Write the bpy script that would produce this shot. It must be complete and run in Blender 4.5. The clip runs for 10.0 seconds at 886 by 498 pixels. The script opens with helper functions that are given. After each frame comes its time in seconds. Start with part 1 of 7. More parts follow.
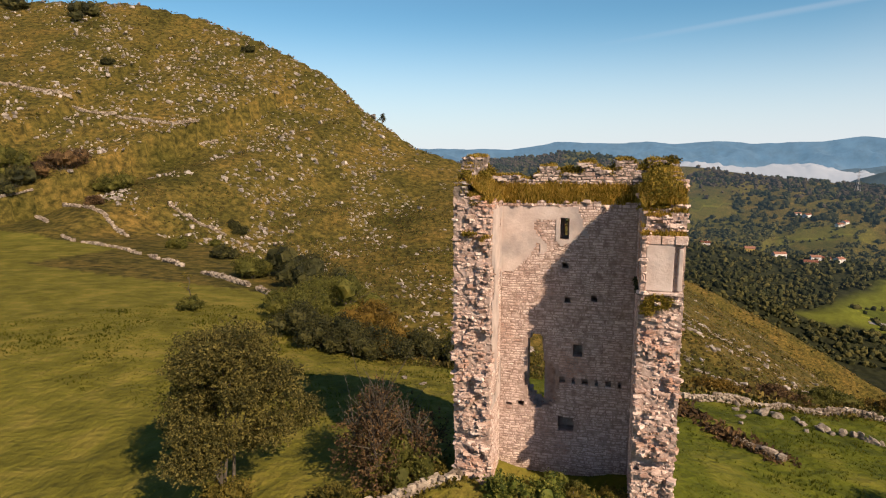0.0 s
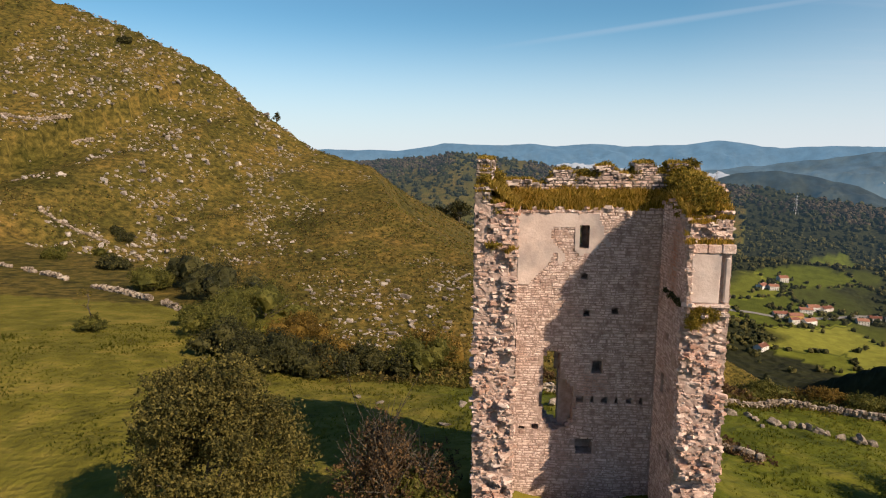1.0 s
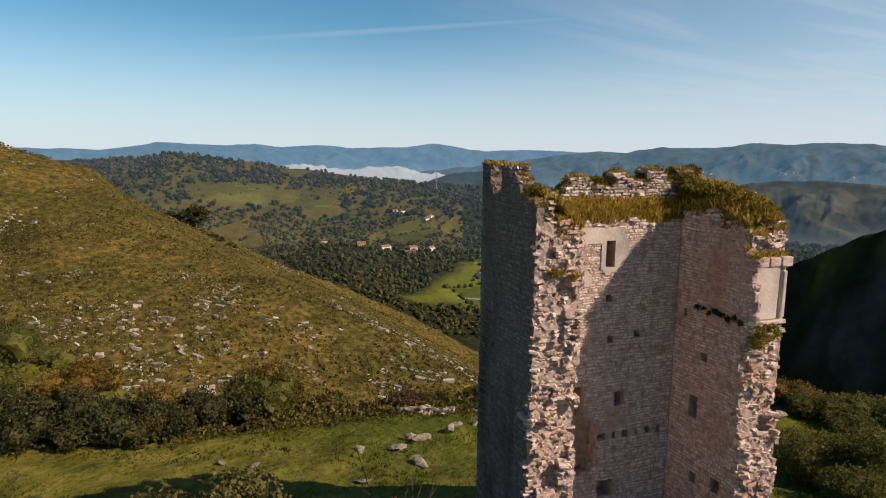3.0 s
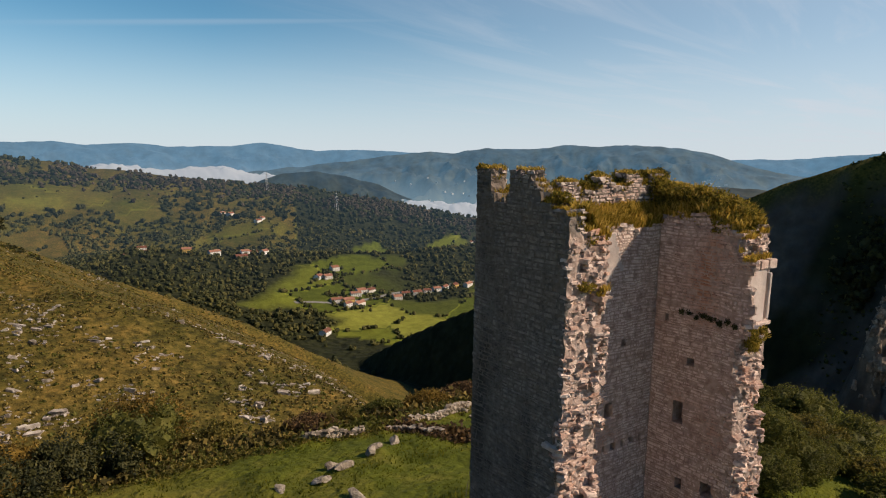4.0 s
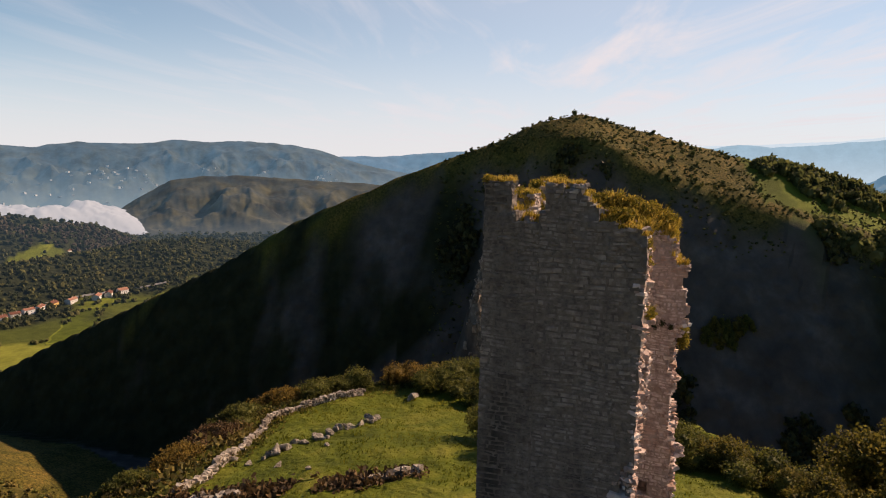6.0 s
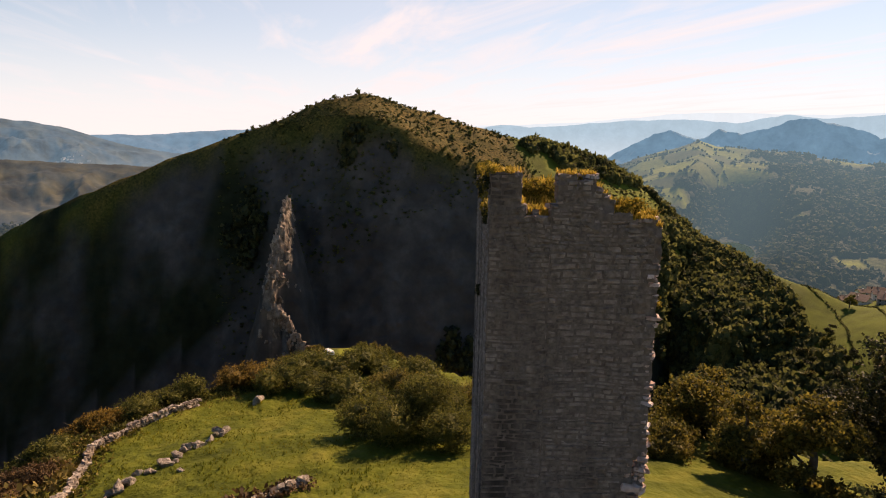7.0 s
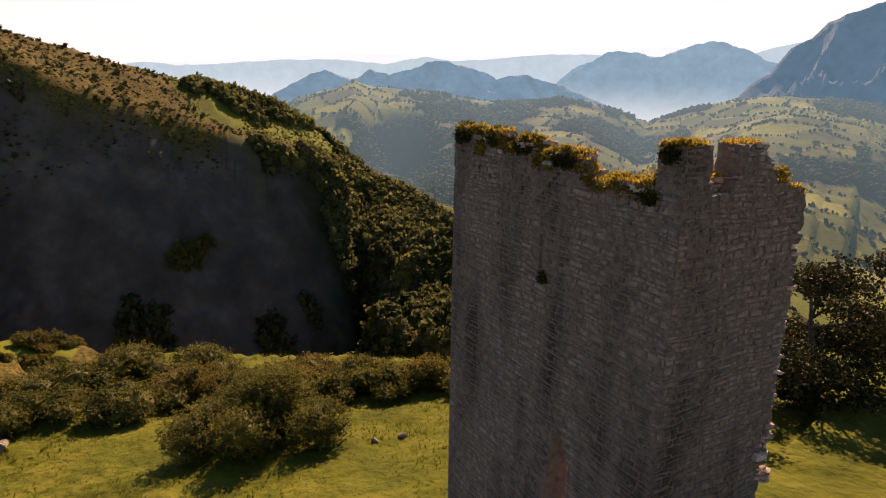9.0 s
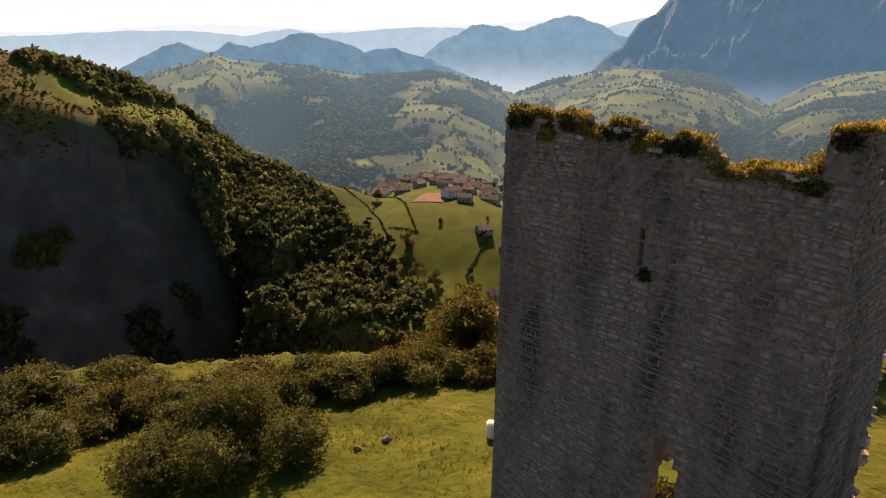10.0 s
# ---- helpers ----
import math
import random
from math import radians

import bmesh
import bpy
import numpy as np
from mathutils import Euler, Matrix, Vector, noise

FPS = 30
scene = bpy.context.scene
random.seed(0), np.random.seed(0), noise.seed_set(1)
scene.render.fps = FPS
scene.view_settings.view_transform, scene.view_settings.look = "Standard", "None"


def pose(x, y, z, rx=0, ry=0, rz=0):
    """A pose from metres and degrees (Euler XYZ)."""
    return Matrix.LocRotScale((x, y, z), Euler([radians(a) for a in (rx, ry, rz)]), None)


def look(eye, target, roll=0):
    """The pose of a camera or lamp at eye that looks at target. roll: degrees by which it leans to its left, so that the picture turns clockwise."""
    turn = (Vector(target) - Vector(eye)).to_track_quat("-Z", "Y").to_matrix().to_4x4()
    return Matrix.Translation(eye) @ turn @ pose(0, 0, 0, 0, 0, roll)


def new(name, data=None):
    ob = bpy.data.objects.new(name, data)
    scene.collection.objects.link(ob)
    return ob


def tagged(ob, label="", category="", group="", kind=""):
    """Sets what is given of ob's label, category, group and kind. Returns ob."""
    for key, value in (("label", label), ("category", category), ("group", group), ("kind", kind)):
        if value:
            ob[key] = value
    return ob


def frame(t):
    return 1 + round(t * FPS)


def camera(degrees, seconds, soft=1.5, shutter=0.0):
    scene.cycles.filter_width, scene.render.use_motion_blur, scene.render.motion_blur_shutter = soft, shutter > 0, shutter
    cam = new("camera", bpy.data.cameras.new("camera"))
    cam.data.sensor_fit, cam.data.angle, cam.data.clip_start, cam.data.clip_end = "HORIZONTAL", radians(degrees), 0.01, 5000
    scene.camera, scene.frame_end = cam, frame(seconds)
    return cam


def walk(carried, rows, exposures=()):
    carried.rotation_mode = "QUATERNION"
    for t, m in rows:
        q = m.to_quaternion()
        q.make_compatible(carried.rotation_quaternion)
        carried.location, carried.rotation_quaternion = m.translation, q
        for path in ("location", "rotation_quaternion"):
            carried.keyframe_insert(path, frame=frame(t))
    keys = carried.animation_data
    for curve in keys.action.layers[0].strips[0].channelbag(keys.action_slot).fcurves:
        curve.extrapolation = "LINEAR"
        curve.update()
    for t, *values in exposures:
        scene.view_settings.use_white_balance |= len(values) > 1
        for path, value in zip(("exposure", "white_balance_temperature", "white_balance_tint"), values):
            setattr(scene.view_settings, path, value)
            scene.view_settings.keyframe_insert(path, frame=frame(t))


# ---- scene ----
cam = camera(70.5, 10.0, soft=1.1)
METRES, EYE, TILT, LEAN, TURN = 60.0, 14.6, 0.0, 0.0, 0.0
ROWS = [
    (0.0, 0.0, 0.0, 0.0, -0.02, -8.83, 0.12),
    (0.5, -0.0428, 0.028, -0.0, -5.09, -8.8, -0.07),
    (1.0, -0.0833, 0.0596, 0.0003, -10.14, -8.74, -0.2),
    (1.5, -0.1207, 0.0946, 0.0007, -15.16, -8.68, -0.27),
    (2.0, -0.1554, 0.1323, 0.0005, -20.32, -8.62, -0.41),
    (2.5, -0.186, 0.1734, 0.0006, -27.17, -8.54, -0.57),
    (4.0, -0.2492, 0.3111, 0.0012, -49.76, -8.25, -0.92),
    (4.5, -0.2599, 0.3598, 0.0017, -57.4, -8.1, -1.04),
    (5.0, -0.2646, 0.4095, 0.0024, -65.1, -7.92, -1.11),
    (5.5, -0.2623, 0.4591, 0.0032, -73.73, -7.81, -1.17),
    (7.0, -0.2161, 0.5973, 0.0069, -103.51, -9.5, -1.05),
    (7.5, -0.1878, 0.6367, 0.0083, -111.09, -10.81, -1.06),
    (8.0, -0.1537, 0.6713, 0.0099, -118.54, -11.97, -1.06),
    (8.5, -0.1141, 0.7003, 0.0116, -126.06, -13.08, -1.02),
    (9.0, -0.0704, 0.7242, 0.013, -133.54, -14.24, -0.94),
    (9.5, -0.024, 0.7416, 0.0135, -140.36, -15.35, -0.86),
    (10.0, 0.0242, 0.7548, 0.0141, -145.19, -16.34, -0.73),
]
walk(cam, [(t, pose(0, 0, EYE, TILT, LEAN, TURN) @ pose(METRES * x, METRES * y, METRES * z, 90 + pitch, roll, yaw)) for t, x, y, z, yaw, pitch, roll in ROWS],
     exposures=[(0.0, 0.38, 6800, 18), (2.5, 0.25, 6500, 14), (4.5, 0.16, 6500, 14), (5.5, 0.24, 6900, 20), (7.0, 0.64, 7900, 30), (7.5, 0.68, 8100, 29), (9.3, 0.80, 8500, 37), (10.0, 0.72, 8000, 31)])

# ---- light ----
SUN_AZ, SUN_EL = 143.0, 36.0


def build_world():
    w = bpy.data.worlds.new("sky")
    scene.world = w
    w.use_nodes = True
    nt = w.node_tree
    nt.nodes.clear()
    n = nt.nodes.new
    out, bg = n("ShaderNodeOutputWorld"), n("ShaderNodeBackground")
    sky = n("ShaderNodeTexSky")
    sky.sky_type, sky.sun_disc = "NISHITA", False
    sky.sun_elevation, sky.sun_rotation = radians(SUN_EL), radians(SUN_AZ)
    sky.altitude, sky.air_density, sky.dust_density, sky.ozone_density = 1500, 1.0, 0.1, 0.4
    # thin cirrus: stretched noise on a high plane above the place
    geo = n("ShaderNodeTexCoord")
    sep = n("ShaderNodeSeparateXYZ")
    nt.links.new(geo.outputs["Generated"], sep.inputs[0])
    zmax = n("ShaderNodeMath")
    zmax.operation, zmax.inputs[1].default_value = "MAXIMUM", 0.02
    nt.links.new(sep.outputs["Z"], zmax.inputs[0])
    div = n("ShaderNodeVectorMath")
    div.operation = "DIVIDE"
    comb = n("ShaderNodeCombineXYZ")
    for k in range(3):
        nt.links.new(zmax.outputs[0], comb.inputs[k])
    nt.links.new(geo.outputs["Generated"], div.inputs[0])
    nt.links.new(comb.outputs[0], div.inputs[1])
    mp = n("ShaderNodeMapping")
    mp.inputs["Rotation"].default_value = (0, 0, radians(28))
    mp.inputs["Scale"].default_value = (0.16, 0.75, 0.0)
    nt.links.new(div.outputs[0], mp.inputs["Vector"])
    nz = n("ShaderNodeTexNoise")
    nz.inputs["Scale"].default_value, nz.inputs["Detail"].default_value = 1.3, 9
    nz.inputs["Roughness"].default_value, nz.inputs["Distortion"].default_value = 0.62, 0.7
    nt.links.new(mp.outputs[0], nz.inputs["Vector"])
    ramp = n("ShaderNodeValToRGB")
    ramp.color_ramp.elements[0].position, ramp.color_ramp.elements[1].position = 0.48, 0.70
    nt.links.new(nz.outputs["Fac"], ramp.inputs[0])
    # the clouds lie towards the east and south
    dot = n("ShaderNodeVectorMath")
    dot.operation = "DOT_PRODUCT"
    dot.inputs[1].default_value = (math.sin(radians(132)), math.cos(radians(132)), 0)
    nt.links.new(geo.outputs["Generated"], dot.inputs[0])
    side = n("ShaderNodeMapRange")
    side.inputs["From Min"].default_value, side.inputs["From Max"].default_value = -0.2, 0.8
    nt.links.new(dot.outputs["Value"], side.inputs["Value"])
    veil = n("ShaderNodeMath")
    veil.operation, veil.inputs[1].default_value, veil.inputs[2].default_value = "MULTIPLY_ADD", 0.48, 0.50
    nt.links.new(ramp.outputs[0], veil.inputs[0])
    mul2 = n("ShaderNodeMath")
    mul2.operation = "MULTIPLY"
    nt.links.new(veil.outputs[0], mul2.inputs[0])
    nt.links.new(side.outputs[0], mul2.inputs[1])
    # no cloud pattern in the haze just over the horizon
    thin = n("ShaderNodeMapRange")
    thin.inputs["From Min"].default_value, thin.inputs["From Max"].default_value = 0.24, 0.46
    thin.inputs["To Min"].default_value, thin.inputs["To Max"].default_value = 1.0, 0.0
    nt.links.new(sep.outputs["Z"], thin.inputs["Value"])
    low = n("ShaderNodeMapRange")
    low.inputs["From Min"].default_value, low.inputs["From Max"].default_value = -0.02, 0.03
    nt.links.new(sep.outputs["Z"], low.inputs["Value"])
    mul3 = n("ShaderNodeMath")
    mul3.operation = "MULTIPLY"
    mul4 = n("ShaderNodeMath")
    mul4.operation = "MULTIPLY"
    nt.links.new(mul2.outputs[0], mul4.inputs[0])
    nt.links.new(thin.outputs[0], mul4.inputs[1])
    nt.links.new(mul4.outputs[0], mul3.inputs[0])
    nt.links.new(low.outputs[0], mul3.inputs[1])
    # one long straight vapour trail in the north
    def bearing_dot(vec, lo, hi, a, b):
        dt, mr = n("ShaderNodeVectorMath"), n("ShaderNodeMapRange")
        dt.operation = "DOT_PRODUCT"
        dt.inputs[1].default_value = vec
        nt.links.new(div.outputs[0], dt.inputs[0])
        mr.interpolation_type = "SMOOTHSTEP"
        mr.inputs["From Min"].default_value, mr.inputs["From Max"].default_value = lo, hi
        mr.inputs["To Min"].default_value, mr.inputs["To Max"].default_value = a, b
        nt.links.new(dt.outputs["Value"], mr.inputs["Value"])
        return mr.outputs[0]

    def times(a, b):
        mm = n("ShaderNodeMath")
        mm.operation = "MULTIPLY"
        nt.links.new(a, mm.inputs[0])
        nt.links.new(b, mm.inputs[1])
        return mm.outputs[0]
    trail = times(times(bearing_dot((0.82, 0.57, 0), 4.62, 4.74, 0, 1), bearing_dot((0.82, 0.57, 0), 4.76, 4.96, 1, 0)), times(bearing_dot((0.57, -0.82, 0), -4.6, -2.2, 0, 0.17), bearing_dot((0.57, -0.82, 0), -0.9, 1.0, 1, 0)))
    both = n("ShaderNodeMath")
    both.operation = "MAXIMUM"
    nt.links.new(mul3.outputs[0], both.inputs[0])
    nt.links.new(times(trail, low.outputs[0]), both.inputs[1])
    mix = n("ShaderNodeMixRGB")
    nt.links.new(both.outputs[0], mix.inputs[0])
    tint = n("ShaderNodeMixRGB")
    tint.blend_type, tint.inputs[0].default_value = "MULTIPLY", 1.0
    nt.links.new(sky.outputs[0], tint.inputs[1])
    over, high = n("ShaderNodeMixRGB"), n("ShaderNodeMapRange")
    high.inputs["From Min"].default_value, high.inputs["From Max"].default_value = 0.24, 0.7
    nt.links.new(sep.outputs["Z"], high.inputs["Value"])
    nt.links.new(high.outputs[0], over.inputs[0])
    over.inputs[1].default_value, over.inputs[2].default_value = (0.66, 1.17, 1.25, 1), (0.42, 0.72, 0.92, 1)
    nt.links.new(over.outputs[0], tint.inputs[2])
    # pale haze low over the horizon
    hz = n("ShaderNodeMapRange")
    hz.interpolation_type = "SMOOTHSTEP"
    hz.inputs["From Min"].default_value, hz.inputs["From Max"].default_value = -0.02, 0.21
    hz.inputs["To Min"].default_value, hz.inputs["To Max"].default_value = 0.88, 0.0
    nt.links.new(sep.outputs["Z"], hz.inputs["Value"])
    hmix = n("ShaderNodeMixRGB")
    hmix.inputs[2].default_value = (8.0, 8.7, 9.5, 1)
    nt.links.new(hz.outputs[0], hmix.inputs[0])
    nt.links.new(tint.outputs[0], hmix.inputs[1])
    nt.links.new(hmix.outputs[0], mix.inputs[1])
    mix.inputs[2].default_value = (7.9, 8.5, 9.1, 1)
    nt.links.new(mix.outputs[0], bg.inputs[0])
    bg.inputs[1].default_value = 0.071
    nt.links.new(bg.outputs[0], out.inputs[0])


build_world()
sun_lamp = new("sun", bpy.data.lights.new("sun", "SUN"))
sun_lamp.data.energy, sun_lamp.data.angle, sun_lamp.data.color = 5.0, radians(0.53), (1.0, 0.82, 0.60)
sun_lamp.matrix_world = look((0, 0, 0), (-math.sin(radians(SUN_AZ)) * math.cos(radians(SUN_EL)), -math.cos(radians(SUN_AZ)) * math.cos(radians(SUN_EL)), -math.sin(radians(SUN_EL))))


# ---- materials ----
def material(name, colours, scale=1.0, rough=0.9, bump=0.0, bump_scale=None, island=0.0, detail=6, spread=(0.3, 0.7), second=None, glow=None, translucent=0.0, random_object=0.0, bump_dist=0.05, streak=1.0, far=False):
    """A surface of two or more colours mixed by noise; second: (colour, scale, low, high) of a coarser stain; glow:
    emission that paints in far haze or fog brightness; far: adds painted haze.
    """
    m = bpy.data.materials.new(name)
    m.use_nodes = True
    nt = m.node_tree
    n = nt.nodes.new
    bsdf, out = nt.nodes["Principled BSDF"], nt.nodes["Material Output"]
    geo = n("ShaderNodeNewGeometry")
    nz = n("ShaderNodeTexNoise")
    nz.inputs["Scale"].default_value, nz.inputs["Detail"].default_value, nz.inputs["Roughness"].default_value = scale, detail, 0.6
    nt.links.new(geo.outputs["Position"], nz.inputs["Vector"])
    ramp = n("ShaderNodeValToRGB")
    els = ramp.color_ramp.elements
    while len(els) < len(colours):
        els.new(0.5)
    for i, c in enumerate(colours):
        els[i].position = spread[0] + (spread[1] - spread[0]) * i / max(1, len(colours) - 1)
        els[i].color = (*c, 1)
    fac = nz.outputs["Fac"]
    if island or random_object:
        mixf = n("ShaderNodeMapRange")
        add = n("ShaderNodeMath")
        add.operation = "ADD"
        mixf.inputs["To Min"].default_value, mixf.inputs["To Max"].default_value = -(island or random_object) / 2, (island or random_object) / 2
        if island:
            nt.links.new(geo.outputs["Random Per Island"], mixf.inputs["Value"])
        else:
            info = n("ShaderNodeObjectInfo")
            nt.links.new(info.outputs["Random"], mixf.inputs["Value"])
        nt.links.new(fac, add.inputs[0])
        nt.links.new(mixf.outputs[0], add.inputs[1])
        fac = add.outputs[0]
    nt.links.new(fac, ramp.inputs[0])
    colour = ramp.outputs[0]
    if second:
        c2, s2, lo, hi = second
        nz2 = n("ShaderNodeTexNoise")
        nz2.inputs["Scale"].default_value, nz2.inputs["Detail"].default_value = s2, 7
        run = n("ShaderNodeMapping")
        run.inputs["Scale"].default_value = (1, 1, streak)
        nt.links.new(geo.outputs["Position"], run.inputs["Vector"])
        nt.links.new(run.outputs[0], nz2.inputs["Vector"])
        mr = n("ShaderNodeMapRange")
        mr.inputs["From Min"].default_value, mr.inputs["From Max"].default_value = lo, hi
        nt.links.new(nz2.outputs["Fac"], mr.inputs["Value"])
        mx = n("ShaderNodeMixRGB")
        nt.links.new(mr.outputs[0], mx.inputs[0])
        nt.links.new(colour, mx.inputs[1])
        mx.inputs[2].default_value = (*c2, 1)
        colour = mx.outputs[0]
    nt.links.new(colour, bsdf.inputs["Base Color"])
    bsdf.inputs["Roughness"].default_value = rough
    bsdf.inputs["Specular IOR Level"].default_value = 0.25
    if bump:
        bz = n("ShaderNodeTexNoise")
        bz.inputs["Scale"].default_value, bz.inputs["Detail"].default_value = bump_scale or scale * 3, 8
        nt.links.new(geo.outputs["Position"], bz.inputs["Vector"])
        bp = n("ShaderNodeBump")
        bp.inputs["Strength"].default_value, bp.inputs["Distance"].default_value = bump, bump_dist
        nt.links.new(bz.outputs["Fac"], bp.inputs["Height"])
        nt.links.new(bp.outputs[0], bsdf.inputs["Normal"])
    if glow:
        bsdf.inputs["Emission Color"].default_value, bsdf.inputs["Emission Strength"].default_value = (*glow, 1), 1.0
    if translucent:
        tr, mixs = n("ShaderNodeBsdfTranslucent"), n("ShaderNodeMixShader")
        nt.links.new(colour, tr.inputs[0])
        mixs.inputs[0].default_value = translucent
        nt.links.new(bsdf.outputs[0], mixs.inputs[1])
        nt.links.new(tr.outputs[0], mixs.inputs[2])
        nt.links.new(mixs.outputs[0], out.inputs[0])
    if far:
        add_painted_haze(nt)
    return m


def add_painted_haze(nt):
    """Paints haze as emission over land a kilometre or more off, by per-vertex attributes."""
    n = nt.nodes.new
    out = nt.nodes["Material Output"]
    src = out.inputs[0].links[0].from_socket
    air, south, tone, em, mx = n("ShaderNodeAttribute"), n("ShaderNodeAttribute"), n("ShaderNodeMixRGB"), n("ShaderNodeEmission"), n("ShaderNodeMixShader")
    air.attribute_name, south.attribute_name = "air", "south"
    # emission colours of the painted haze, north and south
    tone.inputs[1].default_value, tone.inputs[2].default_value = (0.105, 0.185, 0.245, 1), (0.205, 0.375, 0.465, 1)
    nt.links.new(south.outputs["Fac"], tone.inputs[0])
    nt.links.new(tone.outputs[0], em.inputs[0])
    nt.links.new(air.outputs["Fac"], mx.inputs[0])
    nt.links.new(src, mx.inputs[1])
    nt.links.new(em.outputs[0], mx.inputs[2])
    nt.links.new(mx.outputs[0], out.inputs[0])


def haze_on(me):
    """Share of painted haze on each vertex, growing with the distance from the tower."""
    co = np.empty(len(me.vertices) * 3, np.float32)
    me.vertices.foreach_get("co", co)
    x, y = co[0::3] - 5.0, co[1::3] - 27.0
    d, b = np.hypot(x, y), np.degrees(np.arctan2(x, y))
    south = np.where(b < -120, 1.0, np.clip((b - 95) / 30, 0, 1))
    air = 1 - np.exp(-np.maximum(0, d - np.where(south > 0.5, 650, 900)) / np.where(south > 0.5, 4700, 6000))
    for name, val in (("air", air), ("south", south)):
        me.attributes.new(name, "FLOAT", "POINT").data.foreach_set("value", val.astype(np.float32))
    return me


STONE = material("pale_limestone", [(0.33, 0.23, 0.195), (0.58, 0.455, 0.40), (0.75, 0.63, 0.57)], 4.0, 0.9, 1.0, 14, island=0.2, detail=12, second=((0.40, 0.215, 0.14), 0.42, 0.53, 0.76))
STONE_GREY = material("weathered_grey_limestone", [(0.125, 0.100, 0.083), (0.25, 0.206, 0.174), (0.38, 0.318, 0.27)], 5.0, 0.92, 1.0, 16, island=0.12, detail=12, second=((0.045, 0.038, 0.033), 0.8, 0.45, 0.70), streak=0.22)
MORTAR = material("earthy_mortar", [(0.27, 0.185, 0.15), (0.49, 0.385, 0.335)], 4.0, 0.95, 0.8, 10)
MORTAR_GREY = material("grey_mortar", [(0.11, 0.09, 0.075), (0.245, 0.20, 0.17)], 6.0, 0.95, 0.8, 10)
RUBBLE = material("broken_rubble_stone", [(0.28, 0.175, 0.135), (0.52, 0.385, 0.32), (0.71, 0.575, 0.505)], 3.0, 0.92, 0.8, 12, island=0.26, detail=9, second=((0.40, 0.20, 0.125), 0.5, 0.54, 0.76))
PARAPET = material("parapet_stone", [(0.20, 0.155, 0.13), (0.40, 0.325, 0.28), (0.56, 0.465, 0.405)], 3.5, 0.92, 0.8, 12, island=0.25, detail=9)
ROCK = material("limestone_rock", [(0.15, 0.125, 0.10), (0.34, 0.295, 0.255), (0.54, 0.485, 0.43)], 0.9, 0.9, 0.8, 5, island=0.3, bump_dist=0.2)
CLIFF = material("cliff_rock", [(0.10, 0.078, 0.058), (0.28, 0.22, 0.165), (0.46, 0.37, 0.28)], 0.3, 0.9, 0.8, 0.3, bump_dist=1.5)
WALLSTONE = material("drystone", [(0.11, 0.085, 0.062), (0.26, 0.21, 0.16), (0.43, 0.365, 0.29)], 2.0, 0.92, 0.6, 9, island=0.4)
PLASTER = material("old_lime_plaster", [(0.44, 0.35, 0.31), (0.63, 0.54, 0.49)], 1.2, 0.9, 0.4, 9, second=((0.30, 0.27, 0.26), 0.8, 0.5, 0.75))
GRASS = material("meadow_grass", [(0.050, 0.064, 0.006), (0.115, 0.126, 0.010), (0.21, 0.188, 0.024)], 0.35, 0.9, island=0.4, translucent=0.75)
DRYGRASS = material("dry_wall_grass", [(0.20, 0.15, 0.02), (0.44, 0.315, 0.05), (0.62, 0.43, 0.10)], 1.2, 0.9, island=0.6, translucent=0.5)
MOSS = material("bright_wall_growth", [(0.12, 0.10, 0.014), (0.24, 0.19, 0.027), (0.38, 0.27, 0.045)], 0.8, 0.8, island=0.6, translucent=0.5)
LEAF = material("green_leaves", [(0.052, 0.056, 0.011), (0.112, 0.114, 0.021), (0.195, 0.178, 0.036)], 0.5, 0.7, island=0.42, translucent=0.45)
LEAF_FRESH = material("fresh_green_leaves", [(0.045, 0.065, 0.010), (0.10, 0.125, 0.018), (0.19, 0.19, 0.03)], 0.8, 0.7, island=0.6, translucent=0.3)
BOULDER = material("lichened_limestone", [(0.12, 0.095, 0.075), (0.27, 0.225, 0.18), (0.45, 0.385, 0.315)], 2.2, 0.92, 0.9, 8, detail=10, bump_dist=0.12, second=((0.09, 0.085, 0.05), 1.3, 0.5, 0.7))
LEAF_OLIVE = material("olive_leaves", [(0.05, 0.048, 0.012), (0.115, 0.10, 0.024), (0.20, 0.165, 0.042)], 0.6, 0.7, island=0.6, translucent=0.35)
LEAF_YELLOW = material("yellowing_leaves", [(0.056, 0.053, 0.011), (0.135, 0.113, 0.020), (0.235, 0.18, 0.034)], 0.5, 0.7, island=0.42, translucent=0.45)
LEAF_AUTUMN = material("autumn_leaves", [(0.085, 0.058, 0.012), (0.19, 0.122, 0.022), (0.30, 0.19, 0.036)], 0.5, 0.7, island=0.5, translucent=0.45)
LEAF_BROWN = material("brown_leaves", [(0.045, 0.027, 0.013), (0.10, 0.060, 0.026), (0.17, 0.10, 0.04)], 0.5, 0.8, island=0.6, translucent=0.2)
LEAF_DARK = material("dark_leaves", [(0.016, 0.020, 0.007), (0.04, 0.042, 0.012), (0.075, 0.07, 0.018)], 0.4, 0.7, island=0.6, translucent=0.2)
HEATH = material("heath_scrub", [(0.042, 0.035, 0.010), (0.118, 0.092, 0.022), (0.23, 0.165, 0.042)], 0.05, 0.9, island=0.5, translucent=0.25)
BARK = material("bark", [(0.05, 0.04, 0.03), (0.14, 0.12, 0.09)], 3.0, 0.9, 0.6, 12)
WOOD_FAR = material("far_wood", [(0.046, 0.054, 0.019), (0.100, 0.108, 0.033), (0.185, 0.18, 0.060)], 0.03, 0.9, island=0.35, translucent=0.48)
HILLSCRUB = material("hill_scrub", [(0.030, 0.035, 0.010), (0.070, 0.073, 0.017), (0.125, 0.118, 0.032)], 0.06, 0.9, island=0.5, translucent=0.3)
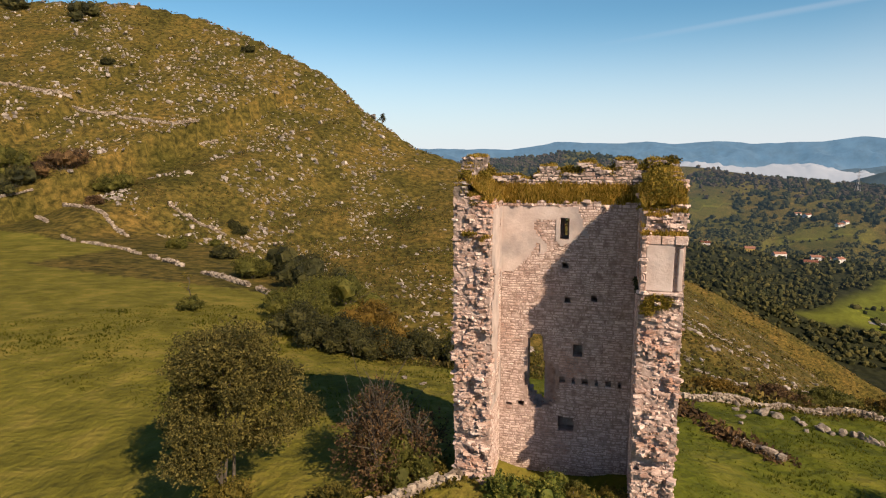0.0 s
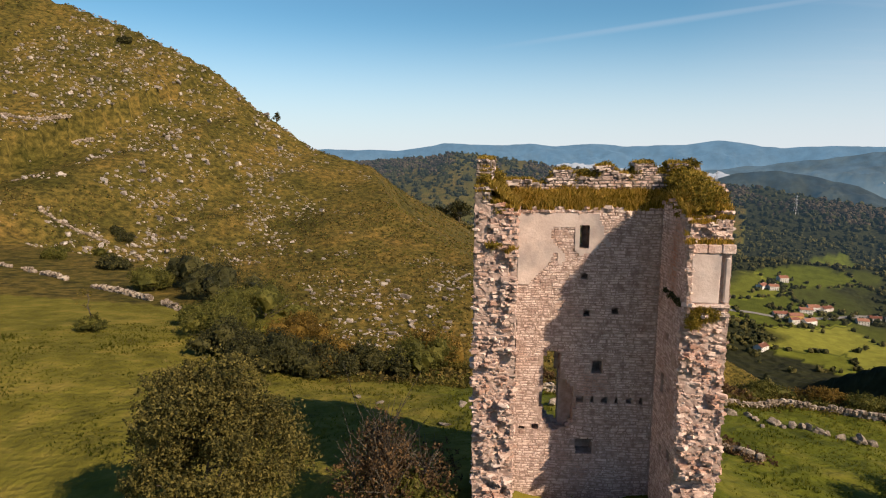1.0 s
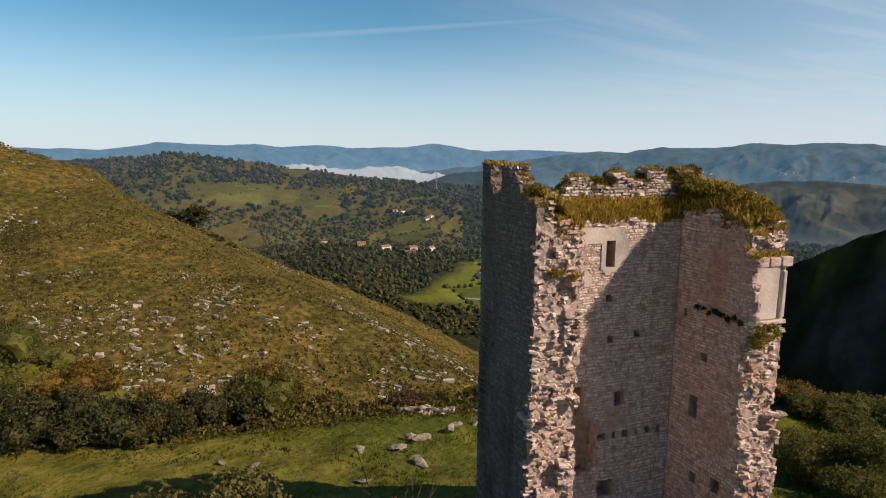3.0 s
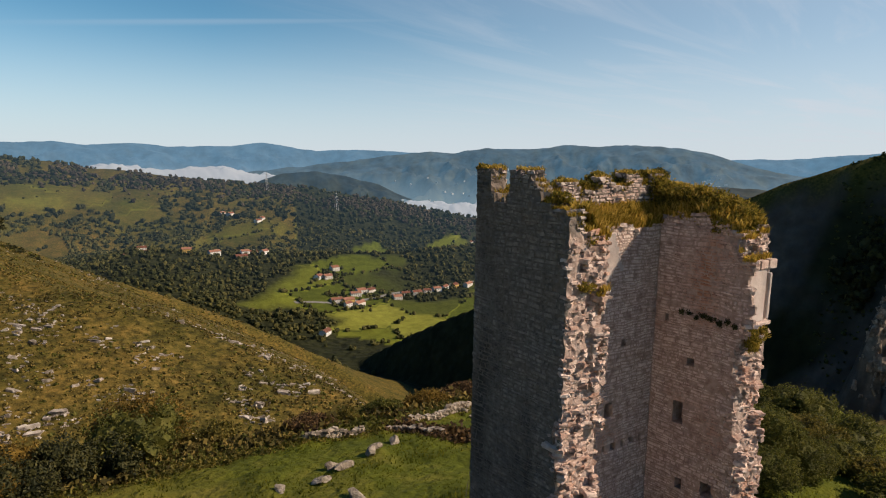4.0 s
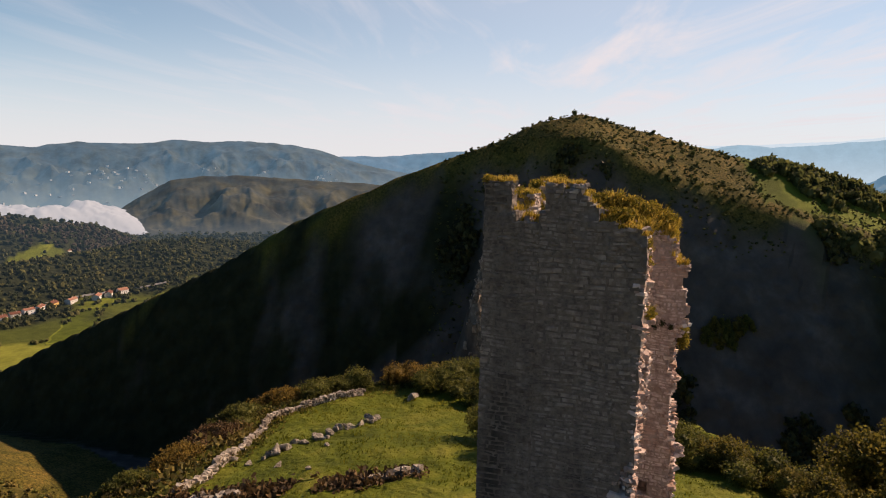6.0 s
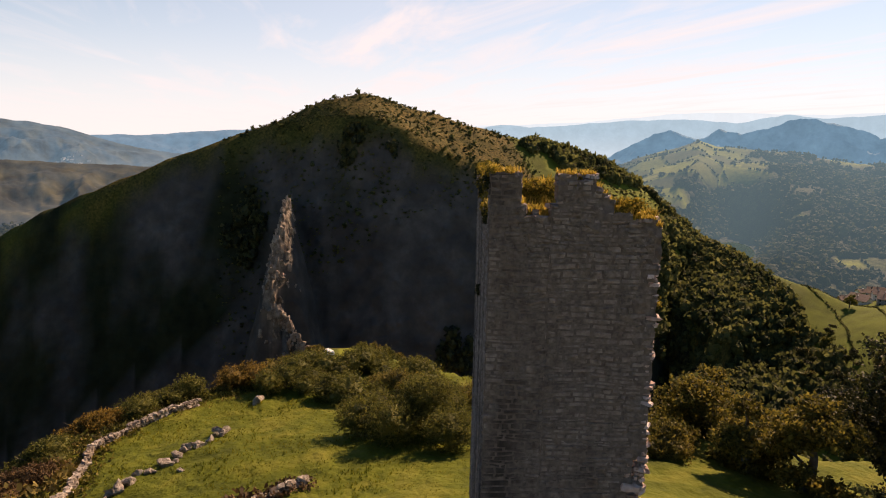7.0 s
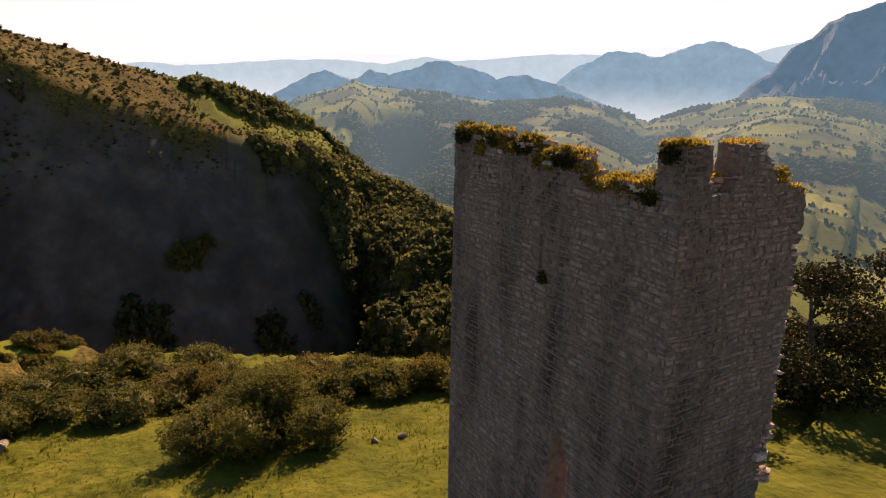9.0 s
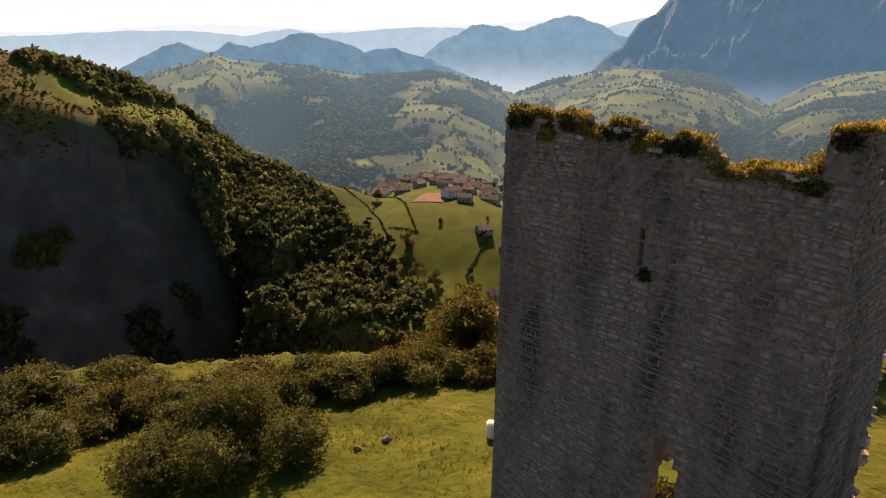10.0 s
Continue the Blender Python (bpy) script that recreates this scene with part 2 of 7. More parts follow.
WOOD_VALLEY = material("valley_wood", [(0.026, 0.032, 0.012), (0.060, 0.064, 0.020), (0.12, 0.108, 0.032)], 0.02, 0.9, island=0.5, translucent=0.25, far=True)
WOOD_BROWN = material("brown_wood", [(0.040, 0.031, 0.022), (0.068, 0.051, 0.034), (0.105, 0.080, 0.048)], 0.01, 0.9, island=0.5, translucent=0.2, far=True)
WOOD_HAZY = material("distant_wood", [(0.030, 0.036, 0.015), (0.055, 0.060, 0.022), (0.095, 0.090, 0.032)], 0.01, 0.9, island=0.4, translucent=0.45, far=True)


# ---- mesh helpers ----
def make_mesh(name, verts, faces, mats, smooth=False, index=None):
    """A mesh from arrays: verts (N,3), faces (M,3) or (M,4) or a list of such arrays."""
    me = bpy.data.meshes.new(name)
    verts = np.asarray(verts, np.float32)
    groups = faces if isinstance(faces, list) else [np.asarray(faces)]
    groups = [np.asarray(g, np.int32) for g in groups if len(g)]
    loops = np.concatenate([g.ravel() for g in groups])
    totals = np.concatenate([np.full(len(g), g.shape[1], np.int32) for g in groups])
    starts = np.concatenate([[0], np.cumsum(totals)[:-1]]).astype(np.int32)
    me.vertices.add(len(verts))
    me.vertices.foreach_set("co", verts.ravel())
    me.loops.add(len(loops))
    me.loops.foreach_set("vertex_index", loops)
    me.polygons.add(len(totals))
    me.polygons.foreach_set("loop_start", starts)
    for m in (mats if isinstance(mats, (list, tuple)) else [mats]):
        me.materials.append(m)
    if index is not None:
        me.polygons.foreach_set("material_index", np.asarray(index, np.int32))
    me.polygons.foreach_set("use_smooth", np.full(len(totals), smooth))
    me.update(calc_edges=True)
    me.validate()
    return me


def thing(name, me=None, label="", category="", group="", kind="", at=(0, 0, 0)):
    ob = tagged(new(name, me), label, category, group, kind)
    ob.location = at
    return ob


def part(name, me, parent, label="", kind=""):
    ob = tagged(new(name, me), label, kind=kind)
    ob.parent = parent
    return ob


RNG = np.random.default_rng(7)


def rotations(n, tilt=math.pi, rng=RNG):
    """n random turns: any heading, tilted by up to tilt."""
    a, b, c = rng.uniform(0, 2 * math.pi, n), rng.uniform(-tilt, tilt, n), rng.uniform(-tilt, tilt, n)
    ca, sa, cb, sb, cc, sc = np.cos(a), np.sin(a), np.cos(b), np.sin(b), np.cos(c), np.sin(c)
    z, o = np.zeros(n), np.ones(n)
    rz = np.stack([ca, -sa, z, sa, ca, z, z, z, o], -1).reshape(n, 3, 3)
    rx = np.stack([o, z, z, z, cb, -sb, z, sb, cb], -1).reshape(n, 3, 3)
    ry = np.stack([cc, z, sc, z, o, z, -sc, z, cc], -1).reshape(n, 3, 3)
    return rz @ rx @ ry


def scatter(tv, tf, places, scales, turns):
    """Copies of a template (verts, faces) joined: places (N,3), scales (N,) or (N,3), turns (N,3,3)."""
    tv, tf, places = np.asarray(tv, float), np.asarray(tf), np.asarray(places, float)
    scales = np.asarray(scales, float)
    if scales.ndim == 1:
        scales = scales[:, None].repeat(3, 1)
    v = np.einsum("nij,nkj->nki", turns, tv[None] * scales[:, None, :]) + places[:, None, :]
    f = tf[None] + (np.arange(len(places)) * len(tv))[:, None, None]
    return v.reshape(-1, 3), f.reshape(-1, tf.shape[1])


def ico(sub=1, jitter=0.0, seed=0):
    bm = bmesh.new()
    bmesh.ops.create_icosphere(bm, subdivisions=sub, radius=1.0)
    r = np.random.default_rng(seed)
    v = np.array([p.co for p in bm.verts])
    v *= 1 + r.uniform(-jitter, jitter, (len(v), 1))
    bm.verts.index_update()
    f = np.array([[q.index for q in p.verts] for p in bm.faces])
    bm.free()
    return v, f


def lattice(ix, iy, seed):
    h = (ix.astype(np.int64) * 374761393 + iy.astype(np.int64) * 668265263 + seed * 1442695041) & 0xFFFFFFFF
    h = ((h ^ (h >> 13)) * 1274126177) & 0xFFFFFFFF
    return ((h ^ (h >> 16)) & 0xFFFF) / 65535.0


def fbm(x, y, scale, octaves=4, seed=0):
    """Value noise about 0, within -1 and 1; scale: the size of its largest forms."""
    x, y = np.asarray(x, float) / scale, np.asarray(y, float) / scale
    total, amp, norm = 0, 1.0, 0
    for o in range(octaves):
        ix, iy = np.floor(x), np.floor(y)
        fx, fy = x - ix, y - iy
        fx, fy = fx * fx * (3 - 2 * fx), fy * fy * (3 - 2 * fy)
        a, b, c, d = (lattice(ix + i, iy + j, seed + o) for i, j in ((0, 0), (1, 0), (0, 1), (1, 1)))
        total = total + amp * ((a * (1 - fx) + b * fx) * (1 - fy) + (c * (1 - fx) + d * fx) * fy * 1.0)
        norm, amp = norm + amp, amp * 0.5
        x, y = x * 2.03 + 17.1, y * 2.03 - 9.7
    return 2 * total / norm - 1


# ---- the lie of the land ----
TX, TY = 5.0, 27.0


def line(eye, rows):
    """A crest from bearings: (degrees clockwise from +y, degrees up, metres) seen from eye."""
    return np.array([(eye[0] + r * math.sin(radians(a)), eye[1] + r * math.cos(radians(a)), EYE + r * math.tan(radians(e))) for a, e, r in rows])


CREST_HEATH = line((-2, 5), [(-75, 7, 430), (-50, 10, 410), (-34, 10.9, 380), (-25, 11.7, 350), (-20, 10.9, 335), (-16, 9.6, 320), (-10, 6.8, 300), (-7, 3.9, 285), (-2, 0.3, 270), (3, -1.3, 258)] )
CREST_HEATH = np.concatenate([CREST_HEATH, line((-13, 17), [(9, -4.2, 350), (14, -6.6, 430), (20, -9.6, 480), (26, -12.0, 500), (32, -14.6, 500), (38, -17.6, 490), (44, -21.5, 460), (50, -26, 430)])])
CREST_DARK = line((-13, 32), [(36, -21.2, 800), (41, -19.2, 770), (51, -14.8, 665), (64, -9.4, 580), (70.5, -5.6, 552), (81, -1.0, 528), (88, 1.6, 522), (92.5, 3.8, 520), (96, 4.5, 523), (102, 2.8, 532), (107, 1.4, 540), (111.5, 0.2, 555), (117, -1.3, 575), (121.3, -3.7, 592), (125.5, -7.6, 592), (131, -9.8, 572), (135, -10.8, 560), (139, -12.4, 540), (143, -14, 500)])
CREST_BROWN = line((-10, 20), [(-12, -2, 2200), (0, -1.0, 2150), (6, -0.7, 2100), (12, 0.0, 2000), (20, -1.1, 1950), (31, -2.3, 1900), (38, -2.8, 1850), (46, -4.2, 1800), (54, -5.6, 1750), (60, -8.5, 1650)])
CREST_KNOLL = line((-10, 20), [(24, -8.0, 1150), (30, -8.6, 1170), (38, -8.6, 1200), (46, -8.8, 1260), (53, -7.8, 1360), (60, -7.0, 1440), (66, -7.4, 1500)])
CREST_SOUTH = line((0, 45), [(112, -3.6, 2300), (119, -1.7, 2300), (121, -0.8, 2300), (124.2, 0.1, 2300), (125.8, 0.75, 2300), (127.2, 0.3, 2300), (129.5, 0.1, 2300), (133.2, -0.3, 2300), (137.1, -0.9, 2300), (141, -0.9, 2300), (144.3, -0.55, 2300), (146.6, -0.8, 2300), (149.5, -1.8, 2300), (151.5, -2.4, 2300), (153.9, -1.5, 2300), (156.3, -0.7, 2300), (159.5, -0.1, 2300), (161.8, 0.05, 2300), (165, -0.2, 2300), (167.6, -0.6, 2300), (170.3, -1.9, 2300), (172, -2.6, 2300), (174.9, -0.8, 2300), (177, -0.2, 2300), (179.3, 0.1, 2300), (186, 0.6, 2300), (200, 1.5, 2400)])
SPUR_HUT = line((-13, 32), [(90.5, -20, 244), (92.2, -18.6, 268), (94.5, -18.7, 272), (97, -19.8, 268)])
RIB = line((-13, 36), [(89.8, -4.15, 465.59999999999997), (89.6, -4.9, 415.15999999999997), (89.0, -7.18, 395.76), (88.3, -9.71, 385.09), (87.9, -11.73, 378.3), (88.5, -14.27, 372.48), (89.8, -16.06, 366.65999999999997), (91.1, -17.6, 360.84), (92.0, -18.97, 355.02)])
LAKE = line((1, 45), [(129.2, -8.3, 1560)])[0]


def off_lake(x, y):
    """How far a place lies from the middle of the lake, stretched along the camera's line of sight: 1 at its shore."""
    x, y = x - LAKE[0], y - LAKE[1]
    return np.hypot((0.775 * x - 0.632 * y) / 300, (0.632 * x + 0.775 * y) / 95)



EDGE_AZ = np.array([-180, -120, -60, -30, -12, 5, 20, 35, 50, 70, 90, 105, 120, 135, 150, 180])
EDGE_R = np.array([60, 150, 300, 160, 45, 33, 29, 32, 40, 44, 50, 40, 33, 28, 32, 60])


def nearest(x, y, crest):
    """Distance to a crest, its height there, and the share of the way along it."""
    best, bz, bt = np.full(x.shape, 1e9), np.zeros(x.shape), np.zeros(x.shape)
    for i in range(len(crest) - 1):
        a, b = crest[i], crest[i + 1]
        d = b[:2] - a[:2]
        s = np.clip(((x - a[0]) * d[0] + (y - a[1]) * d[1]) / (d @ d), 0, 1)
        q = np.hypot(x - a[0] - s * d[0], y - a[1] - s * d[1])
        w = q < best
        best, bz, bt = np.where(w, q, best), np.where(w, a[2] + s * (b[2] - a[2]), bz), np.where(w, (i + s) / (len(crest) - 1), bt)
    return best, bz, bt


def is_beyond(x, y, crest, eye=(0, 27)):
    """Whether a place lies behind the crest, seen from the tower."""
    az = np.arctan2(x - eye[0], y - eye[1])
    caz = np.arctan2(crest[:, 0] - eye[0], crest[:, 1] - eye[1])
    cr = np.hypot(crest[:, 0] - eye[0], crest[:, 1] - eye[1])
    o = np.argsort(caz)
    return np.hypot(x - eye[0], y - eye[1]) > np.interp(az, caz[o], cr[o])


def smax(a, b, k=3.0):
    h = np.clip(0.5 + 0.5 * (a - b) / k, 0, 1)
    return b + (a - b) * h + k * h * (1 - h)


def land(x, y):
    x, y = np.asarray(x, float), np.asarray(y, float)
    dx, dy = x - TX, y - TY
    rt, az = np.hypot(dx, dy), np.degrees(np.arctan2(dx, dy))
    edge = np.interp(az, EDGE_AZ, EDGE_R)
    fall = np.interp(az, [-180, -60, -20, 10, 60, 100, 180], [0.2, 0.12, 0.18, 0.21, 0.22, 0.24, 0.2])
    top = -fall / 0.21 * np.interp(rt, [0, 3, 15, 35, 100, 400], [0, 0, 3.3, 7.0, 11, 22])
    top = top - 1.0 * np.exp(-(rt / 3.6) ** 4)
    west = np.clip((-az - 8) / 40, 0, 1) * np.clip((rt - 8) / 40, 0, 1)
    top = top * (1 - 0.5 * west)
    top = top + (0.3 * fbm(x, y, 9, 4, 3) + 0.30 * fbm(x, y, 1.9, 4, 4) * np.clip((58 - rt) / 22, 0, 1)) * np.clip(rt / 12 - 0.5, 0, 1)
    meadow = top - np.interp(az, [-60, 10, 40, 80, 105, 140, 160], [0.45, 0.5, 0.6, 0.6, 1.0, 0.95, 0.5]) * np.maximum(0, rt - edge)
    # valley floors: deep basin to the north and east, a village terrace to the south
    floor = -232 + 10 * fbm(x, y, 800, 4, 11) - 55 * np.clip((x - 200) / 300, 0, 1) * np.clip(y / 300, 0, 1)
    floor = floor + 112 * np.exp(-(((x - 240) / 180) ** 2 + ((y + 340) / 165) ** 2)) + 114 * np.exp(-(((x - 410) / 200) ** 2 + ((y + 540) / 220) ** 2))
    z = smax(meadow, floor, 20)
    # rocky heath hill
    d, cz, s = nearest(x, y, CREST_HEATH)
    foot = np.minimum(-12, cz - np.interp(s, [0, 0.5, 0.65, 1], [42, 42, 75, 90]))
    reach = np.interp(s, [0, 0.45, 0.6, 1], [220, 175, 260, 300])
    near = foot + (cz - foot) * np.clip(1 - d / reach, 0, 1) ** 1.15 - np.interp(np.degrees(np.arctan2(x + 13, y - 17)), [-25, 8], [0.1, 1.5]) * np.maximum(0, d - reach)
    wide = np.interp(s, [0, 0.6, 1], [380, 330, 160])
    far = -235 + (cz + 235) * np.clip(1 - d / wide, 0, 1) ** 1.2
    # the spur is cut below the eye's sightline to its crest, to fit the camera's view
    bx, by = x + 13, y - 17
    baz, br = np.degrees(np.arctan2(bx, by)), np.hypot(bx, by)
    caz, cr = np.degrees(np.arctan2(CREST_HEATH[:, 0] + 13, CREST_HEATH[:, 1] - 17)), np.hypot(CREST_HEATH[:, 0] + 13, CREST_HEATH[:, 1] - 17)
    cel = np.interp(baz, caz, np.arctan2(CREST_HEATH[:, 2] - EYE, cr))
    crr = np.interp(baz, caz, cr)
    slope = EYE + br * np.tan(cel - np.radians(3.5) * np.clip(1 - br / crr, 0, 1))
    near = np.where((baz > 2) & (br < crr), np.minimum(near, slope), near)
    hill = np.where(is_beyond(x, y, CREST_HEATH), far, near)
    rough = np.clip(d / 12, 0.25, 1) * np.clip((rt - 60) / 60, 0, 1)
    z = smax(z, hill + rough * 2.2 * fbm(x, y, 30, 5, 21), 5)
    # dark hill with its steep shaded face
    d, cz, s = nearest(x, y, CREST_DARK)
    cap = np.interp(s, [0, 0.32, 0.40, 0.48, 0.58, 0.7, 0.78, 0.85, 0.92, 1], [3, 6, 34, 62, 78, 70, 70, 125, 160, 165]) + 14 * fbm(x, y, 45, 3, 33) * np.clip(s * 5 - 1.6, 0, 1)
    ease = np.interp(s, [0, 0.4, 0.55, 0.76, 0.86, 1], [0.33, 0.42, 0.52, 0.45, 0.18, 0.16])
    steep = np.interp(s, [0, 0.22, 0.32, 0.5, 0.7, 1], [2.2, 2.2, 1.8, 1.65, 1.5, 1.3])
    near = np.where(d < cap, cz - ease * d, cz - ease * cap - steep * (d - cap))
    hill = np.where(is_beyond(x, y, CREST_DARK), cz - 0.45 * d, near)
    hill = hill + np.clip(d / 25, 0.15, 1) * 7 * fbm(x, y, 55, 5, 31)
    z = smax(z, hill, 8)
    d, cz, s = nearest(x, y, RIB)
    z = smax(z, cz - np.interp(s, [0, 0.3, 0.5, 0.7, 1], [5.0, 3.2, 4.5, 9.0, 14.0]) * d + np.clip(d / 4, 0.5, 1) * 10 * fbm(x, y, 13, 4, 35), 2)
    d, cz, s = nearest(x, y, SPUR_HUT)
    z = smax(z, cz - 0.014 * np.minimum(d, 45) ** 2 - 0.9 * np.maximum(0, d - 15), 4)
    # hills across the valleys
    for crest, w1, seed in ((CREST_BROWN, 0.30, 41), (CREST_KNOLL, 0.26, 43), (CREST_SOUTH, 0.17, 47)):
        d, cz, s = nearest(x, y, crest)
        hill = cz - w1 * d + np.clip(d / 250, 0, 1) * 38 * fbm(x, y, 430, 4, seed)
        z = smax(z, hill + 5 * fbm(x, y, 100, 3, seed + 1), 24)
    z = z - np.maximum(0, z - LAKE[2] + 4) * np.exp(-((off_lake(x, y) / 1.12) ** 4))
    return z


def ground_point(x, y):
    return float(land(np.array([x]), np.array([y]))[0])


# ---- ground ----
def field_cells(x, y, size=120.0):
    """The field that a place lies in: a number within 0 and 1, and the metres to the nearest boundary."""
    x, y = np.asarray(x, float) / size, np.asarray(y, float) / (size * 0.7)
    ix, iy = np.floor(x), np.floor(y)
    f1, f2, who = np.full(x.shape, 9.0), np.full(x.shape, 9.0), np.zeros(x.shape)
    for i in (-1, 0, 1):
        for j in (-1, 0, 1):
            cx, cy = ix + i, iy + j
            d = np.hypot(x - cx - lattice(cx, cy, 301), y - cy - lattice(cx, cy, 302))
            f2 = np.where(d < f1, f1, np.minimum(f2, d))
            who = np.where(d < f1, lattice(cx, cy, 303), who)
            f1 = np.minimum(f1, d)
    return who, (f2 - f1) * size * 0.5


PASTURES = [(620, 645, 165, 52), (520, 540, 80, 50), (800, 1285, 105, 62), (755, 908, 52, 24), (830, 880, 42, 16), (1180, 1015, 70, 34), (995, 1100, 55, 28), (471, 1636, 120, 60), (700, 1150, 60, 30), (300, 1330, 120, 90)]


def wooded(x, y):
    """How wooded the land is, about 0 at the edges of woods."""
    q = np.hypot(x - 1, y - 45)
    north = np.full(np.shape(x), 0.24)
    for px, py, rx, ry in PASTURES:
        north = north - 1.3 * np.exp(-(((x - px) / rx) ** 4 + ((y - py) / ry) ** 4))
    south = np.where(y < -900, -0.23, -0.06) + 0.30 * np.exp(-((q - 1430) / 170) ** 4) + 0.14 * np.exp(-(((x - 1560) / 260) ** 2 + ((y + 1350) / 260) ** 2))
    return fbm(x, y, 270, 4, 71) + np.where(y < 0, south, north) - 0.9 * np.exp(-(((x - 270) / 135) ** 4 + ((y + 350) / 200) ** 4))


def open_field(x, y):
    """False on the open fields round the southern village."""
    b, q = np.degrees(np.arctan2(x - 1, y - 45)), np.hypot(x - 1, y - 45)
    limit = np.interp(q, [0, 330, 358, 390, 422, 468, 522, 545, 575, 700, 900], [152, 151, 148.5, 144, 140.3, 138.2, 135.4, 134, 130.8, 129, 128]) + 1.4 * fbm(x, y, 40, 3, 207)
    return (b < limit) | (b > 165) | (q > 1000)


GLADES = [(463, -169, 24, 15), (414, -163, 18, 11)]


def in_glade(x, y):
    return sum(((x - a) / ra) ** 2 + ((y - b) / rb) ** 2 < 1 + 0.8 * fbm(x, y, 14, 3, 94) for a, b, ra, rb in GLADES) > 0


def build_ground():
    rs = np.concatenate([[0.0], np.geomspace(2.0, 120, 150), np.geomspace(122, 4700, 250)])
    az = np.radians(np.concatenate([np.arange(-60, 190, 0.3), np.arange(190, 300, 2.0)]))
    na = len(az)
    rr, aa = np.meshgrid(rs, az, indexing="ij")
    x, y = TX + rr * np.sin(aa), TY + rr * np.cos(aa)
    z = land(x, y)
    v = np.stack([x, y, z], -1).reshape(-1, 3)
    i, j = np.meshgrid(np.arange(len(rs) - 1), np.arange(na), indexing="ij")
    a, b = i * na + j, i * na + (j + 1) % na
    f = np.stack([a, b, b + na, a + na], -1).reshape(-1, 4)
    me = make_mesh("ground", v, f, ground_material("land"), smooth=True)
    haze_on(me)
    rt, bearing = np.hypot(v[:, 0] - TX, v[:, 1] - TY), np.degrees(np.arctan2(v[:, 0] - TX, v[:, 1] - TY))
    dh, hz, hs = nearest(v[:, 0], v[:, 1], CREST_HEATH)
    heath = (dh < np.interp(hs, [0, 0.5, 0.65, 1], [150, 150, 290, 300])) & (rt > 70)
    edge = np.interp(bearing, EDGE_AZ, EDGE_R)
    dd, dz, ds = nearest(v[:, 0], v[:, 1], CREST_DARK)
    dark = (rt > edge + 4) & (bearing > 20) & (bearing + 6 * fbm(v[:, 0], v[:, 1], 60, 3, 99) < np.where(rt < 330, 138, 134)) & ((rt < 480) & (bearing > 60) | (rt < 330) | (dd < np.interp(bearing, [20, 46, 62, 90], [12, 22, 190, 300])))
    hut = nearest(v[:, 0], v[:, 1], SPUR_HUT)[0]
    glade = (ds > 0.58) & (ds < 0.76) & (dd < 62) & (fbm(v[:, 0], v[:, 1], 45, 3, 95) < 0.05)
    glade = glade | in_glade(v[:, 0], v[:, 1])
    dark &= open_field(v[:, 0], v[:, 1])
    cover = np.clip(heath * 1.0 + dark * 1.0, 0, 1) * (hut > 9) * (1 - glade)
    # dark wood cover puts the steep face's shade into the ground colour
    steep_shade = np.clip(2.5 * fbm(v[:, 0], v[:, 1], 40, 4, 97) + 4 - ds * 12, 0, 1) * (dd < 75) * (bearing > 24) * (bearing < 110)
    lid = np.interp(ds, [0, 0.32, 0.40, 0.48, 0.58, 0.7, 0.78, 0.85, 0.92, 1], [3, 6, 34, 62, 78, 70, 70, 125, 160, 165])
    steep_shade = steep_shade * (1 - in_glade(v[:, 0], v[:, 1]))
    toe_shade = steep_shade
    steep_shade = np.maximum(steep_shade, np.clip((dd - lid) / 12 + fbm(v[:, 0], v[:, 1], 30, 4, 96), 0, 1) * (dd < np.interp(bearing, [36, 50, 62], [30, 70, 190])) * (bearing > 24) * (bearing < 130) * (rt > 150) * (1 - is_beyond(v[:, 0], v[:, 1], CREST_DARK))) * (hut > 19)
    brown = (nearest(v[:, 0], v[:, 1], CREST_BROWN)[0] < 620) & (bearing < 36) & (rt > 1200)
    cover = np.maximum(cover, brown * np.clip(0.9 + 0.8 * fbm(v[:, 0], v[:, 1], 160, 4, 98), 0, 1))
    cover = cover * (1 - steep_shade)
    wood = np.clip(wooded(v[:, 0], v[:, 1]) * 8 + 0.85, 0, 1) * (rt > 380) * (open_field(v[:, 0], v[:, 1]) | (rt > 700))
    wood = np.maximum(wood, steep_shade) * (1 - in_glade(v[:, 0], v[:, 1]))
    cell, border = field_cells(v[:, 0], v[:, 1])
    cell = np.where((rt < 950) & (v[:, 1] < -100), 0.16 + 0.26 * cell, cell)
    rib, rib_z, rib_s = nearest(v[:, 0], v[:, 1], RIB)
    rib = rib / np.interp(rib_s, [0, 0.3, 0.5, 0.65, 1], [2.5, 4.8, 4.0, 2.0, 1.4])
    for name, val in (("field", cell), ("heath", cover), ("cliff", (steep_shade - toe_shade).clip(0, 1) * np.clip((126 - bearing) / 10 + 0.8 * fbm(v[:, 0], v[:, 1], 35, 4, 88), 0, 1)), ("crag", np.clip(1.3 - rib + 0.5 * fbm(v[:, 0], v[:, 1], 12, 3, 89), 0, 1)), ("wood", wood * (1 - cover)), ("dry", np.clip((12 - bearing) / 30 + 0.9 * fbm(v[:, 0], v[:, 1], 18, 4, 92), 0, 1) * (bearing < 40) * np.clip((bearing + 172) / 40, 0, 1))):
        att = me.attributes.new(name, "FLOAT", "POINT")
        att.data.foreach_set("value", val.astype(np.float32))
    return thing("ground", me, "rolling land of green meadow, brown heath and wooded valley", "ground", kind="structure")


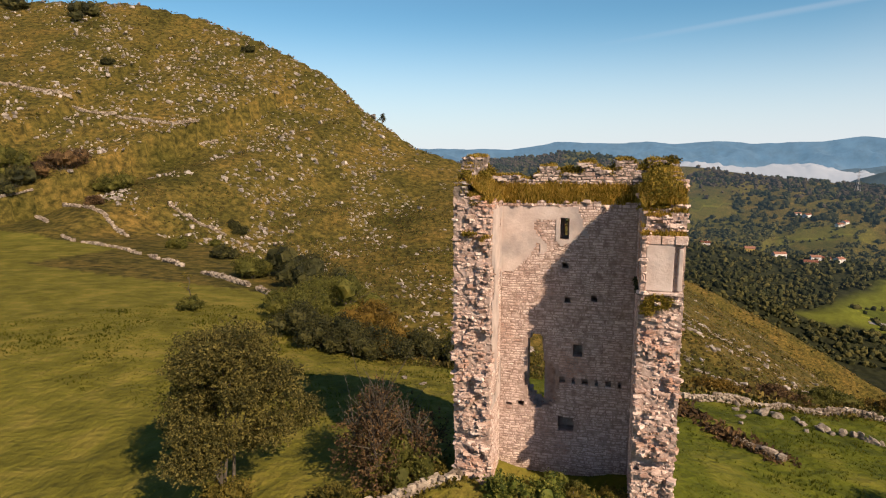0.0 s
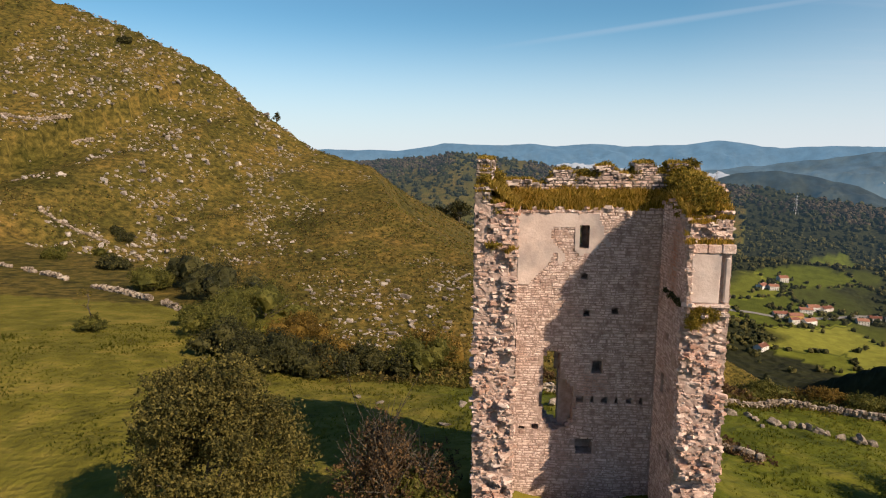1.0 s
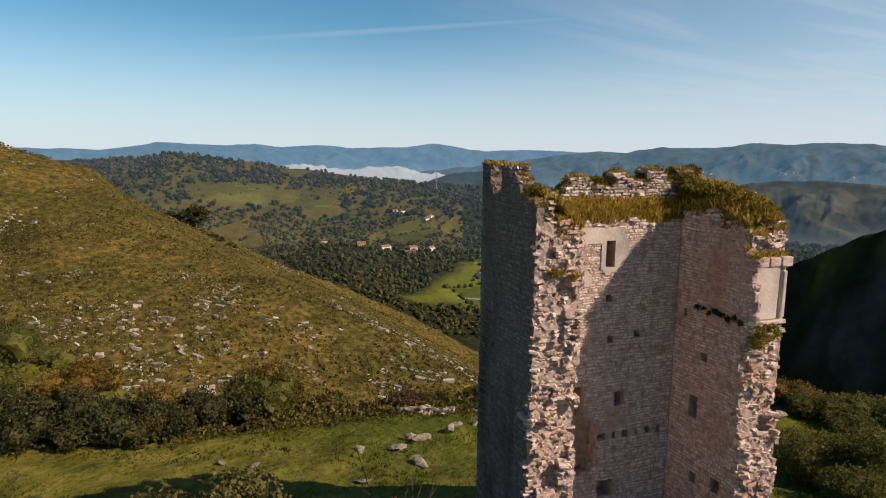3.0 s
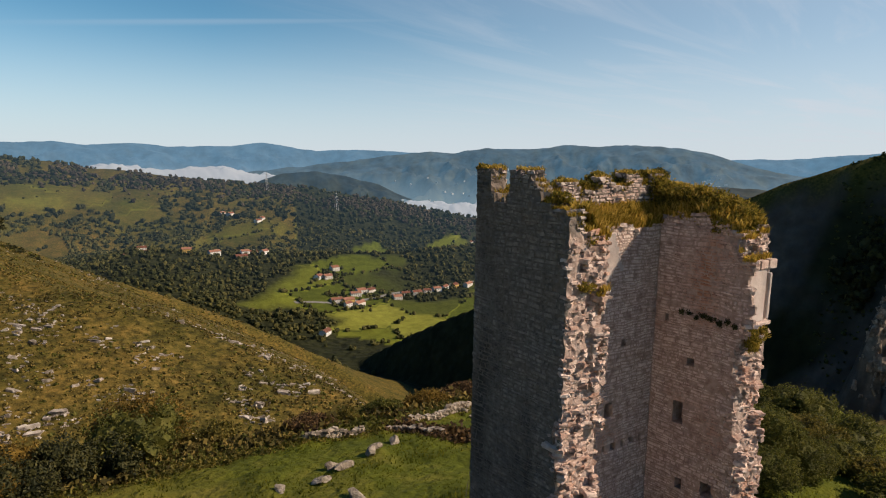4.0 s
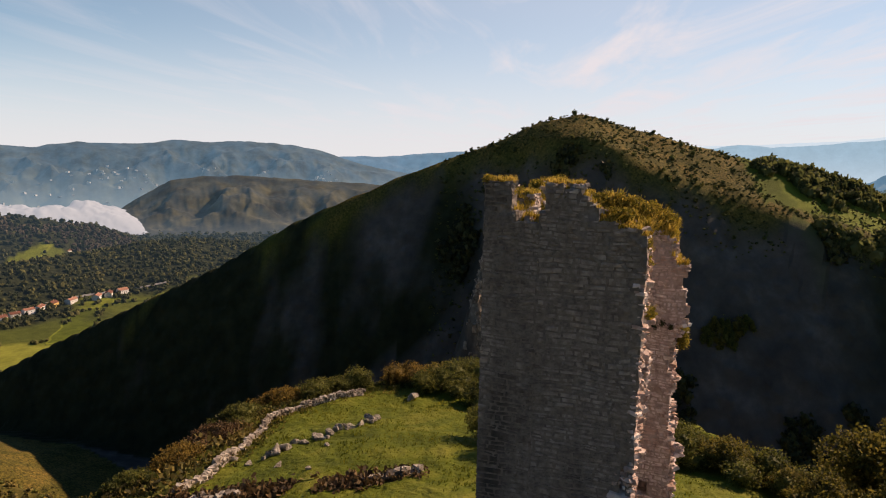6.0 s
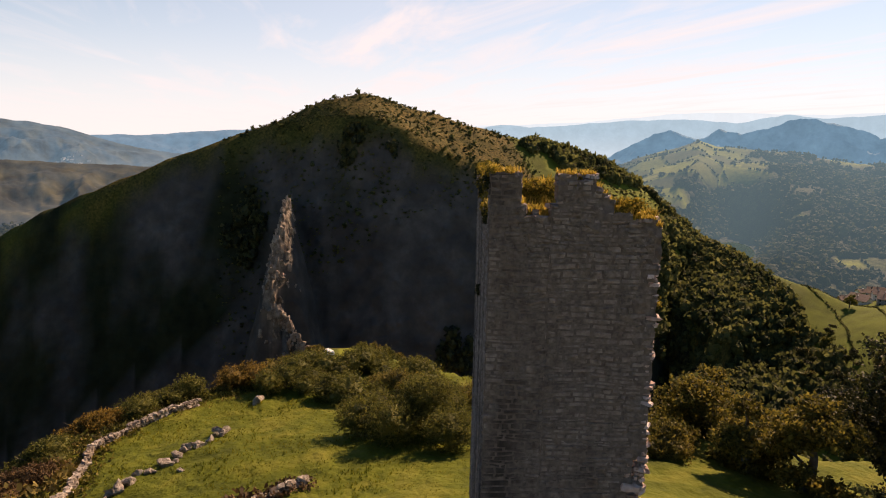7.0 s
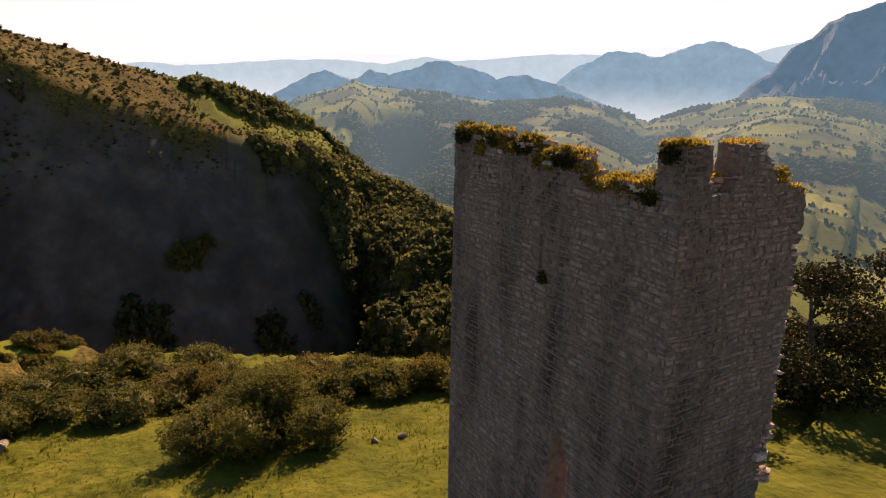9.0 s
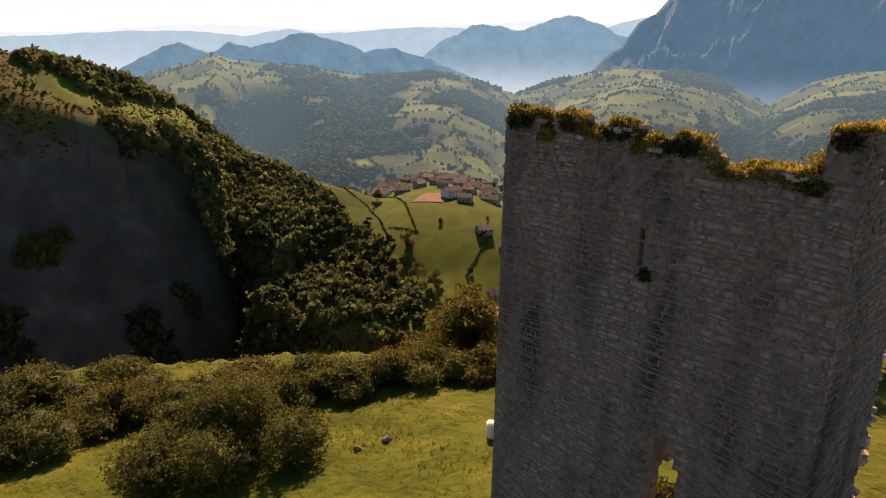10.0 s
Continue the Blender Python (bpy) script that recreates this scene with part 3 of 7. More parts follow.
def ground_material(name):
    m = bpy.data.materials.new(name)
    m.use_nodes = True
    nt = m.node_tree
    n = nt.nodes.new
    bsdf = nt.nodes["Principled BSDF"]
    geo = n("ShaderNodeNewGeometry")

    def noisy(scale, stops, detail=6):
        nz, ramp = n("ShaderNodeTexNoise"), n("ShaderNodeValToRGB")
        nz.inputs["Scale"].default_value, nz.inputs["Detail"].default_value, nz.inputs["Roughness"].default_value = scale, detail, 0.65
        nt.links.new(geo.outputs["Position"], nz.inputs["Vector"])
        els = ramp.color_ramp.elements
        while len(els) < len(stops):
            els.new(0.5)
        for e, (p, c) in zip(els, stops):
            e.position, e.color = p, (*c, 1)
        nt.links.new(nz.outputs["Fac"], ramp.inputs[0])
        return ramp.outputs[0]

    def blend(fac, a, b):
        mx = n("ShaderNodeMixRGB")
        nt.links.new(fac, mx.inputs[0])
        nt.links.new(a, mx.inputs[1])
        nt.links.new(b, mx.inputs[2])
        return mx.outputs[0]

    def attr(name):
        at = n("ShaderNodeAttribute")
        at.attribute_name = name
        return at.outputs["Fac"]

    meadow = noisy(0.25, [(0.30, (0.042, 0.053, 0.005)), (0.5, (0.086, 0.100, 0.009)), (0.68, (0.155, 0.146, 0.022))], 12)
    hay = noisy(0.3, [(0.30, (0.070, 0.066, 0.010)), (0.5, (0.135, 0.124, 0.018)), (0.68, (0.22, 0.175, 0.036))], 12)
    meadow = blend(attr("dry"), meadow, hay)
    fr = n("ShaderNodeValToRGB")
    fr.color_ramp.interpolation = "LINEAR"
    els = fr.color_ramp.elements
    for p, c in ((0.3, (0.108, 0.134, 0.014)), (0.5, (0.235, 0.255, 0.030)), (0.75, (0.070, 0.086, 0.015))):
        els.new(p).color = (*c, 1)
    els[0].color, els[-1].color = (0.058, 0.070, 0.015, 1), (0.27, 0.275, 0.045, 1)
    nt.links.new(attr("field"), fr.inputs[0])
    fgrain = noisy(0.08, [(0.3, (0.55, 0.55, 0.5)), (0.7, (1.0, 1.0, 1.0))], 8)
    fm = n("ShaderNodeMixRGB")
    fm.blend_type, fm.inputs[0].default_value = "MULTIPLY", 1.0
    nt.links.new(fr.outputs[0], fm.inputs[1])
    nt.links.new(fgrain, fm.inputs[2])
    field = fm.outputs[0]
    heath = noisy(0.55, [(0.36, (0.034, 0.030, 0.009)), (0.5, (0.094, 0.074, 0.018)), (0.64, (0.18, 0.128, 0.034))], 13)
    broad = noisy(0.05, [(0.34, (0.52, 0.62, 0.5)), (0.5, (0.92, 0.95, 0.85)), (0.66, (1.3, 1.15, 1.1))], 9)
    hm = n("ShaderNodeMixRGB")
    hm.blend_type, hm.inputs[0].default_value = "MULTIPLY", 1.0
    nt.links.new(heath, hm.inputs[1])
    nt.links.new(broad, hm.inputs[2])
    heath = hm.outputs[0]
    # this dark tone also paints shade on the steep hill face
    wood = noisy(0.06, [(0.3, (0.013, 0.016, 0.007)), (0.7, (0.034, 0.037, 0.015))], 10)
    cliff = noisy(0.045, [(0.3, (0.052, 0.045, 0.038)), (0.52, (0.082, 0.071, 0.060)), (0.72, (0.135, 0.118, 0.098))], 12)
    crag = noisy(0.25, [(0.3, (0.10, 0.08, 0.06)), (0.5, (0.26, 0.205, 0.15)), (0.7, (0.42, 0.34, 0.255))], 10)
    near = n("ShaderNodeVectorMath")
    near.operation = "LENGTH"
    nt.links.new(geo.outputs["Position"], near.inputs[0])
    step = n("ShaderNodeMapRange")
    step.inputs["From Min"].default_value, step.inputs["From Max"].default_value = 150, 300
    nt.links.new(near.outputs["Value"], step.inputs["Value"])
    c = blend(step.outputs[0], meadow, field)
    c = blend(attr("wood"), c, wood)
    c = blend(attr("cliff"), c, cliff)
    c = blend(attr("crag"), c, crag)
    c = blend(attr("heath"), c, heath)
    nt.links.new(c, bsdf.inputs["Base Color"])
    bsdf.inputs["Roughness"].default_value = 0.95
    bsdf.inputs["Specular IOR Level"].default_value = 0.1
    bz, bp = n("ShaderNodeTexNoise"), n("ShaderNodeBump")
    bz.inputs["Scale"].default_value, bz.inputs["Detail"].default_value = 1.6, 8
    nt.links.new(geo.outputs["Position"], bz.inputs["Vector"])
    bp.inputs["Strength"].default_value, bp.inputs["Distance"].default_value = 1.0, 0.32
    nt.links.new(bz.outputs["Fac"], bp.inputs["Height"])
    canopy, lift, bp2 = n("ShaderNodeTexVoronoi"), n("ShaderNodeMath"), n("ShaderNodeBump")
    canopy.inputs["Scale"].default_value, canopy.feature = 0.11, "SMOOTH_F1"
    nt.links.new(geo.outputs["Position"], canopy.inputs["Vector"])
    lift.operation = "MULTIPLY"
    nt.links.new(canopy.outputs["Distance"], lift.inputs[0])
    nt.links.new(attr("wood"), lift.inputs[1])
    bp2.invert = True
    bp2.inputs["Strength"].default_value, bp2.inputs["Distance"].default_value = 0.8, 5.0
    nt.links.new(lift.outputs[0], bp2.inputs["Height"])
    nt.links.new(bp.outputs[0], bp2.inputs["Normal"])
    nt.links.new(bp2.outputs[0], bsdf.inputs["Normal"])
    add_painted_haze(nt)
    return m


GROUND = build_ground()


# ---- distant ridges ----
def distant_ridge(label, eye, rows, depth, glow, painted_mist, base, seed, rough=0.004, vary=0.22, rise=150, foot=-235):
    """A far range as a sheet, its crest fitted to the camera's view, with spurs and gullies running down to its foot;
    haze and the paler foot are painted as emission.
    """
    crest = line(eye, rows)
    t, k = np.linspace(0, 1, 500), np.linspace(0, 1, len(crest))
    pts = np.stack([np.interp(t, k, crest[:, q]) for q in range(3)], -1)
    kern = np.hanning(7) / np.hanning(7).sum()
    pts[:, 2] = np.convolve(np.pad(pts[:, 2], 3, mode="edge"), kern, "valid")
    far = np.hypot(pts[:, 0], pts[:, 1]).mean()
    out = pts[:, :2] / np.hypot(pts[:, 0], pts[:, 1])[:, None]
    steps = np.concatenate([np.linspace(-1, 0, 30), [0.12, 0.4]])
    rows_v = []
    for u in steps:
        p = pts[:, :2] + out * u * depth
        height = np.maximum(pts[:, 2] - foot, 20)
        w = np.abs(u) ** 0.85 if u <= 0 else u * 1.5
        spur = 1 - np.abs(fbm(p[:, 0], p[:, 1], far * 0.075, 5, seed)) * 2
        z = pts[:, 2] - w * height + far * rough * fbm(p[:, 0], p[:, 1], far * 0.02, 5, seed + 3) + 0.34 * height * math.sin(math.pi * min(1, abs(u))) * (spur - 0.45)
        rows_v.append(np.column_stack([p, z]))
    v = np.concatenate(rows_v)
    nn = len(t)
    i, j = np.meshgrid(np.arange(len(steps) - 1), np.arange(nn - 1), indexing="ij")
    a = (i * nn + j).ravel()
    f = np.stack([a, a + 1, a + nn + 1, a + nn], -1)
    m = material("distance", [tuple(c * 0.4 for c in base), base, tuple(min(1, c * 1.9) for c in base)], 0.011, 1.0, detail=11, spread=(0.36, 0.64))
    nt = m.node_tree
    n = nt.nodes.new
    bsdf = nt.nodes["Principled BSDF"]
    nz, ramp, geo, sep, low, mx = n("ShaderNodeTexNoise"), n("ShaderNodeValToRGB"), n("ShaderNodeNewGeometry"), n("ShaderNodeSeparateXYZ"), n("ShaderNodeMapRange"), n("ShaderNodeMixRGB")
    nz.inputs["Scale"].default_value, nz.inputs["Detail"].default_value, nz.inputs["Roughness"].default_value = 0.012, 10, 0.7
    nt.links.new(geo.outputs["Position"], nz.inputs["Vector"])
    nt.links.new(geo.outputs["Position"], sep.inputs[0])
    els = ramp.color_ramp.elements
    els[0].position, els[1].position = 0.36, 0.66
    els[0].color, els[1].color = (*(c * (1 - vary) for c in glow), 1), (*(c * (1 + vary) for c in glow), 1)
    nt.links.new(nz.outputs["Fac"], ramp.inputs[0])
    # the emission pales towards the foot, painting mist there
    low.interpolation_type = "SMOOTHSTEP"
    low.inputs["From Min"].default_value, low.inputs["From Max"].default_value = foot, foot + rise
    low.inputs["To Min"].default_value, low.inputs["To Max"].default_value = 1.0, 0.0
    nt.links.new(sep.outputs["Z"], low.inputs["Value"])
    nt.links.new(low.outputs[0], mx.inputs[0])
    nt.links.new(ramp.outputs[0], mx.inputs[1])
    mx.inputs[2].default_value = (*painted_mist, 1)
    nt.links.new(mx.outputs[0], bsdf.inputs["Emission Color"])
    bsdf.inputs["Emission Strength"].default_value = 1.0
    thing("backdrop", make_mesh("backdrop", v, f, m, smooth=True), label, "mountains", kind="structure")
    return v.reshape(len(steps), nn, 3)


def from_rows(dist, pairs):
    return [(a, e, dist) for a, e in pairs]


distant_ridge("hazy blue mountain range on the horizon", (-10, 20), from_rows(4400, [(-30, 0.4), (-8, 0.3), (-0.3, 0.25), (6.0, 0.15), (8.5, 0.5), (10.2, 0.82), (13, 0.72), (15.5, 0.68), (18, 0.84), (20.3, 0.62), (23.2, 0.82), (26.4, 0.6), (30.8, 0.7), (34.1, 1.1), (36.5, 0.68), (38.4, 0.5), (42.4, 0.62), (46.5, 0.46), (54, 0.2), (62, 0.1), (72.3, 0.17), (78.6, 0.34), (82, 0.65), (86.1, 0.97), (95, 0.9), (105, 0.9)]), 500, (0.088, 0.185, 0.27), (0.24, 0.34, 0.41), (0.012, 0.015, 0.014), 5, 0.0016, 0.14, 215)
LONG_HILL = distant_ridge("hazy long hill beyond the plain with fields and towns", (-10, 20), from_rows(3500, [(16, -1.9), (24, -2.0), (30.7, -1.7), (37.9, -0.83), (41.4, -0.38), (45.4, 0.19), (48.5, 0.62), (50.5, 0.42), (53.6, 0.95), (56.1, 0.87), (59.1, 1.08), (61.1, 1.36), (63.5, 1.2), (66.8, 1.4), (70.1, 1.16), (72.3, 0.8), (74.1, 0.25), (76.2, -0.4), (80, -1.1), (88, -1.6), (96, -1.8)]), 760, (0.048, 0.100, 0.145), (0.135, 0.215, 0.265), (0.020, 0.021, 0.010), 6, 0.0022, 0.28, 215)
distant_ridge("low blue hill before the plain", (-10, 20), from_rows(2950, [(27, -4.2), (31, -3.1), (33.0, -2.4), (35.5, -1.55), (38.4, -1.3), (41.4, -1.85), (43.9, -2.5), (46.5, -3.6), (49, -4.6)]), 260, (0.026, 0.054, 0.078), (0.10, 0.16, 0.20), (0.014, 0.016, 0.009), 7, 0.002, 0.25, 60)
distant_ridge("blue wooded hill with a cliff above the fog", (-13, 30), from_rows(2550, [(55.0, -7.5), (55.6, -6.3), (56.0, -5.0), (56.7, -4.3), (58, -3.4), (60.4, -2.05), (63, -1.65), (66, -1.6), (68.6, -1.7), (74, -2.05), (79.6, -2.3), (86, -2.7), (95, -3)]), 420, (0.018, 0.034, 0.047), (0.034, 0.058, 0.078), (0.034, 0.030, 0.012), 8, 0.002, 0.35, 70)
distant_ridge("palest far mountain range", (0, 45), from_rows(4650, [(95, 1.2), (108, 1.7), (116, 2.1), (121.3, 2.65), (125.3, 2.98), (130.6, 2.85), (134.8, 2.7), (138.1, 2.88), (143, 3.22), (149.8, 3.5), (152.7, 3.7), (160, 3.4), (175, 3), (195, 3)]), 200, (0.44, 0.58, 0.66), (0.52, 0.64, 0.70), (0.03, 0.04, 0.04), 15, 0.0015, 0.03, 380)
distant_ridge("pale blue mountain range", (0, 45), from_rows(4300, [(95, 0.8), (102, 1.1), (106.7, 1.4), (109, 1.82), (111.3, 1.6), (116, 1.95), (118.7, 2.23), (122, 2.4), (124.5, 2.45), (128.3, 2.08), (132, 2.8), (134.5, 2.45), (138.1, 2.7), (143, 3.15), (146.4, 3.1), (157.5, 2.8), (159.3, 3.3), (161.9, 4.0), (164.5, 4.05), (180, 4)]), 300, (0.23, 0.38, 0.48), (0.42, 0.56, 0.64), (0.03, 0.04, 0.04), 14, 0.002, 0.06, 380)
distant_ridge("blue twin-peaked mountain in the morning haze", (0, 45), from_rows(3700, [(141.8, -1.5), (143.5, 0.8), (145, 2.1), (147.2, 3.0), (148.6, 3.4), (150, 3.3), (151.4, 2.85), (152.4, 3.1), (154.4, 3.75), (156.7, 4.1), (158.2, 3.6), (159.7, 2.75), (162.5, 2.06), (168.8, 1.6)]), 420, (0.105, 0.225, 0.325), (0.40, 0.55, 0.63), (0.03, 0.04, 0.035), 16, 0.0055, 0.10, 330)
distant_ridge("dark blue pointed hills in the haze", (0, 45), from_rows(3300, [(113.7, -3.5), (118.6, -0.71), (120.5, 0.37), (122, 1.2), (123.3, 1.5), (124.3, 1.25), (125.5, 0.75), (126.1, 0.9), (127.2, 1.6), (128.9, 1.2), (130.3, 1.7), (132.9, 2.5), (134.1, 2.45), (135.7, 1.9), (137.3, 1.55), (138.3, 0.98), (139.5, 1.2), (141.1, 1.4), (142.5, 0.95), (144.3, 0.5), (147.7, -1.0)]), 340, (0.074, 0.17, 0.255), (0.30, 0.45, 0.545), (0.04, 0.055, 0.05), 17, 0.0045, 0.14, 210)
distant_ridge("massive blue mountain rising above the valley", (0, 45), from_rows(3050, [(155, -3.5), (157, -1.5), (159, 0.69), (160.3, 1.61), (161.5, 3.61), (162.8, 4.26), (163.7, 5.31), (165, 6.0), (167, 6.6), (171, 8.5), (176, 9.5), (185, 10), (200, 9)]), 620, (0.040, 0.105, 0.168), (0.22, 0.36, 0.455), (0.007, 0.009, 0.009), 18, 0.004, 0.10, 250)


def far_town(label, rows, cols, n, seed):
    """Pale buildings dotted over the foot of the long hill, with far haze painted on as emission."""
    r = np.random.default_rng(seed)
    i, j = r.integers(*rows, n), np.clip(r.normal(sum(cols) / 2, (cols[1] - cols[0]) / 4, n), 0, 498).astype(int)
    p = LONG_HILL[i, j] + r.uniform(-8, 8, (n, 3)) * (1, 1, 0) + (0, 0, 3)
    v = np.array([(x, y, z) for x in (-0.5, 0.5) for y in (-0.5, 0.5) for z in (-0.5, 0.5)])
    f = np.array([(0, 1, 3, 2), (4, 6, 7, 5), (0, 4, 5, 1), (2, 3, 7, 6), (1, 5, 7, 3), (0, 2, 6, 4)])
    sc = np.column_stack([r.uniform(5, 15, n), r.uniform(5, 12, n), r.uniform(5, 11, n)])
    mat = material("hazed_town_walls", [(0.10, 0.10, 0.095), (0.30, 0.29, 0.27)], 0.01, 0.9, island=0.8, glow=(0.07, 0.12, 0.155))
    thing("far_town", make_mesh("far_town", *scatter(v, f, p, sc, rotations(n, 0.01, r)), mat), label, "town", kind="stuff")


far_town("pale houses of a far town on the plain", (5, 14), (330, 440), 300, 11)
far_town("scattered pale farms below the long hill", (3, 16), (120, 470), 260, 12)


# ---- tower ----
TURN_T = Matrix.Translation((1.55, 31.15, 0)) @ Matrix.Rotation(radians(-15), 4, "Z")
U = 9.4
CELL = 0.15
OPENINGS = [(3.05, 3.8, 2.9, 6.15), (4.3, 4.78, 10.6, 11.72)]  # u range, z range, through the north wall
NICHES = [(5.05, 5.6, 5.0, 5.6), (4.45, 5.2, 1.3, 2.1), (4.5, 4.8, 9.2, 9.6), (4.6, 5.0, 7.6, 7.9), (5.9, 6.2, 7.8, 8.1), (2.6, 2.8, 2.3, 2.6), (2.0, 2.2, 2.3, 2.5)]
EAST_NICHES = [(-2.95, -2.5, 4.7, 5.7), (-3.3, -3.0, 7.1, 7.4), (-2.1, -1.9, 8.6, 8.9), (-4.3, -3.9, 2.4, 3.0), (-3.2, -2.8, 2.2, 2.7)]


def top_north(u):
    """The outer parapet with its broken merlons."""
    steps = [(0, 14.4), (0.7, 14.35), (0.8, 13.4), (2.95, 13.3), (3.3, 13.75), (3.5, 13.9), (4.0, 13.9), (4.3, 13.6), (5.1, 13.6), (5.2, 14.1), (5.8, 14.1), (6.0, 13.8), (6.7, 13.8), (6.8, 14.2), (7.5, 14.15), (7.7, 13.7), (8.1, 13.75), (8.2, 14.2), (9.4, 14.1)]
    return np.interp(u, [q[0] for q in steps], [q[1] for q in steps])


def tower_cells():
    nu, nv, nz = int(U / CELL) + 1, int(5.7 / CELL) + 1, int(17 / CELL)
    u = (np.arange(nu) + 0.5) * CELL
    v = -(np.arange(nv) + 0.5) * CELL
    z = -2.0 + (np.arange(nz) + 0.5) * CELL
    uu, vv, zz = np.meshgrid(u, v, z, indexing="ij")
    n1 = fbm(uu * 1.0 + 13 * vv, zz, 1.1, 4, 5)
    n2 = fbm(uu + 7, zz + 3 * vv, 0.5, 3, 9)
    north = vv > -1.5
    west = (uu < 1.65) & (vv > -4.15 + 0.34 * n1 + 0.1 * n2 + 0.25 * (zz < 1.9))
    front_e = -5.2 + 0.32 * n1 + 0.1 * n2 + 0.25 * (zz < 8.6) * (zz > 5) + 0.45 * (zz > 11.4) + 0.3 * (zz < 2.2)
    front_e = np.where((zz > 8.8) & (zz < 11.5) & (uu > 7.9), np.maximum(front_e, -4.92), front_e)
    east = (uu > 7.75) & (vv > front_e)
    solid = north | west | east
    # tops: the wall-walk with an outer parapet
    walk_top = 12.35 + 0.12 * n2
    parapet = np.maximum(np.where(vv > -0.55, top_north(uu), 0), np.where(uu < 0.55, np.interp(-vv, [0, 0.75, 0.85, 1.55, 1.65, 2.5, 3.1, 4.4], [14.4, 14.35, 13.35, 13.35, 14.3, 14.25, 13.5, 13.1]), 0))
    e_top = np.interp(-vv, [0, 3.4, 4.5, 4.9, 5.1, 5.6], [12.7, 12.8, 12.4, 11.9, 11.5, 11.4])
    t = np.maximum(walk_top, parapet)
    t = np.where(uu > 7.75, np.where(vv > -0.55, t, np.maximum(e_top, np.where(uu > 8.9, np.interp(-vv, [0, 2.6, 3.6, 4.6, 5.1, 5.6], [13.9, 13.5, 13.2, 12.5, 11.6, 11.4]), 0))), t)
    t = np.where((uu < 1.65) & (vv < -2.9), np.maximum(t, 12.9 - 0.25 * uu), t)
    solid &= zz < t + 0.10 * n1
    for a, b, c, d in OPENINGS:
        arch = d - 0.35 * ((uu - (a + b) / 2) / (b - a) * 2) ** 2 * (d < 10)
        solid &= ~((np.where(vv > -0.6, np.abs(uu - (a + b) / 2 + 0.25 * (d < 10)) < np.where(d > 10, 0.1, 0.36), (uu > a) & (uu < b))) & (zz > c) & (zz < arch) & (vv > -1.6))
    solid &= ~((np.hypot((uu - 3.7) / 0.75, (zz - 3.6) / 1.3) + 0.3 * n2 < 1) & (vv > -1.6) & ((vv < -0.7) | (np.abs(uu - 3.3) < 0.38)))
    for a, b, c, d in NICHES:
        solid &= ~((uu > a) & (uu < b) & (zz > c) & (zz < d) & (vv < -0.8) & (vv > -1.6))
    for k in range(7):
        a = 4.0 + 0.53 * k
        solid &= ~((uu > a) & (uu < a + 0.2) & (zz > 3.75) & (zz < 3.97) & (vv < -1.0) & (vv > -1.6))
    for a, b, c, d in EAST_NICHES:
        solid &= ~((vv > a) & (vv < b) & (zz > c) & (zz < d) & (uu < 8.4) & (uu > 7.7))
    return solid, north


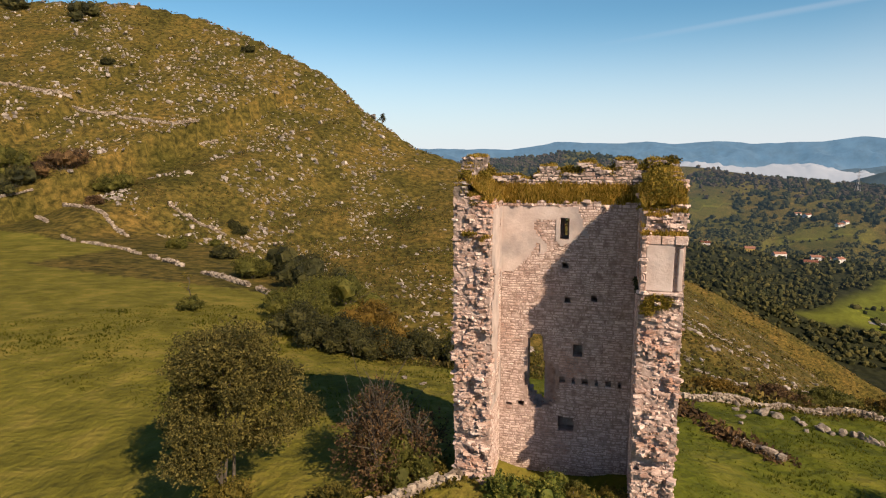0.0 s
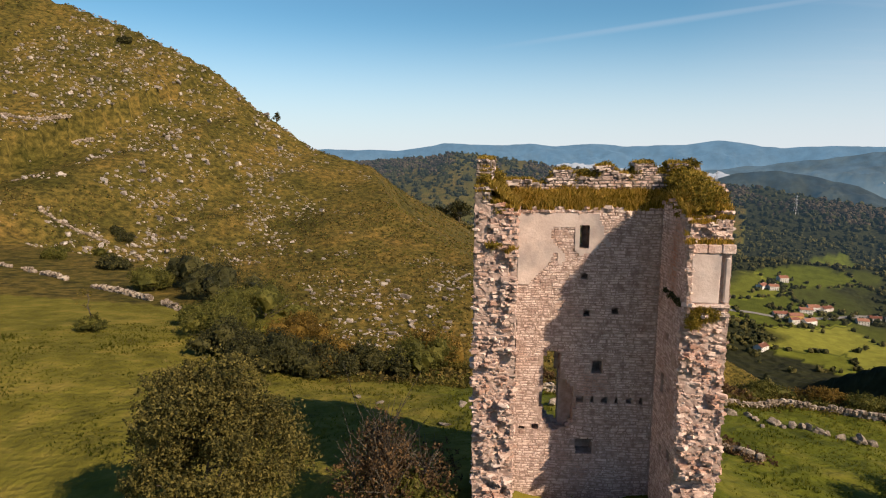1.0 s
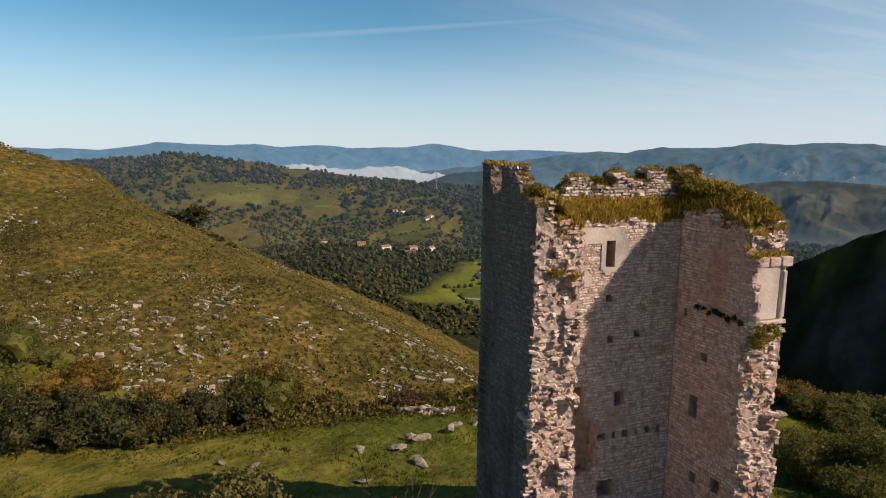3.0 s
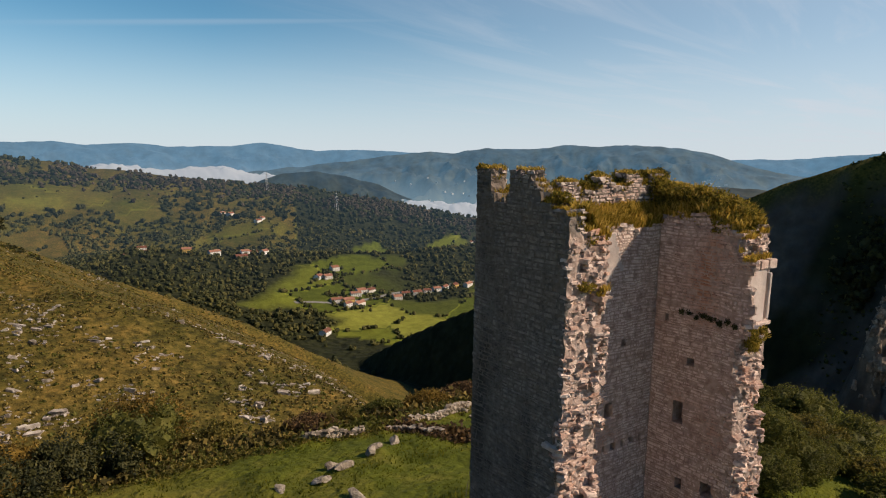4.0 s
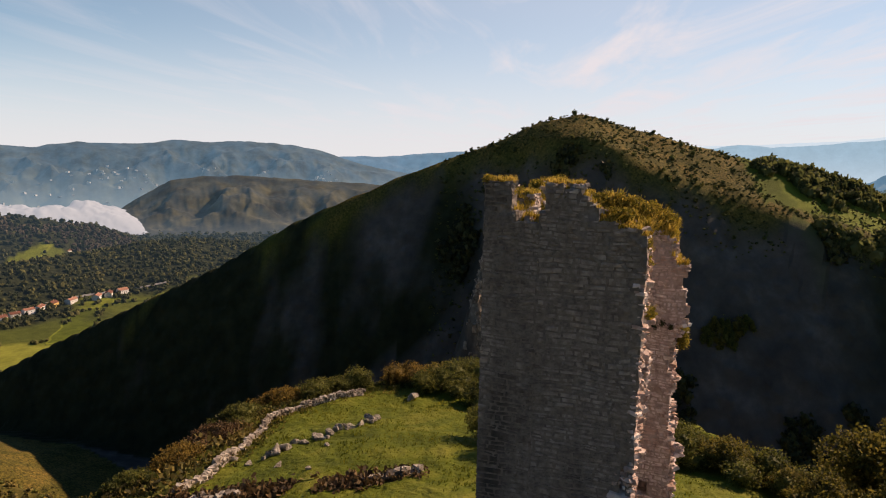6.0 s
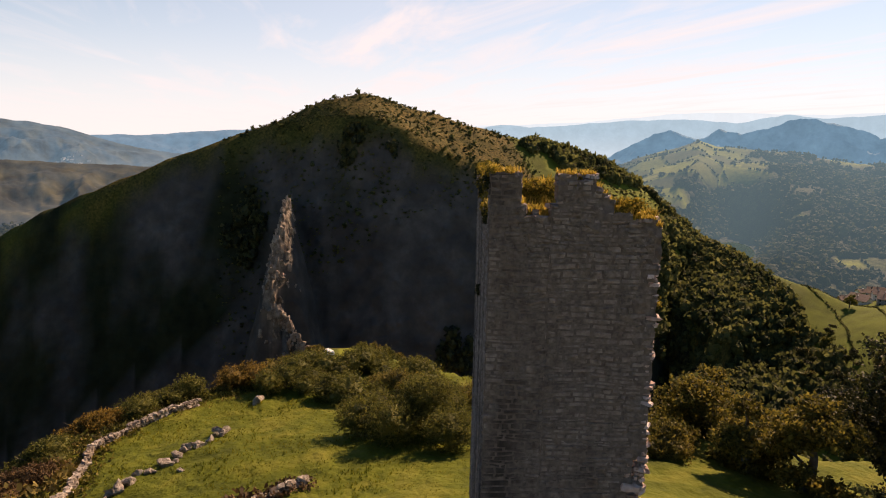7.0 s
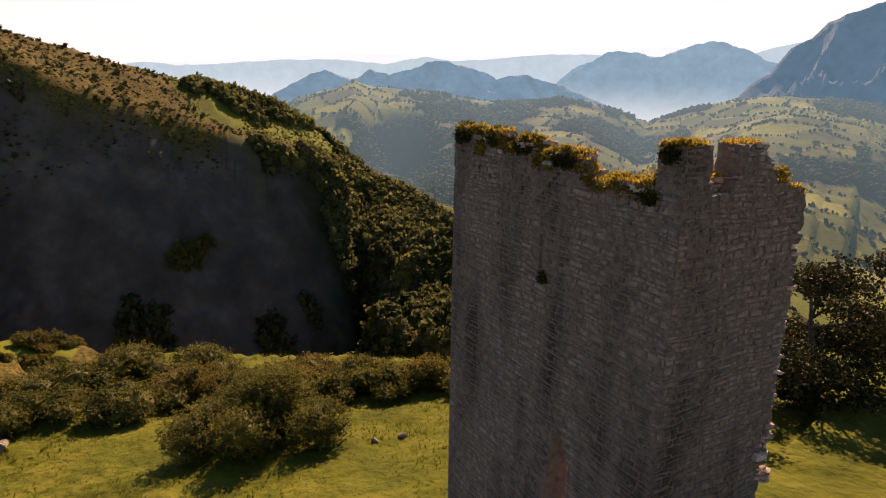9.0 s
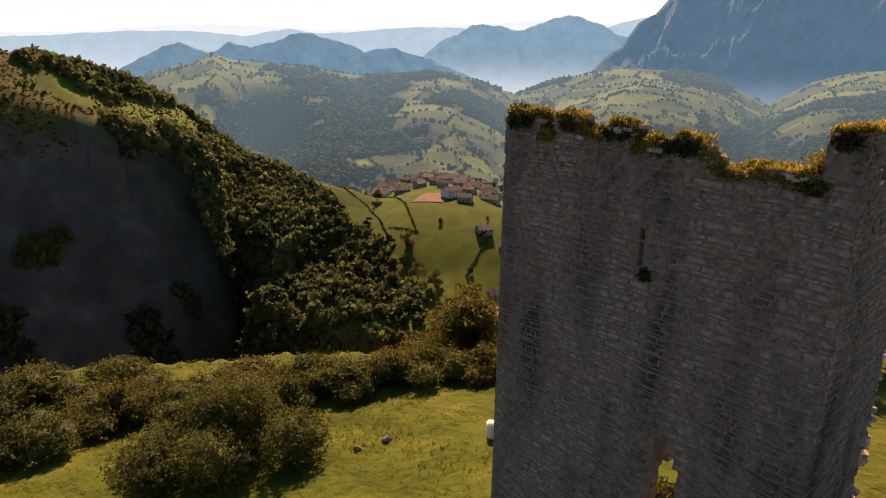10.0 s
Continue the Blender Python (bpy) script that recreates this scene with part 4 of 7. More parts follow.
def cell_mesh(mask, solid, name, mats):
    """The outer faces of the cells in mask, with worn corners."""
    p = np.pad(solid, 1)
    offs = [(1, 0, 0), (-1, 0, 0), (0, 1, 0), (0, -1, 0), (0, 0, 1), (0, 0, -1)]
    quads = {(1, 0, 0): [(1, 0, 0), (1, 1, 0), (1, 1, 1), (1, 0, 1)], (-1, 0, 0): [(0, 0, 0), (0, 0, 1), (0, 1, 1), (0, 1, 0)], (0, 1, 0): [(0, 1, 0), (0, 1, 1), (1, 1, 1), (1, 1, 0)],
             (0, -1, 0): [(0, 0, 0), (1, 0, 0), (1, 0, 1), (0, 0, 1)], (0, 0, 1): [(0, 0, 1), (1, 0, 1), (1, 1, 1), (0, 1, 1)], (0, 0, -1): [(0, 0, 0), (0, 1, 0), (1, 1, 0), (1, 0, 0)]}
    keys, rough, shade = [], [], []
    for o in offs:
        nb = p[1 + o[0]:p.shape[0] - 1 + o[0], 1 + o[1]:p.shape[1] - 1 + o[1], 1 + o[2]:p.shape[2] - 1 + o[2]]
        idx = np.argwhere(mask & ~nb)
        if len(idx) == 0:
            continue
        keys.append(idx[:, None, :] + np.array(quads[o])[None])
        c = (idx + 0.5) * CELL
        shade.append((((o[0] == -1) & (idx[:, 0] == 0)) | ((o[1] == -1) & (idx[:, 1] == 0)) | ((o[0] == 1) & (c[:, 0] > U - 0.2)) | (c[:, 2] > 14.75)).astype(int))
        flat = ((o[0] == -1) & (idx[:, 0] == 0)) | ((o[1] == -1) & (idx[:, 1] == 0)) | ((o[0] == 1) & (c[:, 0] > U - 0.2))
        flat |= (o[1] == 1) & (np.abs(c[:, 1] - 1.5) < 0.12) & (c[:, 0] > 1.6) & (c[:, 0] < 7.8)
        flat |= (o[0] == 1) & (np.abs(c[:, 0] - 1.6) < 0.12) & (c[:, 1] > 1.4)
        flat |= (o[0] == -1) & (np.abs(c[:, 0] - 7.8) < 0.15) & (c[:, 1] > 1.4)
        for i, q in zip(idx[~flat], np.repeat([o], (~flat).sum(), 0)):
            rough.append((*((i + 0.5) * CELL + 0.5 * CELL * np.array(q)), *q))
    q = np.concatenate(keys)
    flatk = (q[..., 0] * 1000 + q[..., 1]) * 1000 + q[..., 2]
    uniq, inv = np.unique(flatk, return_inverse=True)
    pos = np.stack([uniq // 1000000, (uniq // 1000) % 1000, uniq % 1000], -1).astype(float)
    r = np.random.default_rng(3)
    loose = np.where((pos[:, 1] * CELL > 3.7) | (pos[:, 2] * CELL > 14.3), 0.035, 0.009)[:, None]
    pos = pos * CELL + r.uniform(-1, 1, pos.shape) * loose
    pos = np.stack([pos[:, 0], -pos[:, 1], pos[:, 2] - 2.0], -1)
    f = inv.reshape(-1, 4)[:, ::-1]
    rough = np.array(rough) if rough else np.zeros((0, 6))
    if len(rough):
        rough = np.column_stack([rough[:, 0], -rough[:, 1], rough[:, 2] - 2.0, rough[:, 3], -rough[:, 4], rough[:, 5]])
    return make_mesh(name, pos, f, mats, index=np.concatenate(shade)), rough


def is_solid(solid, u, v, z):
    i, j, k = int(u / CELL), int(-v / CELL), int((z + 2.0) / CELL)
    return 0 <= i < solid.shape[0] and 0 <= j < solid.shape[1] and 0 <= k < solid.shape[2] and solid[i, j, k]


STONE_FACES = np.array([[4, 5, 6, 7], [0, 1, 5, 4], [1, 2, 6, 5], [2, 3, 7, 6], [3, 0, 4, 7]])


def lay_courses(solid, origin, along, out, length, z0, z1, seed, hmin=0.10, hmax=0.21, proud=0.045, wide=1.0):
    """Courses of roughly squared stones on a wall face; returns verts and faces."""
    r = np.random.default_rng(seed)
    verts, faces = [], []
    z = z0
    while z < z1:
        h = r.uniform(hmin, hmax) * (1 if r.random() < 0.7 else 1.35)
        s = r.uniform(-0.3, 0)
        while s < length:
            w = (r.uniform(0.12, 0.5) if r.random() < 0.6 else r.uniform(0.4, 0.9)) * (0.75 + h * 2) * wide
            drop = r.uniform(-0.018, 0.018)
            a, b = max(s, 0.0), min(s + w, length)
            s += w + r.uniform(0.01, 0.03)
            if b - a < 0.07:
                continue
            m = origin + along * (a + b) / 2
            if not (is_solid(solid, m[0] - out[0] * 0.08, m[1] - out[1] * 0.08, z + h * 0.5) and is_solid(solid, (origin + along * (a + 0.04))[0] - out[0] * 0.08, (origin + along * (a + 0.04))[1] - out[1] * 0.08, z + h * 0.5)
                    and is_solid(solid, (origin + along * (b - 0.04))[0] - out[0] * 0.08, (origin + along * (b - 0.04))[1] - out[1] * 0.08, z + h * 0.5)):
                continue
            if r.random() < 0.025:
                continue
            d = 0.010 + proud * r.uniform(0.1, 1.2)
            g = 0.004
            j = lambda k=0.016: r.uniform(-k, k)
            n = len(verts)
            for (p, q) in ((a + g, z + g), (b - g, z + g), (b - g, z + h - g), (a + g, z + h - g)):
                pt = origin + along * (p + j()) - out * 0.05
                verts.append((pt[0], pt[1], q + drop + j()))
            e = min(0.03, h * 0.2)
            for (p, q) in ((a + g + e, z + g + e), (b - g - e, z + g + e), (b - g - e, z + h - g - e), (a + g + e, z + h - g - e)):
                pt = origin + along * (p + j()) + out * (d + j(0.008))
                verts.append((pt[0], pt[1], q + drop + j()))
            faces.append(STONE_FACES + n)
        z += h + 0.006
    verts = np.array(verts)
    run = (verts[:, :2] - origin) @ along
    verts[:, 2] += 0.085 * fbm(run, verts[:, 2], 1.1, 3, seed) + 0.03 * fbm(run, verts[:, 2], 0.3, 2, seed + 5)
    verts[:, :2] += along * (0.05 * fbm(run + 9, verts[:, 2], 0.45, 2, seed + 9))[:, None]
    return verts, np.concatenate(faces)


def rough_stone(seed):
    """A broken block: a cube with its corners knocked about."""
    bm = bmesh.new()
    bmesh.ops.create_cube(bm, size=1.0)
    bmesh.ops.bevel(bm, geom=bm.edges[:], offset=0.10, segments=1, affect="EDGES")
    r = np.random.default_rng(seed)
    v = np.array([p.co for p in bm.verts]) + r.uniform(-0.12, 0.12, (len(bm.verts), 3))
    bmesh.ops.triangulate(bm, faces=bm.faces[:])
    bm.verts.index_update()
    f = np.array([[q.index for q in p.verts] for p in bm.faces])
    bm.free()
    return v, f


def build_tower():
    solid, north = tower_cells()
    tower = thing("ruined_tower", None, "roofless ruined medieval stone tower with one side fallen away", "tower")
    tower.matrix_world = TURN_T
    uu = (np.arange(solid.shape[0]) + 0.5) * CELL
    west = solid & ~north & (uu < 4)[:, None, None]
    east = solid & ~north & (uu > 4)[:, None, None]
    ex, ey = np.array([1.0, 0]), np.array([0, 1.0])
    r = np.random.default_rng(12)
    for mask, faces in ((solid & north, [((0, 0), ex, ey, U, "out"), ((1.65, -1.5), ex, -ey, 6.1, "in"), ((0, 0), -ey, -ex, 1.5, "out"), ((9.45, 0), -ey, ex, 1.5, "out"), ((0.6, -0.6), ex, -ey, 8.3, "in", 12.3)]),
                        (west, [((0, -1.5), -ey, -ex, 2.9, "out"), ((1.65, -1.5), -ey, ex, 2.9, "in")]),
                        (east, [((7.8, -1.5), -ey, -ex, 4.1, "in"), ((9.45, -1.5), -ey, ex, 4.1, "out")])):
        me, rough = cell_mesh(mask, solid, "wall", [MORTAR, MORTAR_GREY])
        wall = part("wall", me, tower)
        for side in ("out", "in"):
            vs, fs, n = [], [], 0
            for k, (o, al, ou, ln, sd, *low) in enumerate(faces):
                if sd != side:
                    continue
                v, f = lay_courses(solid, np.array(o, float), al, ou, ln, low[0] if low else -1.5, 14.4, 100 + k + 7 * len(tower.children), *((0.06, 0.165, 0.017, 0.85) if sd == "out" else (0.07, 0.14, 0.014, 0.62)))
                vs.append(v), fs.append(f + n)
                n += len(v)
            if vs:
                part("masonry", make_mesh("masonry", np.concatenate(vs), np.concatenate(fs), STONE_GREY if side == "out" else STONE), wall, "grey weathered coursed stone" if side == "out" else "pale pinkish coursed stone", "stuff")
        # torn core: loose rubble held in the broken ends and tops
        if len(rough):
            high = (rough[:, 2] > 12.5) & ((rough[:, 0] < 0.7) | (rough[:, 1] > -0.7))
            keep = rough[(rough[:, 5] > -0.5) & (r.random(len(rough)) < np.where(high, np.where(rough[:, 5] > 0.5, 0.8, 0.3), 0.9))]
            x0, y0, z0, nx0, ny0, nz0 = keep.T
            if len(faces) == 5:
                keep = keep[z0 > 12.0]
            else:
                keep = keep[~((x0 > 7.9) & (y0 < -4.8) & (z0 > 8.95) & (z0 < 11.45)) & ~((x0 < 8.6) & (x0 > 4) & (y0 > -4.5) & (z0 < 11.5))]
            v, f = rough_stone(4)
            s = np.clip(r.lognormal(-2.2, 0.40, (len(keep), 1)), 0.05, 0.26) * r.uniform(0.7, 1.3, (len(keep), 3)) * np.array([1.7, 1.4, 0.5])
            at, turns = keep[:, :3] - keep[:, 3:] * 0.075 + r.uniform(-0.05, 0.05, (len(keep), 3)), rotations(len(keep), 0.16, r)
            crown = (at[:, 2] > 12.7) & ((at[:, 0] < 0.7) | (at[:, 1] > -0.7))
            for sel, mt, lb in ((~crown, RUBBLE, "torn pinkish rubble core"), (crown, PARAPET, "loose pale stones of the parapet")):
                if sel.any():
                    part("rubble", make_mesh("rubble", *scatter(v, f, at[sel], s[sel], turns[sel]), mt), wall, lb, "stuff")
    return tower, solid


TOWER, SOLID = build_tower()


# ---- plants ----
def sprig(seed, leaves=7, width=0.34):
    """A twig's worth of leaves: small bent quads in a loose ball."""
    r = np.random.default_rng(seed)
    v, f = [], []
    turns = rotations(leaves, math.pi, r)
    for i in range(leaves):
        q = np.array([(-width, 0, 0), (width, 0, 0.05), (width * 0.8, 1, 0.2), (-width * 0.8, 1, 0.15)]) * 0.62
        v.append(q @ turns[i].T + r.normal(0, 0.42, 3))
        f.append(np.arange(4) + 4 * i)
    return np.concatenate(v), np.array(f)


SPRIGS = [sprig(k) for k in range(4)]


def leaf_cloud(blobs, n, size, seed, kind=None, fill=0.4):
    """Leaves on and inside a set of ellipsoids (x, y, z, rx, ry, rz)."""
    r = np.random.default_rng(seed)
    blobs = np.asarray(blobs, float)
    w = blobs[:, 3] * blobs[:, 4] + blobs[:, 5] * blobs[:, 3]
    pick = r.choice(len(blobs), n, p=w / w.sum())
    d = r.normal(size=(n, 3))
    d /= np.linalg.norm(d, axis=1)[:, None]
    rad = r.uniform(0, 1, n) ** fill * r.uniform(0.8, 1.12, n)
    p = blobs[pick, :3] + d * rad[:, None] * blobs[pick, 3:]
    vs, fs, k = [], [], 0
    kinds = kind or SPRIGS
    for q, (tv, tf) in enumerate(kinds):
        sel = np.arange(n) % len(kinds) == q
        v, f = scatter(tv, tf, p[sel], r.uniform(0.6, 1.3, sel.sum()) * size, rotations(sel.sum(), math.pi, r))
        vs.append(v), fs.append(f + k)
        k += len(v)
    return np.concatenate(vs), np.concatenate(fs)


def tube(points, radii, sides=6):
    points = np.asarray(points, float)
    v, f = [], []
    for i, (p, rad) in enumerate(zip(points, radii)):
        d = points[min(i + 1, len(points) - 1)] - points[max(i - 1, 0)]
        d /= np.linalg.norm(d) + 1e-9
        a = np.cross(d, (0.31, 0.9, 0.17))
        a /= np.linalg.norm(a)
        b = np.cross(d, a)
        for s in range(sides):
            t = 2 * math.pi * s / sides
            v.append(p + rad * (a * math.cos(t) + b * math.sin(t)))
    for i in range(len(points) - 1):
        for s in range(sides):
            f.append((i * sides + s, i * sides + (s + 1) % sides, (i + 1) * sides + (s + 1) % sides, (i + 1) * sides + s))
    return np.array(v), np.array(f)


def join(parts):
    vs, fs, k = [], [], 0
    for v, f in parts:
        vs.append(v), fs.append(np.asarray(f) + k)
        k += len(v)
    return np.concatenate(vs), np.concatenate(fs)


def tree(label, x, y, h, spread, leaf, seed, n=1600, size=0.3, trunk=0.16, bare=0.3, stems=1, name="tree", group="", sink=0.0):
    """A tapered trunk with limbs and a crown of many leaf sprigs, with gaps."""
    r = np.random.default_rng(seed)
    base = ground_point(x, y) - sink
    ob = thing(name, None, label, "tree", group, at=(x, y, base))
    wood, blobs = [], []
    for s in range(stems):
        lean = r.uniform(-0.12, 0.12, 2) * (1 + 0.5 * (stems > 1))
        top = np.array([lean[0] * h, lean[1] * h, h * r.uniform(0.78, 0.9)])
        ts = np.linspace(0, 1, 6)
        pts = [(top * t + np.array([r.normal(0, 0.02 * h), r.normal(0, 0.02 * h), 0]) * (0 < t)) - (0, 0, 0.3 * (t == 0)) for t in ts]
        wood.append(tube(pts, [trunk * (1.15 - t) * (1.5 if t == 0 else 1) / math.sqrt(stems) for t in ts], 7))
        for k in range(max(4, 9 // stems)):
            t = r.uniform(bare, 0.95)
            p0 = np.array(pts[min(5, int(t * 5))]) * 0.5 + top * t * 0.5
            a = r.uniform(0, 2 * math.pi)
            reach = spread * (1.15 - 0.75 * abs(t - 0.55)) * r.uniform(0.55, 1.0)
            p2 = p0 + np.array([math.cos(a) * reach, math.sin(a) * reach, reach * r.uniform(0.2, 0.7)])
            p2[2] = min(p2[2], h * 0.93)
            p1 = (p0 + p2) / 2 + np.array([0, 0, 0.08 * reach])
            wood.append(tube([p0, p1, p2], [trunk * 0.42, trunk * 0.26, trunk * 0.08], 5))
            q = r.uniform(0.30, 0.5) * spread
            blobs.append((*p2, q, q, q * r.uniform(0.6, 0.85)))
            blobs.append((*(p1 + r.normal(0, 0.1 * spread, 3)), q * 0.8, q * 0.8, q * 0.6))
        blobs.append((*top, spread * 0.42, spread * 0.42, h * 0.13))
    part("trunk", make_mesh("trunk", *join(wood), BARK, smooth=True), ob)
    part("crown", make_mesh("crown", *leaf_cloud(blobs, n, size, seed + 1), leaf), ob)
    return ob


def bush(label, x, y, rad, h, leaf, seed, n=900, size=0.22, name="bush", group="", stretch=1.0, heading=0.0, twiggy=False, kind=None):
    """A rounded shrub: woody stems below, an uneven mass of leaves above."""
    r = np.random.default_rng(seed)
    base = ground_point(x, y)
    ob = thing(name, None, label, "bush", group, at=(x, y, base - 0.05))
    blobs, wood = [], []
    for k in range(10):
        a, q = r.uniform(0, 2 * math.pi), r.uniform(0.0, 0.72) ** 0.6 * rad
        px, py = math.cos(a) * q * stretch, math.sin(a) * q
        px, py = px * math.cos(heading) - py * math.sin(heading), px * math.sin(heading) + py * math.cos(heading)
        hh = h * (1 - 0.55 * (q / rad) ** 2) * r.uniform(0.75, 1.0)
        s = rad * r.uniform(0.34, 0.5)
        dz = ground_point(x + px, y + py) - base
        blobs.append((px, py, hh * 0.55 + dz, s, s, hh * 0.5))
        wood.append(tube([(px * 0.15, py * 0.15, -0.1), (px * 0.6, py * 0.6, hh * 0.45), (px * 1.05, py * 1.05, hh * (1.02 if twiggy else 0.8))], [0.06, 0.04, 0.012], 4))
        if twiggy:
            for j in range(26):
                p = np.array([px * 0.8, py * 0.8, hh * r.uniform(0.4, 0.8)])
                q2 = p + r.normal(0, 0.3, 3) * rad * 0.7 + (0, 0, hh * 0.3)
                wood.append(tube([p, (p + q2) / 2 + r.normal(0, 0.08, 3), q2], [0.025, 0.017, 0.008], 3))
    part("branchwork", make_mesh("branchwork", *join(wood), BARK), ob)
    lv, lf = leaf_cloud(blobs, n, size, seed + 3, kind, 0.3 if not twiggy else 0.4)
    if not twiggy:
        cv, cf = ico(2, 0.3, seed)
        b = np.array(blobs)
        cv, cf = scatter(cv, cf, b[:, :3], b[:, 3:] * 0.58, rotations(len(b), 0.1, r))
        lv, lf = np.concatenate([lv, cv]), [lf, cf + len(lv)]
    part("foliage", make_mesh("foliage", lv, lf, leaf), ob)
    return ob


def tuft(seed, blades=5, lean=0.5):
    r = np.random.default_rng(seed)
    v, f = [], []
    for i in range(blades):
        a, w = r.uniform(0, 2 * math.pi), r.uniform(0.04, 0.09)
        d = np.array([math.cos(a), math.sin(a), 0])
        s = np.array([-d[1], d[0], 0]) * w
        o = d * r.uniform(0, 0.25)
        hgt = r.uniform(0.6, 1.0)
        v += [o - s, o + s, o + d * lean * 0.35 * hgt + s * 0.7 + (0, 0, hgt * 0.6), o + d * lean * 0.35 * hgt - s * 0.7 + (0, 0, hgt * 0.6), o + d * lean * hgt + (0, 0, hgt)]
        f += [(5 * i, 5 * i + 1, 5 * i + 2), (5 * i, 5 * i + 2, 5 * i + 3), (5 * i + 3, 5 * i + 2, 5 * i + 4)]
    return np.array(v), np.array(f)


TUFTS = [tuft(k) for k in range(4)]


def tuft_field(points, sizes, seed):
    r = np.random.default_rng(seed)
    out = []
    for q, (tv, tf) in enumerate(TUFTS):
        sel = np.arange(len(points)) % 4 == q
        out.append(scatter(tv, tf, points[sel], sizes[sel], rotations(sel.sum(), 0.25, r)))
    return join(out)


# ---- growth and details on the tower ----
def tower_top():
    ztop = np.where(SOLID.any(2), -2.0 + CELL * (SOLID.shape[2] - np.argmax(SOLID[:, :, ::-1], 2)), -9)
    return ztop


def dress_tower():
    ztop = tower_top()
    r = np.random.default_rng(31)
    idx = np.argwhere(ztop > 10.5)
    pts = np.repeat(idx, 14, 0) + r.uniform(0, 1, (len(idx) * 14, 2))
    zt = np.repeat(ztop[idx[:, 0], idx[:, 1]], 14)
    u, v = pts[:, 0] * CELL, -pts[:, 1] * CELL
    walkway = zt < 13.2
    edge = (u < 0.6) | (v > -0.6)
    clump = fbm(u, v, 0.9, 3, 77)
    keep = np.where(walkway & ~edge, clump > -0.55, (clump > -0.35) & (r.random(len(u)) < 0.6))
    inner = np.clip(np.minimum(np.abs(v + 0.9), 1), 0, 1)
    p = np.column_stack([u, v, zt - 0.02])[keep]
    size = (np.where(walkway & ~edge, 0.34, 0.2) * r.uniform(0.6, 1.35, len(u)) * (1 - 0.25 * inner))[keep]
    ob = thing("wall_grass", make_mesh("wall_grass", *tuft_field(p, size, 5), DRYGRASS), "golden dry grass growing along the broken wall tops", "grass", kind="stuff")
    ob.matrix_world = TURN_T
    # turf banked up from the inner edge to the parapet, with tall grass on it
    def bank(n, u0, u1, v0, v1, rise, seed):
        a, b = r.uniform(u0, u1, n), r.uniform(v0, v1, n)
        zt = ztop[np.clip((a / CELL).astype(int), 0, ztop.shape[0] - 1), np.clip((-b / CELL).astype(int), 0, ztop.shape[1] - 1)]
        zz = np.maximum(12.3 + rise(a, b) + 0.12 * fbm(a, b, 0.7, 3, seed), zt - 0.05)
        ok = (zt > 11.0) & (zt < 12.9)
        return np.column_stack([a, b, zz])[ok]
    banks = np.concatenate([bank(5200, 1.2, 8.0, -1.55, -0.5, lambda a, b: 0.62 * np.clip((b + 1.5) / 0.95, 0, 1), 41),
                            bank(3000, 0.35, 1.7, -4.2, -0.4, lambda a, b: 0.85 * np.clip((1.75 - a) / 1.1, 0, 1) + 0.12, 42),
                            bank(2600, 7.7, 9.2, -4.8, -0.5, lambda a, b: 0.95 * np.clip((a - 7.75) / 1.0, 0, 1) * np.clip((b + 5.2) / 2.2, 0.2, 1) + 0.12, 43)])
    ob = thing("bank_grass", make_mesh("bank_grass", *tuft_field(banks, r.uniform(0.2, 0.5, len(banks)) * (0.8 + 0.7 * np.clip(fbm(banks[:, 0], banks[:, 1], 0.8, 3, 45) + 0.2, 0, 1)), 6), DRYGRASS), "tall golden grass banked against the parapet", "grass", kind="stuff")
    ob.matrix_world = TURN_T
    tv, tf = ico(1, 0.25, 2)
    sel = banks[(r.random(len(banks)) < 0.4) & (banks[:, 1] > -1.25) & (banks[:, 0] > 1.7) & (banks[:, 0] < 7.7)]
    s = np.column_stack([r.uniform(0.14, 0.3, len(sel)), r.uniform(0.14, 0.3, len(sel)), r.uniform(0.14, 0.3, len(sel))])
    ob = thing("wall_turf", make_mesh("wall_turf", *scatter(tv, tf, sel - (0, 0, 0.28), s, rotations(len(sel), 0.3, r)), DRYGRASS, smooth=True), "mossy turf covering the wall tops", "turf", kind="stuff")
    ob.matrix_world = TURN_T
    # shrubs: a green mound on the east wall, ivy on the merlons
    def shrub(label, blobs, n, size, leaf, seed):
        sh = thing("wall_shrub", make_mesh("wall_shrub", *leaf_cloud(blobs, n, size, seed), leaf), label, "shrub")
        sh.matrix_world = TURN_T
    shrub("leafy green shrub overgrowing the east wall top", [(8.6, -v0, 12.95 + dz, 0.75, 0.5, 0.5) for v0, dz in ((0.6, 0.75), (1.2, 0.5), (1.9, 0.35), (2.6, 0.35), (3.2, 0.3), (3.8, 0.1), (4.4, -0.2))] + [(8.2, -1.3, 12.9, 0.5, 0.6, 0.45), (8.1, -2.6, 12.8, 0.4, 0.7, 0.4), (8.0, -3.9, 12.5, 0.35, 0.6, 0.4)], 2600, 0.12, MOSS, 61)
    shrub("dark ivy clump on the corner merlon", [(9.0, -0.35, 13.95, 0.4, 0.35, 0.28), (8.6, -0.5, 13.8, 0.35, 0.3, 0.28)], 620, 0.09, LEAF_DARK, 62)
    for u0, z0 in ((7.15, 14.15), (5.5, 14.1), (3.7, 13.85), (0.4, 14.1), (2.2, 13.45)):
        shrub("tuft of ivy on a broken merlon", [(u0, -0.3, z0, 0.34, 0.22, 0.11), (u0 + 0.3, -0.35, z0 - 0.2, 0.22, 0.2, 0.18)], 260, 0.075, MOSS, 63 + int(u0))
    us = np.arange(0.2, 9.3, 0.3)
